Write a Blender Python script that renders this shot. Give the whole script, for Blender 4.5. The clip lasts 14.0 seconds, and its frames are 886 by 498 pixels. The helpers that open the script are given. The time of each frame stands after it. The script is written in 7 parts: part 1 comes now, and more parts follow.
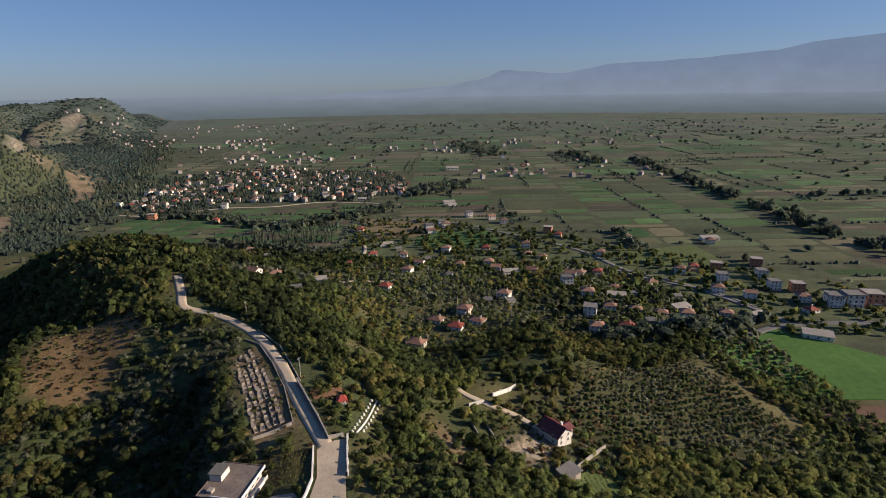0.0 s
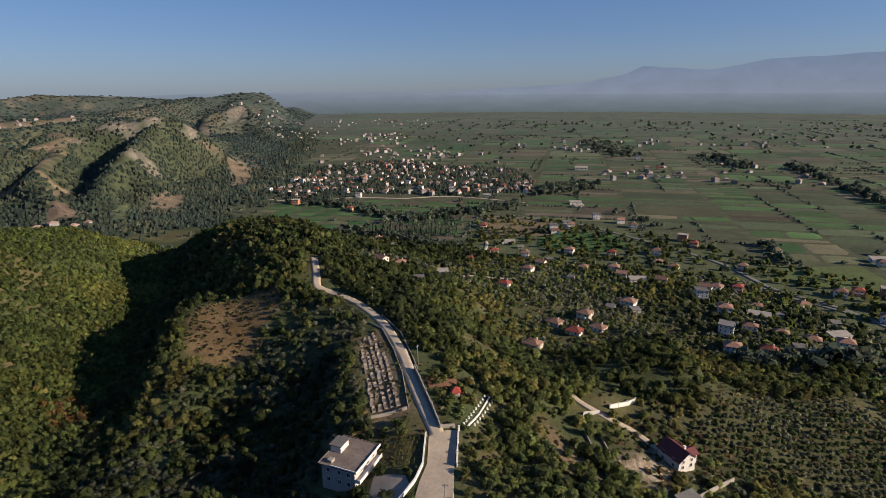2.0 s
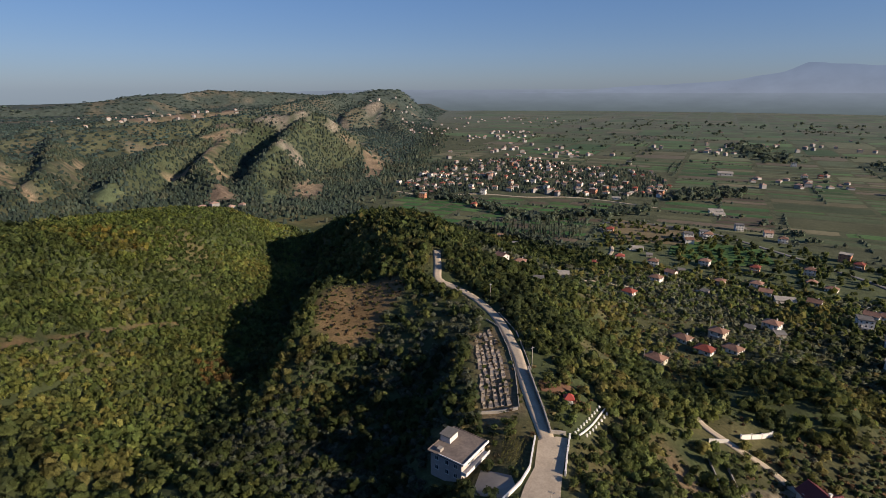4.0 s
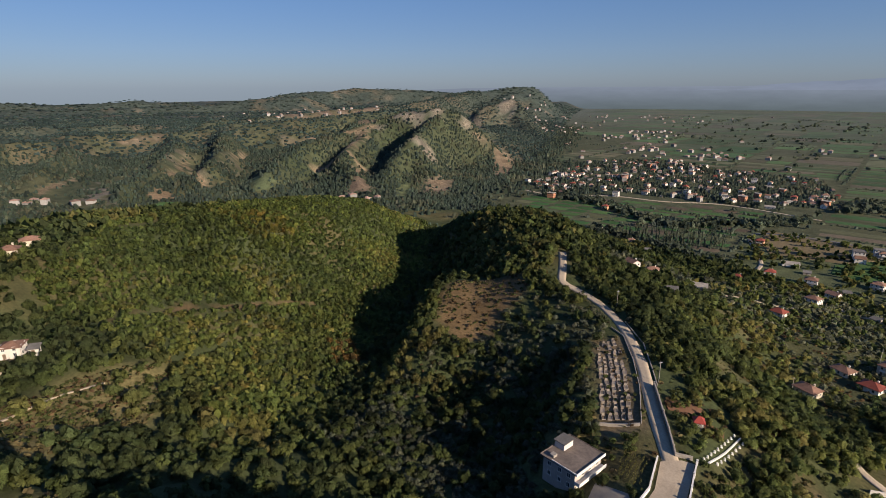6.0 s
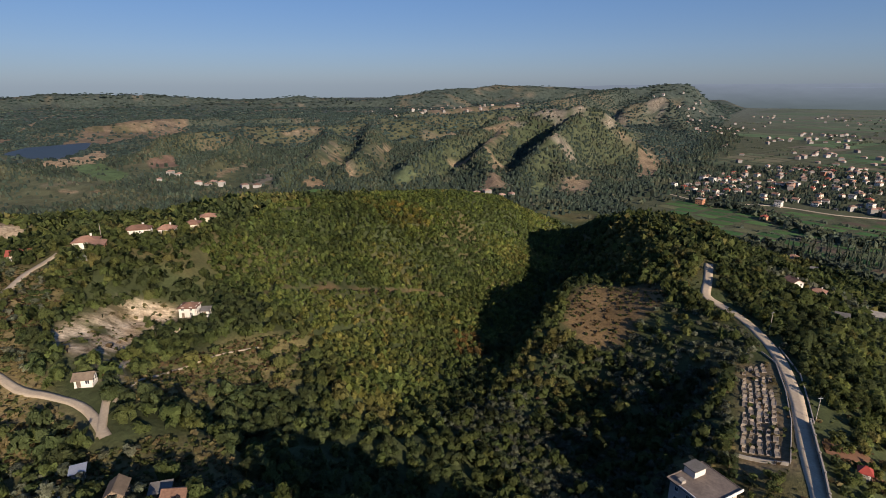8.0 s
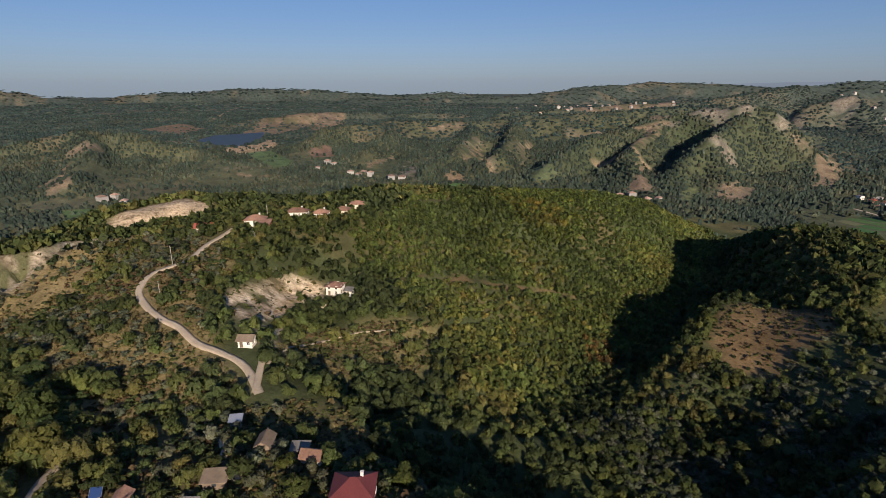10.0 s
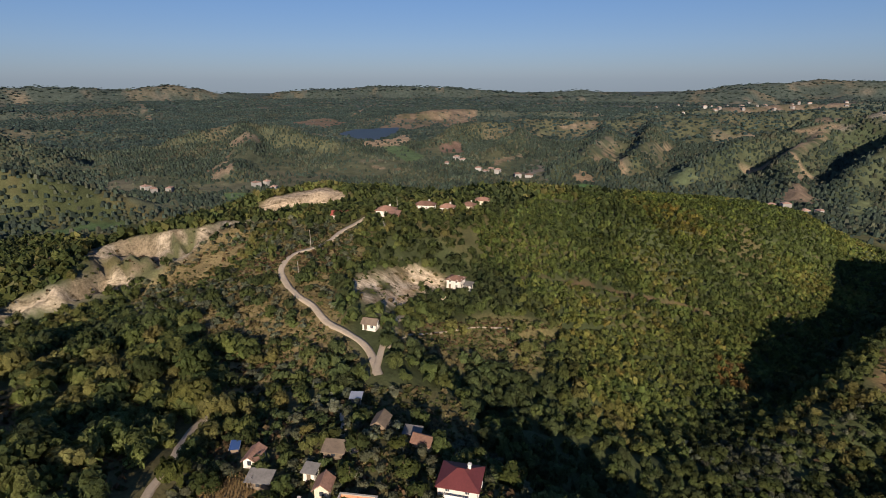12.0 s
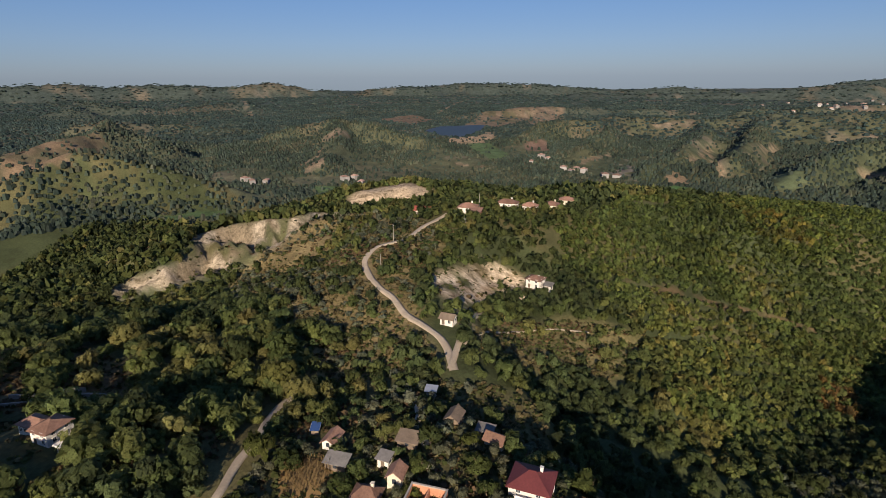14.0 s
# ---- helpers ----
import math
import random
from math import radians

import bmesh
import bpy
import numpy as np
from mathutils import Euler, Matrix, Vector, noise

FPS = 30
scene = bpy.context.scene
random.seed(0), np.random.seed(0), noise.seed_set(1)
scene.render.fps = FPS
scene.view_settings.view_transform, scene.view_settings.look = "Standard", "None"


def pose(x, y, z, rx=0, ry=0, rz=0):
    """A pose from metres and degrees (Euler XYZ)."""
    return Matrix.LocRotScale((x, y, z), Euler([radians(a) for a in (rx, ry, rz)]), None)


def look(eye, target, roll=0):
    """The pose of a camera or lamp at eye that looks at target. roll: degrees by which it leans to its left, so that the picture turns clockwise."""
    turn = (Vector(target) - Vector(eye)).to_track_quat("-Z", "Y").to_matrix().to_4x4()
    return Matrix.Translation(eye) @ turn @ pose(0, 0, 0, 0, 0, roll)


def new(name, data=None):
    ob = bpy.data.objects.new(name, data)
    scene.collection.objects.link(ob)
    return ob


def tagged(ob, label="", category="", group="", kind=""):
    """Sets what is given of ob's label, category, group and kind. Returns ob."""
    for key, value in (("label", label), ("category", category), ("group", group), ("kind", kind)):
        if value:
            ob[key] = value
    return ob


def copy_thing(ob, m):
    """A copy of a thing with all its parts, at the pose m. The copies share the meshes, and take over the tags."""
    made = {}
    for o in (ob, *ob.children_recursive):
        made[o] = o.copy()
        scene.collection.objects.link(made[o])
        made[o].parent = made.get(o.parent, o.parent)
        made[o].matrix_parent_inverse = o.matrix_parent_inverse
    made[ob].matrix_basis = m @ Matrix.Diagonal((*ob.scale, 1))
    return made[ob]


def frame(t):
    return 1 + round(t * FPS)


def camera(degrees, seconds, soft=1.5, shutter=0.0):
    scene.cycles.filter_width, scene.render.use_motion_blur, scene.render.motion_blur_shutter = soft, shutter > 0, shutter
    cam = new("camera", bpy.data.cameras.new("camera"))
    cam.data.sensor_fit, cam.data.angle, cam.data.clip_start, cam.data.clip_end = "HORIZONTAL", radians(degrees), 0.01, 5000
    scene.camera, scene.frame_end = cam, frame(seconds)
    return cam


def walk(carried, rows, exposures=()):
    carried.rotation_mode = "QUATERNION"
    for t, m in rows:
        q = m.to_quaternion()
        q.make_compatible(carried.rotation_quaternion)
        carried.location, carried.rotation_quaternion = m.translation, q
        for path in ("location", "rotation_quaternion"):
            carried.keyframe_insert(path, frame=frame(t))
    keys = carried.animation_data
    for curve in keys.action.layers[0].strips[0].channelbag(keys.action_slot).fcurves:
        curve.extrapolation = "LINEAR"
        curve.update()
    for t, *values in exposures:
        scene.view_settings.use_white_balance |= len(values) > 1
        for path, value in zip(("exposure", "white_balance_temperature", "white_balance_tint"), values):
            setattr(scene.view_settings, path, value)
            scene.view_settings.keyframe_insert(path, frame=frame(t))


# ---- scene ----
# ---------------------------------------------------------------- camera
cam = camera(78.86, 14.0, soft=0.6)
EYE = 150.0
ROWS = [  # seconds, drift x, y, z, yaw, pitch, roll
    (0.0, 0.00, 0.00, 0.00, 0.11, -16.15, -0.84),
    (0.5, -0.30, 0.07, 0.04, 3.30, -16.17, -0.84),
    (1.0, -0.57, 0.12, 0.07, 6.63, -16.22, -0.73),
    (1.5, -0.82, 0.15, 0.11, 9.92, -16.26, -0.57),
    (2.0, -1.04, 0.15, 0.15, 13.39, -16.33, -0.47),
    (2.5, -1.24, 0.14, 0.19, 16.76, -16.35, -0.38),
    (3.0, -1.41, 0.11, 0.23, 20.07, -16.41, -0.28),
    (5.5, -1.99, -0.24, 0.41, 36.76, -16.64, -0.21),
    (6.0, -2.06, -0.34, 0.45, 40.32, -16.70, -0.32),
    (6.5, -2.11, -0.45, 0.48, 43.90, -16.81, -0.39),
    (7.0, -2.15, -0.56, 0.50, 47.46, -16.80, -0.40),
    (7.5, -2.18, -0.67, 0.53, 51.08, -16.84, -0.35),
    (8.0, -2.21, -0.78, 0.55, 54.69, -16.95, -0.26),
    (10.5, -2.23, -1.29, 0.62, 73.22, -17.28, -0.09),
    (11.0, -2.23, -1.37, 0.62, 76.93, -17.33, -0.03),
    (11.5, -2.23, -1.44, 0.61, 80.29, -17.39, -0.09),
    (12.0, -2.23, -1.49, 0.60, 82.92, -17.46, -0.11),
    (12.5, -2.23, -1.53, 0.59, 84.34, -17.52, -0.12),
    (13.0, -2.24, -1.56, 0.56, 86.15, -17.58, -0.20),
    (13.5, -2.26, -1.57, 0.54, 89.15, -17.63, -0.31),
    (14.0, -2.28, -1.56, 0.50, 91.84, -17.69, -0.40),
]


def hover(t, x, y, z, yaw, pitch, roll):
    """The drone hovers high over the spur and turns to its left, with a slight drift."""
    return pose(x, y, EYE + z, 0, 0, yaw) @ pose(0, 0, 0, 90 + pitch) @ pose(0, 0, 0, 0, 0, roll)


walk(cam, [(row[0], hover(*row)) for row in ROWS], [(0.0, 0.68, 6300.0, 10.0), (14.0, 0.68, 6300.0, 10.0)])

# ---------------------------------------------------------------- sky and sun
SUN_ELEVATION, SUN_AZIMUTH = 21.0, 94.0      # degrees; azimuth clockwise from +y
world = bpy.data.worlds.new("sky")
scene.world = world
world.use_nodes = True
wt = world.node_tree
wt.nodes.clear()
sky = wt.nodes.new("ShaderNodeTexSky")
sky.sky_type = "NISHITA"
sky.sun_disc = False
sky.sun_elevation, sky.sun_rotation = radians(SUN_ELEVATION), radians(SUN_AZIMUTH)
sky.altitude, sky.air_density, sky.dust_density, sky.ozone_density = 150, 1.0, 0.5, 3.5
background = wt.nodes.new("ShaderNodeBackground")
background.inputs["Strength"].default_value = 0.116
world_out = wt.nodes.new("ShaderNodeOutputWorld")
soften = wt.nodes.new("ShaderNodeGamma")          # late-summer haze evens out the sky
soften.inputs["Gamma"].default_value = 0.55
tone = wt.nodes.new("ShaderNodeMix")
tone.data_type, tone.blend_type = "RGBA", "MULTIPLY"
tone.inputs[0].default_value = 1.0
tone.inputs[7].default_value = (0.635, 0.735, 1.03, 1)
wt.links.new(sky.outputs[0], soften.inputs["Color"])
clear = wt.nodes.new("ShaderNodeHueSaturation")
clear.inputs["Saturation"].default_value = 1.36
wt.links.new(soften.outputs[0], clear.inputs["Color"])
wt.links.new(clear.outputs[0], tone.inputs[6])
wt.links.new(tone.outputs[2], background.inputs[0])
wt.links.new(background.outputs[0], world_out.inputs[0])

sun = new("sun", bpy.data.lights.new("sun", "SUN"))
sun.data.energy, sun.data.angle, sun.data.color = 5.0, radians(0.6), (1.0, 0.82, 0.62)
_a, _e = radians(SUN_AZIMUTH), radians(SUN_ELEVATION)
SUN_WAY = Vector((math.sin(_a) * math.cos(_e), math.cos(_a) * math.cos(_e), math.sin(_e)))
sun.matrix_world = look(SUN_WAY * 900, (0, 0, 0))

# ---------------------------------------------------------------- the lie of the land
def lattice(ix, iy, seed):
    n = (ix * 374761393 + iy * 668265263 + seed * 1274126177) & 0x7FFFFFFF
    n = ((n ^ (n >> 13)) * 1103515245) & 0x7FFFFFFF
    return ((n ^ (n >> 16)) & 0xFFFF) / 65535.0


def value_noise(x, y, seed=0):
    """Smooth noise in 0..1 over arrays of metres."""
    fx, fy = np.floor(x), np.floor(y)
    ix, iy = fx.astype(np.int64), fy.astype(np.int64)
    u, v = x - fx, y - fy
    u, v = u * u * (3 - 2 * u), v * v * (3 - 2 * v)
    a = lattice(ix, iy, seed) * (1 - u) + lattice(ix + 1, iy, seed) * u
    b = lattice(ix, iy + 1, seed) * (1 - u) + lattice(ix + 1, iy + 1, seed) * u
    return a * (1 - v) + b * v


def fbm(x, y, size, octaves=4, seed=0):
    total, weight, amount = 0.0, 0.0, 1.0
    for k in range(octaves):
        total = total + amount * value_noise(x / size + 17.3 * k, y / size - 9.1 * k, seed + k)
        weight += amount
        size, amount = size / 2.03, amount * 0.5
    return total / weight


def smooth(x, lo, hi):
    k = np.clip((x - lo) / (hi - lo), 0, 1)
    return k * k * (3 - 2 * k)


def near_line(x, y, line):
    """Distance to a polyline in plan, and its height at the nearest place."""
    best, height = np.full(np.shape(x), 1e12), np.zeros(np.shape(x))
    if len(line) == 1:
        return np.hypot(x - line[0][0], y - line[0][1]), height + line[0][2]
    for p, q in zip(line, line[1:]):
        dx, dy = q[0] - p[0], q[1] - p[1]
        k = np.clip(((x - p[0]) * dx + (y - p[1]) * dy) / (dx * dx + dy * dy + 1e-9), 0, 1)
        d = (x - p[0] - k * dx) ** 2 + (y - p[1] - k * dy) ** 2
        hit = d < best
        best = np.where(hit, d, best)
        if len(p) > 2:
            height = np.where(hit, p[2] + k * (q[2] - p[2]), height)
    return np.sqrt(best), height


def inside(x, y, ring):
    """Whether points lie inside a ring in plan."""
    result = np.zeros(np.shape(x), bool)
    for p, q in zip(ring, ring[1:] + ring[:1]):
        cross = (p[1] > y) != (q[1] > y)
        edge = (q[0] - p[0]) * (y - p[1]) / (q[1] - p[1] + 1e-12) + p[0]
        result ^= cross & (x < edge)
    return result


# the road along the spur, and the spur's crest behind and beyond it
ROAD = [(-26, 105, 48.5), (-29, 118, 48), (-33, 129, 48), (-36, 138, 49), (-44, 151, 50), (-53, 167, 51), (-63, 186, 51), (-80, 211, 51),
        (-101, 231, 51), (-119, 241, 51), (-127, 244, 52), (-135, 259, 55), (-145, 277, 57)]
# unseen middle of this crest is raised to throw shade on the near bank
RAISED_SPUR_BACK = [(-26, 105, 48.5), (-28, 72, 58), (-46, 44, 74), (-64, 24, 77), (-84, 8, 74), (-98, -4, 73), (-113, -15, 72), (-100, -40, 74), (-87, -83, 80), (-60, -140, 82)]
KNOLL = [(-145, 277, 57), (-175, 310, 62), (-202, 331, 60), (-233, 339, 56), (-290, 370, 38), (-340, 410, 14)]
EAST_SLOPE = [(-8, 150, 40), (10, 158, 33), (38, 168, 26), (57, 171, 22), (95, 175, 12), (140, 180, 5)]
EAST_FOOT = [(-13, 254, 25), (11, 307, 20), (42, 361, 10), (93, 307, 6)]
NORTH_SLOPE = [(-123, 336, 35), (-83, 366, 20), (-43, 375, 14)]
NORTH_FOOT = [(-300, 500, 2), (-180, 470, 4), (-60, 450, 4), (40, 425, 4)]
RAVINE = [(-400, 470, 6), (-342, 382, 8), (-244, 254, 12), (-202, 189, 15), (-181, 148, 19), (-159, 109, 26), (-145, 82, 34), (-130, 40, 54)]
SPUR_LIP = [(-86, 196, 50), (-74, 170, 50), (-62, 146, 48)]
SPUR_WEST = [(-98, 178, 41), (-95, 156, 35), (-97, 138, 29), (-92, 120, 28), (-80, 100, 34)]
SPUR_FOOT = [(-128, 149, 26), (-112, 112, 28)]
NEAR_BANK = [(-108, 88, 33), (-128, 62, 42), (-139, 35, 50)]
COL = [(-128, 10, 68), (-147, -3, 68), (-165, -9, 70), (-200, -22, 74), (-240, -20, 79), (-288, 8, 83)]
FOREST_CREST = [(-371, 397, 18), (-388, 335, 45), (-370, 269, 60), (-346, 171, 70), (-354, 102, 75), (-312, 50, 79), (-288, 8, 83), (-330, -40, 74),
                (-348, -78, 66), (-333, -104, 66), (-323, -126, 64), (-318, -164, 57), (-281, -166, 50), (-264, -183, 43)]
SCARP_FOOT = [(-315, -96, 57), (-284, -107, 47), (-275, -131, 42), (-270, -151, 39), (-258, -178, 36)]
MEADOW = [(-223, 34, 62), (-185, 40, 54), (-165, 60, 48)]
NEAR_WOOD = [(-130, -66, 69), (-135, -100, 69), (-115, -150, 74)]
FIELD_SHOULDER = [(-182, 222, 45), (-168, 195, 41), (-148, 172, 38)]
BARE_RISE = [(-408, -69, 68), (-423, -45, 70), (-419, -29, 66)]
BARE_FOOT = [(-379, -84, 61), (-390, -59, 60), (-396, -31, 62)]
VALLEY = [(-230, -420, 12), (-351, -300, 12), (-439, -196, 10), (-540, -153, 12), (-637, -100, 14), (-620, 60, 14), (-600, 200, 12), (-560, 380, 9), (-500, 520, 5),
          (-450, 640, 1)]
VALLEY_ARM = [(-540, -153, 12), (-675, -144, 22), (-687, -257, 20), (-752, -380, 12)]
LAKE_SHORE = [(-1130, -30, 28), (-1170, 20, 28), (-1230, 70, 28), (-1360, 80, 29), (-1500, 90, 30)]
VALLEY_LAKE = [(-620, 60, 14), (-740, 110, 18), (-860, 105, 21), (-980, 50, 25), (-1130, 20, 27.5)]
# ridges beyond the valley, nearest last
PLATEAU = [(-1294, 657, 79), (-1289, 770, 83), (-1295, 942, 87), (-1295, 1103, 94), (-1310, 1308, 100), (-1362, 1534, 114), (-1439, 1796, 135), (-1464, 2028, 143), (-1423, 2295, 155), (-1416, 2532, 135), (-1422, 2699, 99), (-1471, 2899, 55)]
BLUE_RIDGE = [(-3205, 1644, 65), (-3085, 1858, 91), (-3044, 2106, 124), (-2887, 2473, 150), (-2632, 2742, 145), (-2464, 2894, 122), (-2285, 3037, 107)]
LAKE_BROWN = [(-1702, 5, 47), (-1750, 94, 54), (-1792, 188, 63), (-1824, 323, 66), (-1830, 517, 56), (-1772, 690, 61)]
CENTRE_HILL = [(-1046, 109, 56), (-1136, 189, 65), (-1208, 329, 65), (-1234, 415, 65), (-1194, 519, 60), (-1143, 623, 73), (-1050, 680, 69)]
CENTRE_SPUR = [(-1208, 329, 65), (-1020, 257, 48), (-881, 194, 33)]
CENTRE_SPUR_MID = [(-1194, 519, 60), (-949, 405, 48), (-820, 324, 41), (-759, 259, 38)]
CENTRE_SPUR_EAST = [(-1143, 623, 73), (-886, 466, 59), (-748, 363, 46)]
ORCHARD_HILL = [(-1087, -384, 49), (-1109, -315, 66), (-1124, -253, 74), (-1087, -182, 69), (-1046, -114, 57), (-1001, -50, 43), (-922, 10, 34), (-840, 61, 29)]
ORCHARD_SPUR = [(-1124, -253, 74), (-960, -211, 45), (-824, -217, 32)]
WOODED_HILL = [(-472, -436, 67), (-483, -424, 72), (-500, -403, 78), (-537, -389, 85), (-547, -356, 82), (-557, -321, 79), (-574, -289, 64), (-590, -255, 48), (-612, -226, 34)]
BROWN_HILL = [(-651, -626, 53), (-697, -605, 62), (-737, -588, 67), (-773, -574, 72), (-827, -567, 77), (-883, -574, 88)]
WEST_RISE = [(-1228, -866, 62), (-1259, -820, 66), (-1309, -738, 50), (-1313, -621, 41), (-1311, -499, 31)]
WEST_FOLDS = [(-1808, -1258, 89), (-1852, -1193, 77), (-1894, -1022, 56), (-1997, -930, 65), (-2141, -847, 74), (-1881, -688, 47), (-1928, -543, 32), (-1969, -364, 40), (-1995, -173, 43)]
ROCK_CREST = [(-855, 725, 81), (-833, 765, 89), (-795, 791, 95), (-739, 830, 104), (-704, 885, 107), (-657, 908, 98), (-632, 913, 78), (-593, 916, 59), (-556, 921, 35), (-532, 918, 20)]
ROCK_SPUR_WEST = [(-834, 735, 79), (-805, 629, 69), (-763, 517, 64), (-694, 440, 49), (-658, 402, 37)]
ROCK_SPUR_MID = [(-804, 723, 78), (-712, 600, 56), (-660, 538, 45), (-594, 507, 33), (-555, 477, 22)]
ROCK_SPUR = [(-702, 822, 101), (-654, 718, 76), (-630, 672, 67), (-574, 642, 52), (-503, 624, 37), (-460, 587, 23)]
ROCK_SPUR_ARM = [(-630, 672, 67), (-596, 594, 48), (-556, 534, 33)]
ROCK_SHELF = [(-1185, 651, 73), (-1081, 725, 81), (-1062, 835, 89), (-1031, 949, 95), (-986, 1065, 100)]
FAR_CRAG = [(-1128, 1530, 91), (-1072, 1630, 120), (-959, 1583, 89), (-843, 1477, 52)]
WEST_SKYLINE = [(-2000, -3000, 115), (-2746, -2329, 115), (-2908, -2122, 131), (-3022, -1956, 104), (-3138, -1764, 119), (-3310, -1416, 97), (-3425, -1110, 119),
                (-3472, -951, 80), (-3535, -680, 59), (-3565, -503, 81), (-3599, -72, 98), (-3578, 393, 108), (-3468, 967, 65), (-3369, 1268, 81), (-3253, 1543, 65)]
NORTH_SKYLINE = [(-2442, 1742, 119), (-2665, 1377, 82), (-2821, 1020, 75), (-2942, 588, 70)]
PLAIN_EDGE = [(120, -600), (190, 100), (217, 233), (218, 321), (150, 450), (60, 475), (-70, 492), (-180, 520), (-300, 545), (-400, 580), (-455, 625), (-478, 708), (-548, 888), (-664, 1154),
              (-783, 1425), (-1045, 1969), (-1438, 2805), (-2300, 4900)]
BEHIND = [(60, -60, 50), (40, -200, 60), (-60, -400, 70)]
LEVELS = [ROAD, RAISED_SPUR_BACK, KNOLL, EAST_SLOPE, EAST_FOOT, NORTH_SLOPE, NORTH_FOOT, RAVINE, COL, FOREST_CREST, MEADOW, NEAR_WOOD, FIELD_SHOULDER, SPUR_LIP, SPUR_WEST, SPUR_FOOT, NEAR_BANK, SCARP_FOOT, BARE_RISE, BARE_FOOT, VALLEY, VALLEY_ARM,
          VALLEY_LAKE, LAKE_SHORE, BEHIND, [p + (0,) for p in PLAIN_EDGE]]
RIDGES = [([(px_, py_, pz_ + 12) for px_, py_, pz_ in WEST_SKYLINE], 0.32), (NORTH_SKYLINE, 0.34), (PLATEAU, 0.3), (BLUE_RIDGE, 0.32), (LAKE_BROWN, 0.3), (CENTRE_HILL, 0.46), (CENTRE_SPUR, 0.6), (CENTRE_SPUR_MID, 0.6), (CENTRE_SPUR_EAST, 0.6), (ORCHARD_HILL, 0.38), (ORCHARD_SPUR, 0.5), (WOODED_HILL, 0.48), (BROWN_HILL, 0.4), (WEST_RISE, 0.32), (WEST_FOLDS, 0.34), (ROCK_CREST, 0.5), (ROCK_SPUR_WEST, 0.6), (ROCK_SPUR_MID, 0.65), (ROCK_SPUR, 0.75), (ROCK_SPUR_ARM, 0.75), (ROCK_SHELF, 0.28), (FAR_CRAG, 0.4)]
PLAIN = PLAIN_EDGE + [(6000, 4900), (6000, -600)]
LAKE_Z = 27.0
LAKE_RING = [(-1333, -90), (-1453, -56), (-1479, 18), (-1508, 72), (-1375, 56), (-1264, 30), (-1182, 1), (-1198, -35), (-1275, -63)]
WHITE_SCARP = [(-269, -190), (-282, -182), (-284, -163), (-300, -156), (-318, -166), (-329, -158), (-341, -146), (-332, -130), (-330, -116), (-336, -104), (-349, -94), (-358, -84), (-342, -74), (-338, -90), (-322, -102), (-308, -110), (-297, -122), (-286, -146), (-273, -160), (-262, -184)]
YARD_SCARP = [(-201, -15), (-211, -10), (-220, -3), (-234, 10), (-241, 24), (-239, 30), (-227, 31), (-225, 25), (-219, 16), (-195, 8), (-178, 3), (-166, -1), (-174, -3), (-184, -7), (-192, -12)]

OUTCROPS = [   # height, half width, line
    (11, 13, [p[:2] for p in ROCK_CREST[2:8]]), (8, 11, [p[:2] for p in ROCK_CREST[:3]]), (8, 10, [p[:2] for p in ROCK_SPUR[1:]]), (7, 9, [p[:2] for p in ROCK_SPUR_ARM[:2]]), (6, 10, [p[:2] for p in ROCK_SPUR_MID[3:]]),
    (8, 20, [p[:2] for p in FAR_CRAG[1:3]]), (5, 8, [p[:2] for p in CENTRE_SPUR_EAST[1:]])]


def hills_beyond(x, y):
    """Height of the land past the valley: ridges with gullied flanks over a low base."""
    away = np.hypot(x, y)
    base = 11 + 16 * smooth(away, 650, 1200) + 14 * smooth(away, 1400, 2800)
    wx, wy = 34 * (fbm(x, y, 150, 3, 131) - 0.5), 34 * (fbm(x, y, 150, 3, 132) - 0.5)
    total, crest = np.exp(base / 5.0), np.zeros(np.shape(x))
    for line, slope in RIDGES:
        d, z = near_line(x + wx, y + wy, line)
        total = total + np.exp((z - slope * np.maximum(0, d - 6)) / 5.0)
        crest = np.maximum(crest, np.exp(-(d / (16 + 0.02 * away)) ** 2))
    h = 5.0 * np.log(total)
    floor = np.minimum(*[near_line(x, y, line)[0] for line in (VALLEY, VALLEY_LAKE)])
    floor = np.minimum(floor, np.minimum(near_line(x, y, VALLEY_ARM)[0], near_line(x, y, LAKE_SHORE)[0]))
    rise = smooth(floor, 15, 150)
    flank = smooth(h - base, 3, 22) * rise * (1 - 0.85 * crest)
    for size, deep, seed in ((170, 24, 101), (75, 11, 105), (34, 4, 108)):      # ravines down the hillsides
        warp = 0.35 * size * (fbm(x, y, size, 2, seed + 50) - 0.5)
        cut = np.abs(2 * fbm(x + warp, y - warp, size, 2, seed) - 1)
        h = h - flank * deep * (1 - smooth(cut, 0.0, 0.45))
    cut = np.abs(2 * fbm(x, y, 420, 3, 115) - 1)
    h = h - smooth(away, 1250, 1900) * flank * 30 * (1 - smooth(cut, 0.0, 0.5))
    h = h + rise * (6 * (fbm(x, y, 120, 3, 9) - 0.5) + 2.2 * (fbm(x, y, 30, 3, 10) - 0.5))
    return base + (h - base) * rise


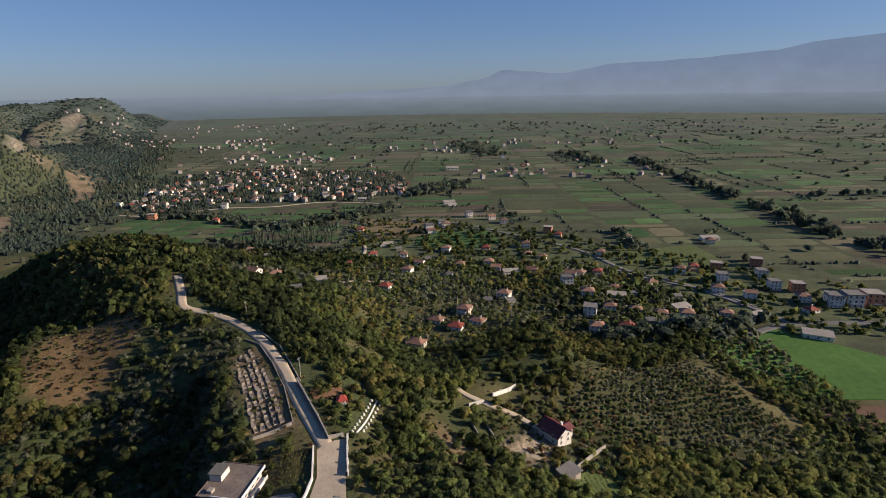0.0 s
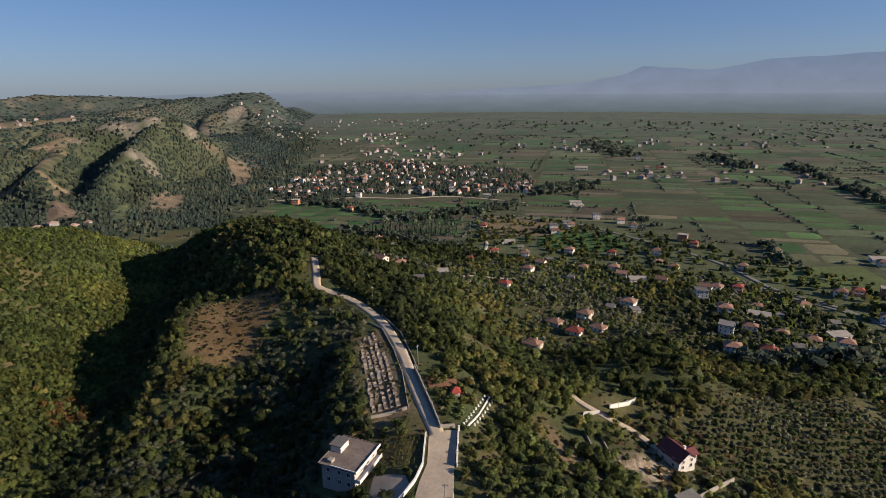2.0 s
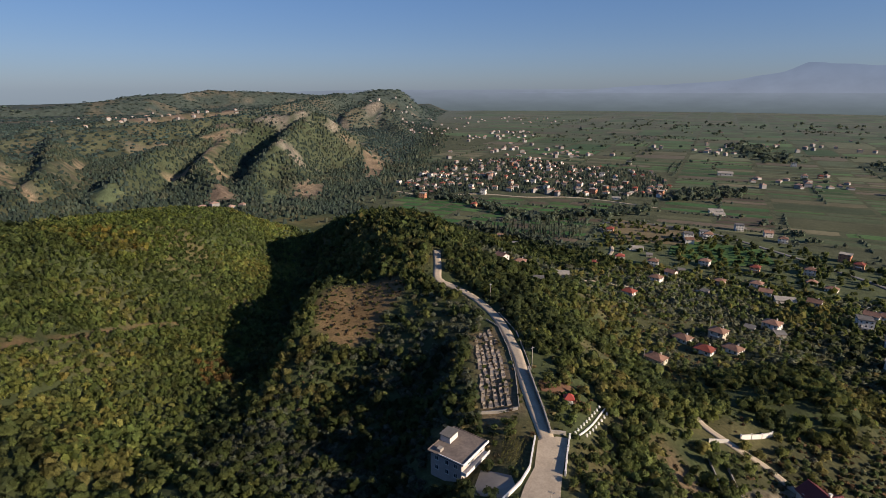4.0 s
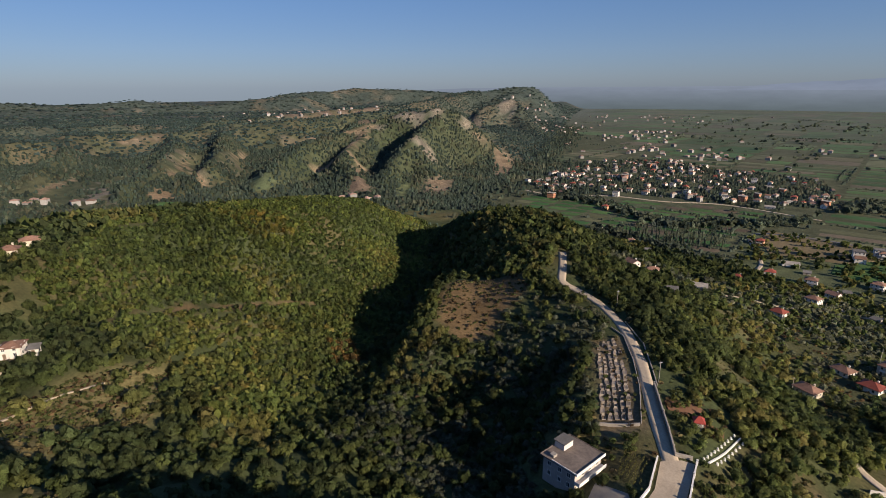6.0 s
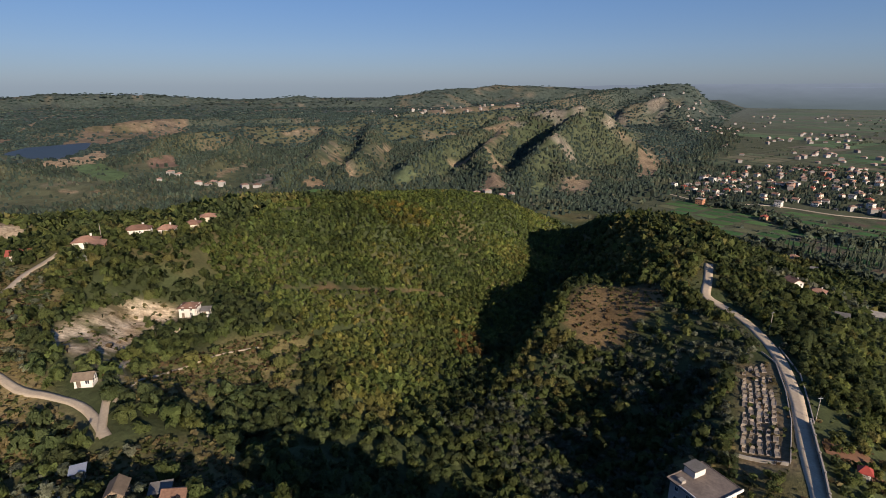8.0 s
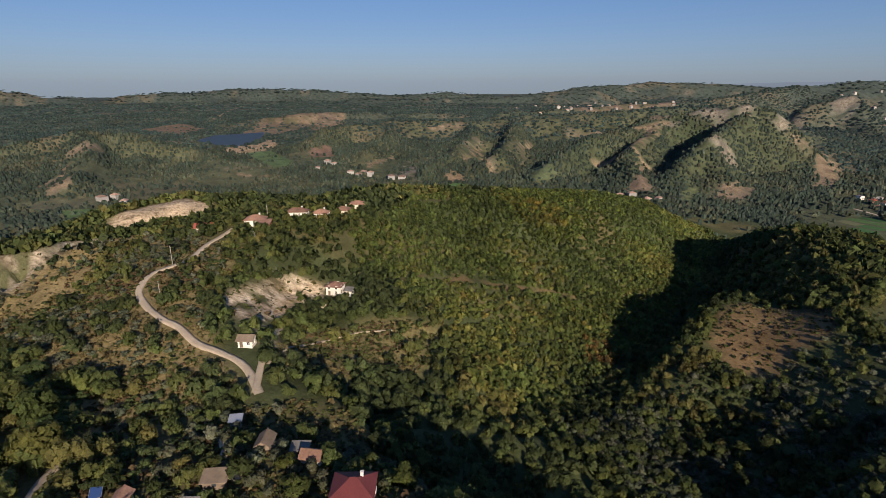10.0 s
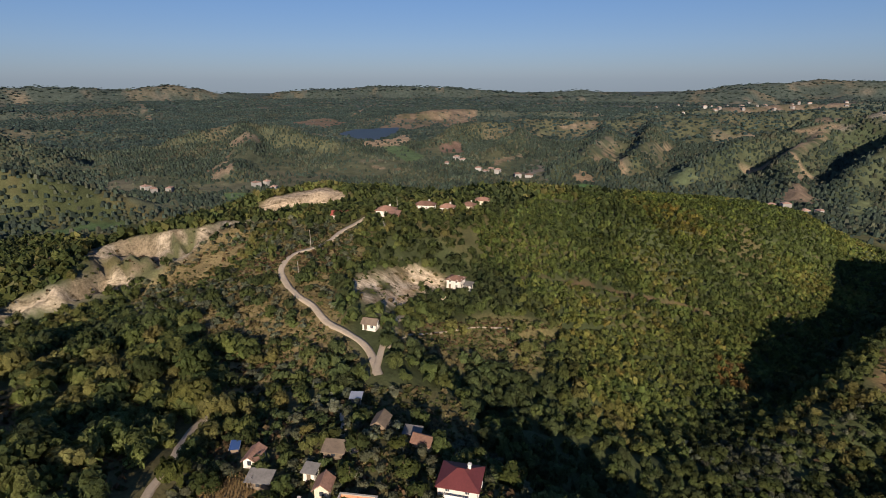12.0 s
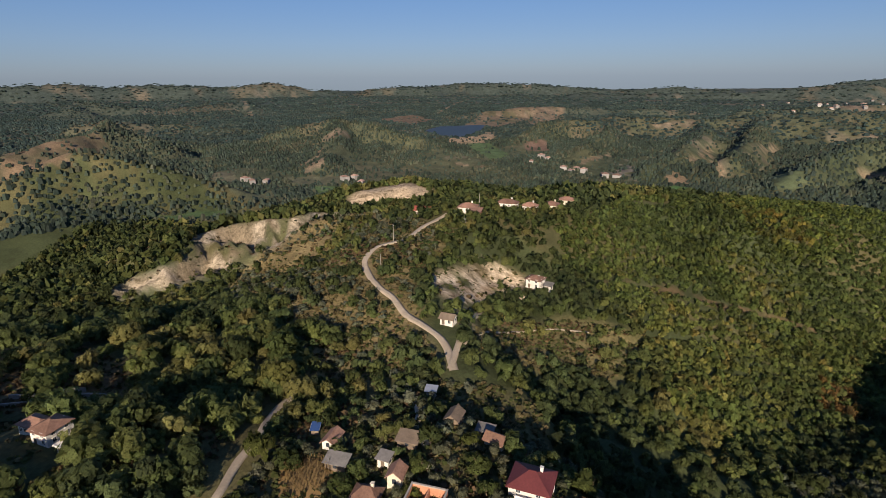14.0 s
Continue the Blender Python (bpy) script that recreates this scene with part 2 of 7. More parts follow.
def ground(x, y):
    """Height of the ground, over arrays of plan coordinates."""
    x, y = np.asarray(x, float), np.asarray(y, float)
    top, bottom = 0.0, 0.0
    for line in LEVELS:
        d, z = near_line(x, y, line)
        w = 1.0 / (d * d + 9.0) ** 1.35
        top, bottom = top + w * z, bottom + w
    h = top / bottom
    away = np.hypot(x, y)
    past = smooth(away, 520, 660) * smooth(-x + 0.2 * y, 150, 300)
    h = h * (1 - past) + hills_beyond(x, y) * past
    for tall, width, line in OUTCROPS:                             # rock ribs standing out of the slopes
        d, _ = near_line(x + 16 * (fbm(x, y, 30, 2, 111) - 0.5), y + 16 * (fbm(x, y, 30, 2, 112) - 0.5), line)
        h = h + tall * np.exp(-(d / width) ** 2) * np.maximum(0, 3.2 * fbm(x, y, 26, 3, 113) - 0.9) * 0.8
    off_road, _ = near_line(x, y, ROAD)
    h = h + smooth(off_road, 6, 40) * (7 * (fbm(x, y, 60, 3, 2) - 0.5) + 1.6 * (fbm(x, y, 14, 2, 3) - 0.5))
    for ring, deep in ((WHITE_SCARP, 9.0), (YARD_SCARP, 1.5)):      # gullied bare scarps
        d, _ = near_line(x, y, ring + ring[:1])
        run = 0.62 * x - 0.78 * y if ring is WHITE_SCARP else 0.5 * x + 0.86 * y
        fall = 0.78 * x + 0.62 * y if ring is WHITE_SCARP else 0.86 * x - 0.5 * y
        bend = 7 * fbm(x, y, 24, 2, 45)
        gully = np.abs(2 * fbm(run + bend, 0.16 * fall, 12, 2, 44) - 1)
        rill = np.abs(2 * fbm(run + bend, 0.12 * fall, 6.5, 2, 43) - 1)
        cut = deep * (1 - smooth(gully, 0.0, 0.55)) + 0.5 * deep * (1 - smooth(rill, 0.0, 0.5))
        h = h - np.where(inside(x, y, ring), smooth(d, 0, 8) * cut, 0)
    bank, _ = near_line(x, y, LAKE_RING + LAKE_RING[:1])
    h = np.where(inside(x, y, LAKE_RING), LAKE_Z - 4 * smooth(bank, 0, 30), h)
    edge, _ = near_line(x, y, PLAIN_EDGE)
    flat = inside(x, y, PLAIN)
    h = np.where(flat, 0.0, h * smooth(edge, -5, 70 + 110 * smooth(away, 550, 800)))
    return h


def ground_at(x, y):
    return float(ground(np.array([x]), np.array([y]))[0])

# ---------------------------------------------------------------- materials
def material(name):
    m = bpy.data.materials.new(name)
    m.use_nodes = True
    nt = m.node_tree
    shader = nt.nodes["Principled BSDF"]
    shader.inputs["Specular IOR Level"].default_value = 0.2
    return m, nt, shader


def node(nt, kind, **values):
    n = nt.nodes.new(kind)
    for key, value in values.items():
        n.inputs[key.replace("_", " ")].default_value = value
    return n


def noise_of(nt, scale, detail=4.0, rough=0.6, coords=None):
    n = node(nt, "ShaderNodeTexNoise", Scale=scale, Detail=detail, Roughness=rough)
    if coords is None:
        coords = nt.nodes.new("ShaderNodeNewGeometry").outputs["Position"]
    nt.links.new(coords, n.inputs["Vector"])
    return n.outputs["Fac"]


def ramp(nt, fac, stops):
    r = nt.nodes.new("ShaderNodeValToRGB")
    el = r.color_ramp.elements
    while len(el) < len(stops):
        el.new(0.5)
    for e, (at, c) in zip(el, stops):
        e.position, e.color = at, (*c, 1)
    nt.links.new(fac, r.inputs["Fac"])
    return r.outputs["Color"]


def mix(nt, fac, a, b, blend="MIX"):
    m = nt.nodes.new("ShaderNodeMix")
    m.data_type, m.blend_type = "RGBA", blend
    for socket, value in ((m.inputs[0], fac), (m.inputs[6], a), (m.inputs[7], b)):
        if isinstance(value, (int, float)):
            socket.default_value = value
        elif isinstance(value, tuple):
            socket.default_value = (*value, 1)
        else:
            nt.links.new(value, socket)
    return m.outputs[2]


def bump(nt, shader, height, strength, distance):
    b = node(nt, "ShaderNodeBump", Strength=strength, Distance=distance)
    nt.links.new(height, b.inputs["Height"])
    nt.links.new(b.outputs["Normal"], shader.inputs["Normal"])


def vary(nt, shader, colour, spread=0.25, fine=3.0, coarse=0.15, bump_by=0.0, object_random=0.0, island_random=0.0):
    """Colour with stains and grain at two scales, and a fine relief."""
    grain, stain = noise_of(nt, fine, 5), noise_of(nt, coarse, 3)
    lo, hi = tuple(max(0, c * (1 - spread)) for c in (1, 1, 1)), tuple(c * (1 + spread) for c in (1, 1, 1))
    base = colour
    for fac in (grain, stain):
        base = mix(nt, 1.0, base, ramp(nt, fac, [(0.25, lo), (0.75, hi)]), "MULTIPLY")
    if object_random:
        r = nt.nodes.new("ShaderNodeObjectInfo").outputs["Random"]
        base = mix(nt, 1.0, base, ramp(nt, r, [(0, (1 - object_random,) * 3), (1, (1 + object_random,) * 3)]), "MULTIPLY")
    if island_random:
        r = nt.nodes.new("ShaderNodeNewGeometry").outputs["Random Per Island"]
        base = mix(nt, 1.0, base, ramp(nt, r, [(0, (1 - island_random,) * 3), (1, (1 + island_random,) * 3)]), "MULTIPLY")
    nt.links.new(base, shader.inputs["Base Color"])
    if bump_by:
        bump(nt, shader, grain, 0.6, bump_by)
    return base


def surface(name, colour, rough=0.85, spread=0.2, fine=3.0, coarse=0.15, bump_by=0.02, metal=0.0, object_random=0.0, island_random=0.0):
    m, nt, shader = material(name)
    rgb = nt.nodes.new("ShaderNodeRGB")
    rgb.outputs[0].default_value = (*colour, 1)
    vary(nt, shader, rgb.outputs[0], spread, fine, coarse, bump_by, object_random, island_random)
    shader.inputs["Roughness"].default_value = rough
    shader.inputs["Metallic"].default_value = metal
    return m


def attribute_surface(name, attribute, rough=0.9, spread=0.2, fine=1.2, coarse=0.08, bump_by=0.1, island_random=0.0, specular=0.1):
    """A surface whose base colour comes from a colour attribute of the mesh: land cover, or the kind of tree."""
    m, nt, shader = material(name)
    a = nt.nodes.new("ShaderNodeAttribute")
    a.attribute_name = attribute
    vary(nt, shader, a.outputs["Color"], spread, fine, coarse, bump_by, 0.0, island_random)
    shader.inputs["Roughness"].default_value = rough
    shader.inputs["Specular IOR Level"].default_value = specular
    return m


def weathered(m):
    """Bare earth and rock show runnels and broken texture; grass does not."""
    nt = m.node_tree
    shader = nt.nodes["Principled BSDF"]
    base = shader.inputs["Base Color"].links[0].from_socket
    bare = nt.nodes.new("ShaderNodeRGBToBW")
    nt.links.new([n for n in nt.nodes if n.type == "ATTRIBUTE"][0].outputs["Color"], bare.inputs[0])
    fac = node(nt, "ShaderNodeMapRange", From_Min=0.105, From_Max=0.17)
    nt.links.new(bare.outputs[0], fac.inputs["Value"])
    broken = ramp(nt, noise_of(nt, 0.22, 9, 0.78), [(0.36, (0.34, 0.31, 0.24)), (0.46, (0.8, 0.78, 0.74)), (0.56, (1.15, 1.12, 1.08)), (0.66, (0.72, 0.72, 0.72))])
    lie = nt.nodes.new("ShaderNodeMapping")
    lie.vector_type = "POINT"
    lie.inputs["Rotation"].default_value = (0, 0, radians(51.5))
    lie.inputs["Scale"].default_value = (0.55, 0.07, 0.2)
    nt.links.new(nt.nodes.new("ShaderNodeNewGeometry").outputs["Position"], lie.inputs["Vector"])
    rills = noise_of(nt, 1.0, 6, 0.7, lie.outputs[0])
    broken = mix(nt, 1.0, broken, ramp(nt, rills, [(0.36, (0.52, 0.50, 0.45)), (0.5, (1.0, 0.99, 0.97)), (0.64, (1.15, 1.14, 1.12))]), "MULTIPLY")
    col = mix(nt, fac.outputs[0], base, mix(nt, 1.0, base, broken, "MULTIPLY"))
    nt.links.new(col, shader.inputs["Base Color"])
    return m


LAND = weathered(attribute_surface("land", "cover", 0.95, 0.35, 0.9, 0.06, 0.5))
def leafy(m):
    """Leaves let a part of the light through."""
    nt = m.node_tree
    shader, out = nt.nodes["Principled BSDF"], nt.nodes["Material Output"]
    thin = nt.nodes.new("ShaderNodeBsdfTranslucent")
    both = nt.nodes.new("ShaderNodeMixShader")
    both.inputs[0].default_value = 0.5
    nt.links.new(shader.inputs["Base Color"].links[0].from_socket, thin.inputs["Color"])
    nt.links.new(shader.outputs[0], both.inputs[1])
    nt.links.new(thin.outputs[0], both.inputs[2])
    nt.links.new(both.outputs[0], out.inputs["Surface"])
    return m


def lacy(m, size, amount):
    """Gaps between the leaves of a spray."""
    nt = m.node_tree
    out = nt.nodes["Material Output"]
    whole = out.inputs["Surface"].links[0].from_socket
    gap = ramp(nt, noise_of(nt, size, 2, 0.6), [(amount - 0.015, (0, 0, 0)), (amount + 0.015, (1, 1, 1))])
    both = nt.nodes.new("ShaderNodeMixShader")
    nt.links.new(gap, both.inputs[0])
    nt.links.new(nt.nodes.new("ShaderNodeBsdfTransparent").outputs[0], both.inputs[1])
    nt.links.new(whole, both.inputs[2])
    nt.links.new(both.outputs[0], out.inputs["Surface"])
    return m


FOLIAGE = leafy(attribute_surface("far_leaves", "tint", 0.8, 0.26, 1.0, 0.05, 0.0, island_random=0.3, specular=0.15))
LEAVES = lacy(leafy(attribute_surface("leaves", "tint", 0.8, 0.36, 2.6, 0.05, 0.0, island_random=0.34, specular=0.15)), 3.7, 0.45)
FIELD = attribute_surface("field_crop", "tint", 0.95, 0.2, 0.25, 0.02, 0.3)
GRAVEL = surface("gravel_road", (0.365, 0.30, 0.225), 0.95, 0.16, 1.5, 0.2, 0.05)
ASPHALT = surface("asphalt", (0.13, 0.125, 0.12), 0.9, 0.15, 2.0, 0.1, 0.02)
CONCRETE = surface("concrete", (0.29, 0.26, 0.225), 0.9, 0.18, 2.0, 0.3, 0.02)
PLASTER = surface("white_plaster", (0.60, 0.56, 0.51), 0.85, 0.08, 2.5, 0.3, 0.01, object_random=0.12)
CREAM = surface("cream_plaster", (0.50, 0.44, 0.35), 0.85, 0.1, 2.5, 0.3, 0.01, object_random=0.15)
ORANGE = surface("orange_plaster", (0.46, 0.27, 0.16), 0.85, 0.1, 2.5, 0.3, 0.01, object_random=0.15)
BRICK = surface("bare_red_block", (0.42, 0.20, 0.12), 0.9, 0.2, 4.0, 0.4, 0.02, object_random=0.15)
TILE = surface("clay_roof_tile", (0.205, 0.118, 0.085), 0.85, 0.28, 2.2, 0.35, 0.05, object_random=0.3)
RED_TILE = surface("new_red_tile", (0.21, 0.058, 0.042), 0.8, 0.15, 2.2, 0.3, 0.03, object_random=0.2)
MAROON = surface("maroon_sheet_roof", (0.115, 0.032, 0.032), 0.55, 0.15, 2.5, 0.3, 0.02)
GREY_ROOF = surface("weathered_grey_roof", (0.145, 0.135, 0.125), 0.85, 0.22, 1.8, 0.3, 0.02, object_random=0.2)
GLASS = surface("dark_window_glass", (0.035, 0.04, 0.05), 0.15, 0.1, 1.0, 0.2, 0.0)
SLAB = surface("dark_grave_slab", (0.17, 0.145, 0.12), 0.8, 0.2, 3.0, 0.4, 0.01, object_random=0.3)
BARK = surface("bark", (0.11, 0.08, 0.055), 0.95, 0.25, 5.0, 0.6, 0.03)
WOOD = surface("weathered_wood", (0.15, 0.115, 0.085), 0.9, 0.25, 6.0, 0.6, 0.02, object_random=0.2)
MARBLE = surface("pale_gravestone", (0.26, 0.22, 0.18), 0.6, 0.12, 4.0, 0.5, 0.01, object_random=0.3)
WHITE = surface("white_paint", (0.66, 0.63, 0.59), 0.7, 0.06, 3.0, 0.4, 0.005)
METAL = surface("galvanised_metal", (0.45, 0.46, 0.48), 0.45, 0.1, 3.0, 0.4, 0.005, metal=0.6)
BLUE = surface("blue_solar_panel", (0.03, 0.06, 0.16), 0.25, 0.1, 3.0, 0.4, 0.0)

# ---------------------------------------------------------------- helpers for meshes
def mesh_from(name, verts, faces, mat=None, smooth_shade=False):
    me = bpy.data.meshes.new(name)
    verts = np.asarray(verts, np.float32).reshape(-1, 3)
    if isinstance(faces, np.ndarray):
        n, k = faces.shape
        me.vertices.add(len(verts))
        me.vertices.foreach_set("co", verts.ravel())
        me.loops.add(n * k)
        me.loops.foreach_set("vertex_index", faces.ravel().astype(np.int32))
        me.polygons.add(n)
        me.polygons.foreach_set("loop_start", np.arange(0, n * k, k, dtype=np.int32))
        me.polygons.foreach_set("loop_total", np.full(n, k, np.int32))
    else:
        me.from_pydata([tuple(v) for v in verts], [], faces)
    if smooth_shade:
        me.polygons.foreach_set("use_smooth", np.ones(len(me.polygons), bool))
    me.update(calc_edges=True)
    if mat:
        me.materials.append(mat)
    return me


def colour_points(me, name, colours):
    a = me.color_attributes.new(name, "FLOAT_COLOR", "POINT")
    c = np.ones((len(me.vertices), 4), np.float32)
    c[:, :3] = colours
    a.data.foreach_set("color", c.ravel())


def part(name, bm, mat, parent, label=""):
    """One mesh object under a thing or a part."""
    me = bpy.data.meshes.new(name)
    bm.to_mesh(me)
    bm.free()
    me.materials.append(mat)
    ob = new(name, me)
    ob.parent = parent
    return tagged(ob, label)


def part_of(name, me, parent, label="", m=None):
    ob = new(name, me)
    ob.parent = parent
    if m is not None:
        ob.matrix_basis = m
    return tagged(ob, label)


def thing(name, label, category, group="", m=None, kind=""):
    ob = new(name)
    ob.empty_display_size = 0.5
    if m is not None:
        ob.matrix_basis = m
    return tagged(ob, label, category, group, kind)


# ---------------------------------------------------------------- land cover in plan
BROWN_FIELD = [(-180, 206), (-184, 229), (-154, 240), (-143, 235), (-138, 221), (-138, 207), (-130, 190), (-144, 176), (-164, 184)]
CEMETERY = [(-84, 193), (-77, 203), (-45, 148), (-58, 140)]
MEADOW_RING = [(-163, 2), (-192, 17), (-202, 41), (-202, 73), (-178, 60), (-161, 46), (-170, 36), (-159, 20), (-152, 5)]
BARE_TOP = [(-382, -90), (-398, -86), (-414, -76), (-428, -60), (-432, -39), (-420, -25), (-401, -26), (-388, -50), (-374, -74)]
OLIVE_SLOPE = [(-346, -80), (-330, -62), (-271, -20), (-252, 0), (-240, -6), (-226, -10), (-200, -20), (-184, -18), (-140, -6), (-135, -41), (-160, -58), (-202, -88), (-262, -128), (-292, -128), (-326, -102)]
HILL_TRACK = [(-232, 55), (-238, 73), (-242, 95), (-245, 122), (-248, 147), (-247, 172)]
RUST_WOOD = [(-216, 61), (-232, 88), (-237, 133), (-231, 167), (-214, 176), (-193, 153), (-186, 107), (-163, 58), (-168, 45)]
LIME_WOOD = [(-376, 177), (-379, 219), (-351, 256), (-353, 319), (-317, 241), (-284, 179), (-293, 160)]
RED_WOODS = [[(-216, 157), (-212, 172), (-188, 155), (-196, 145)], [(-340, 166), (-330, 214), (-303, 202), (-300, 167)]]
HILL_ROAD = [(-138, -3), (-153, -6), (-164, -13), (-172, -20), (-184, -26), (-192, -32), (-205, -38), (-220, -42), (-235, -38), (-241, -28), (-261, -20), (-282, -8)]
HAMLET_ROAD = [(-134, -43), (-127, -46), (-121, -48), (-113, -48), (-104, -47), (-96, -48), (-90, -48), (-85, -48), (-76, -50), (-60, -60)]
NEAR_GROVE = [(-62, -52), (-125, -53), (-150, -85), (-126, -90), (-108, -112), (-78, -108), (-60, -75)]
FARM_GRASS = [(-210, -170), (-190, -140), (-156, -127), (-141, -101), (-128, -90), (-117, -93), (-112, -118), (-130, -160)]
HAMLET = [(-135, -8), (-128, 18), (-100, 30), (-60, 20), (-55, -30), (-70, -50), (-120, -38)]
GRASS_EAST = [(13, 154), (30, 200), (58, 223), (98, 262), (130, 238), (150, 204), (130, 140), (59, 140), (30, 150)]
YARD = [(18, 162), (35, 179), (40, 168), (33, 155), (23, 160)]
VILLAGE_SLOPE = [(-160, 350), (-77, 400), (-60, 500), (130, 500), (220, 330), (190, 250), (110, 265), (40, 270), (-10, 250), (-28, 294), (-73, 310)]
VILLAGE_EDGE = [(-110, 650), (-100, 440), (0, 440), (60, 330), (100, 280), (195, 300), (330, 310), (330, 380), (250, 470), (180, 510), (100, 600), (10, 640)]
SCAR = [(-6, 158), (-2, 168), (8, 158), (12, 148), (4, 142), (-4, 148)]
ROADSIDE_EAST = [(-25, 98), (-25.5, 145), (-22, 174), (-8, 176), (6, 160), (8, 130), (4, 105), (-10, 92)]
VALLEY_PLOTS = [
    ((0.1, 0.1, 0.062), [(-764, -249), (-778, -215), (-773, -166), (-719, -164), (-713, -206), (-715, -227)]),
    ((0.075, 0.115, 0.048), [(-711, -198), (-705, -154), (-661, -148), (-659, -178)]),
    ((0.095, 0.1, 0.058), [(-575, -257), (-683, -245), (-616, -215), (-574, -236)]),
    ((0.075, 0.115, 0.048), [(-495, -290), (-529, -268), (-544, -247), (-517, -245), (-484, -274)]),
    ((0.16, 0.11, 0.068), [(-411, -292), (-424, -276), (-450, -266), (-313, -183), (-302, -198), (-399, -286)]),
    ((0.13, 0.095, 0.065), [(-1668, -246), (-1879, -164), (-1644, -76), (-1492, -129)]),
    ((0.075, 0.11, 0.05), [(-1095, 12), (-1097, 57), (-929, 85), (-907, 48), (-998, 23)]),
    ((0.2, 0.15, 0.1), [(-734, 276), (-769, 306), (-717, 304), (-715, 277)]),
    ((0.07, 0.135, 0.045), [(-692, 254), (-708, 283), (-691, 301), (-658, 272), (-380, 139)]),
    ((0.09, 0.105, 0.055), [(-744, 415), (-699, 414), (-654, 414), (-658, 384)]),
    ((0.125, 0.085, 0.065), [(-1025, 117), (-1051, 165), (-986, 158), (-979, 118)]),
    ((0.07, 0.105, 0.045), [(-263, -239), (-364, -314), (-387, -300), (-307, -224), (-277, -217), (-257, -224)]),
    ((0.085, 0.105, 0.055), [(-696, 403), (-673, 419), (-640, 398), (-657, 378)]),
    ((0.095, 0.11, 0.055), [(-559, 558), (-556, 578), (-503, 514), (-511, 501)]),
    ((0.15, 0.115, 0.08), [(-629, 899), (-653, 998), (-536, 822), (-537, 768)])]
ROCK_RINGS = [   # bare rock, and worn earth: colour, then the ring
    ((0.25, 0.225, 0.19), [(-800, 772), (-780, 792), (-949, 1067), (-1248, 1588), (-1082, 1467), (-880, 1218), (-844, 1095), (-699, 817), (-721, 792), (-756, 781), (-780, 775)]),
    ((0.25, 0.225, 0.19), [(-691, 859), (-811, 1099), (-791, 1131), (-755, 1091), (-743, 1028), (-675, 875)]),
    ((0.24, 0.19, 0.14), [(-661, 885), (-651, 901), (-634, 901), (-638, 883), (-646, 874)]),
    ((0.25, 0.225, 0.19), [(-801, 691), (-807, 740), (-785, 757), (-786, 738), (-791, 695)]),
    ((0.24, 0.19, 0.14), [(-828, 716), (-1007, 907), (-816, 767), (-816, 748)]),
    ((0.25, 0.225, 0.19), [(-634, 626), (-628, 640), (-621, 653), (-634, 695), (-630, 712), (-601, 688), (-589, 651), (-609, 667), (-612, 650), (-611, 626), (-625, 623)]),
    ((0.25, 0.225, 0.19), [(-618, 736), (-612, 760), (-582, 737), (-578, 714)]),
    ((0.24, 0.19, 0.14), [(-528, 558), (-553, 603), (-547, 635), (-542, 664), (-506, 619), (-501, 581), (-511, 556)]),
    ((0.2, 0.15, 0.11), [(-659, 561), (-661, 588), (-584, 520), (-536, 487), (-562, 463), (-592, 494)]),
    ((0.25, 0.225, 0.19), [(-1062, 1542), (-1321, 1995), (-1211, 1922), (-1019, 1574)]),
    ((0.24, 0.19, 0.14), [(-956, 674), (-974, 704), (-982, 742), (-958, 705)]),
    ((0.24, 0.19, 0.14), [(-705, 439), (-795, 515), (-925, 616), (-719, 461)]),
    ((0.24, 0.19, 0.14), [(-1036, -265), (-1056, -252), (-1042, -218), (-1016, -202), (-991, -219), (-1005, -251)]),
    ((0.24, 0.19, 0.14), [(-782, -233), (-838, -229), (-859, -212), (-789, -208)]),
    ((0.25, 0.225, 0.19), [(-805, 221), (-889, 269), (-799, 257), (-723, 228), (-760, 218)]),
    ((0.24, 0.19, 0.14), [(-1763, 203), (-1822, 323), (-1675, 304), (-1649, 207)]),
    ((0.24, 0.19, 0.14), [(-1196, 390), (-1200, 495), (-1175, 492), (-1180, 398)])]
BROWN_HILL_RING = [(-672, -588), (-816, -654), (-851, -623), (-852, -580), (-823, -543), (-739, -522), (-516, -379), (-495, -404), (-646, -571)]
FAR_BROWN = [(-1465, 3), (-1836, 98), (-2244, 259), (-2114, 397), (-1176, 208), (-1611, 185), (-1410, 89)]
PLATEAU_BROWN = [(-1298, 805), (-1287, 936), (-2143, 1826), (-1302, 1249), (-1277, 1176), (-1235, 1010), (-1260, 898)]
BRIGHT_SHORE = [(-1144, -40), (-1175, 5), (-1225, 45), (-1300, 62), (-1290, 80), (-1200, 75), (-1132, 65), (-1065, 33), (-1070, -10)]
STREAKS = [  # bare bands and tracks on the hills: width, then the line
    (11, [(-937, 635), (-868, 651), (-811, 672), (-804, 737)]),
    (20, [(-720, 535), (-711, 562), (-712, 587), (-728, 621), (-790, 697)]),
    (7, [(-712, 581), (-670, 579), (-658, 585)]),
    (12, [(-757, 1047), (-680, 1005), (-591, 903), (-535, 809)]),
    (9, [(-1869, -79), (-2532, -16), (-2844, 45)]),
    (9, [(-850, 460), (-968, 556)]),
    (8, [(-798, 499), (-925, 608)]),
    (7, [(-823, 345), (-941, 427), (-757, 359), (-729, 348), (-721, 373)]),
    (8, [(-2927, -1172), (-2016, -785), (-1784, -673)]),
    (8, [(-822, -241), (-883, -236), (-985, -247)]),
    (7, [(-859, 190), (-894, 222), (-928, 255)]),
    (8, [(-868, -1), (-827, 33)])]


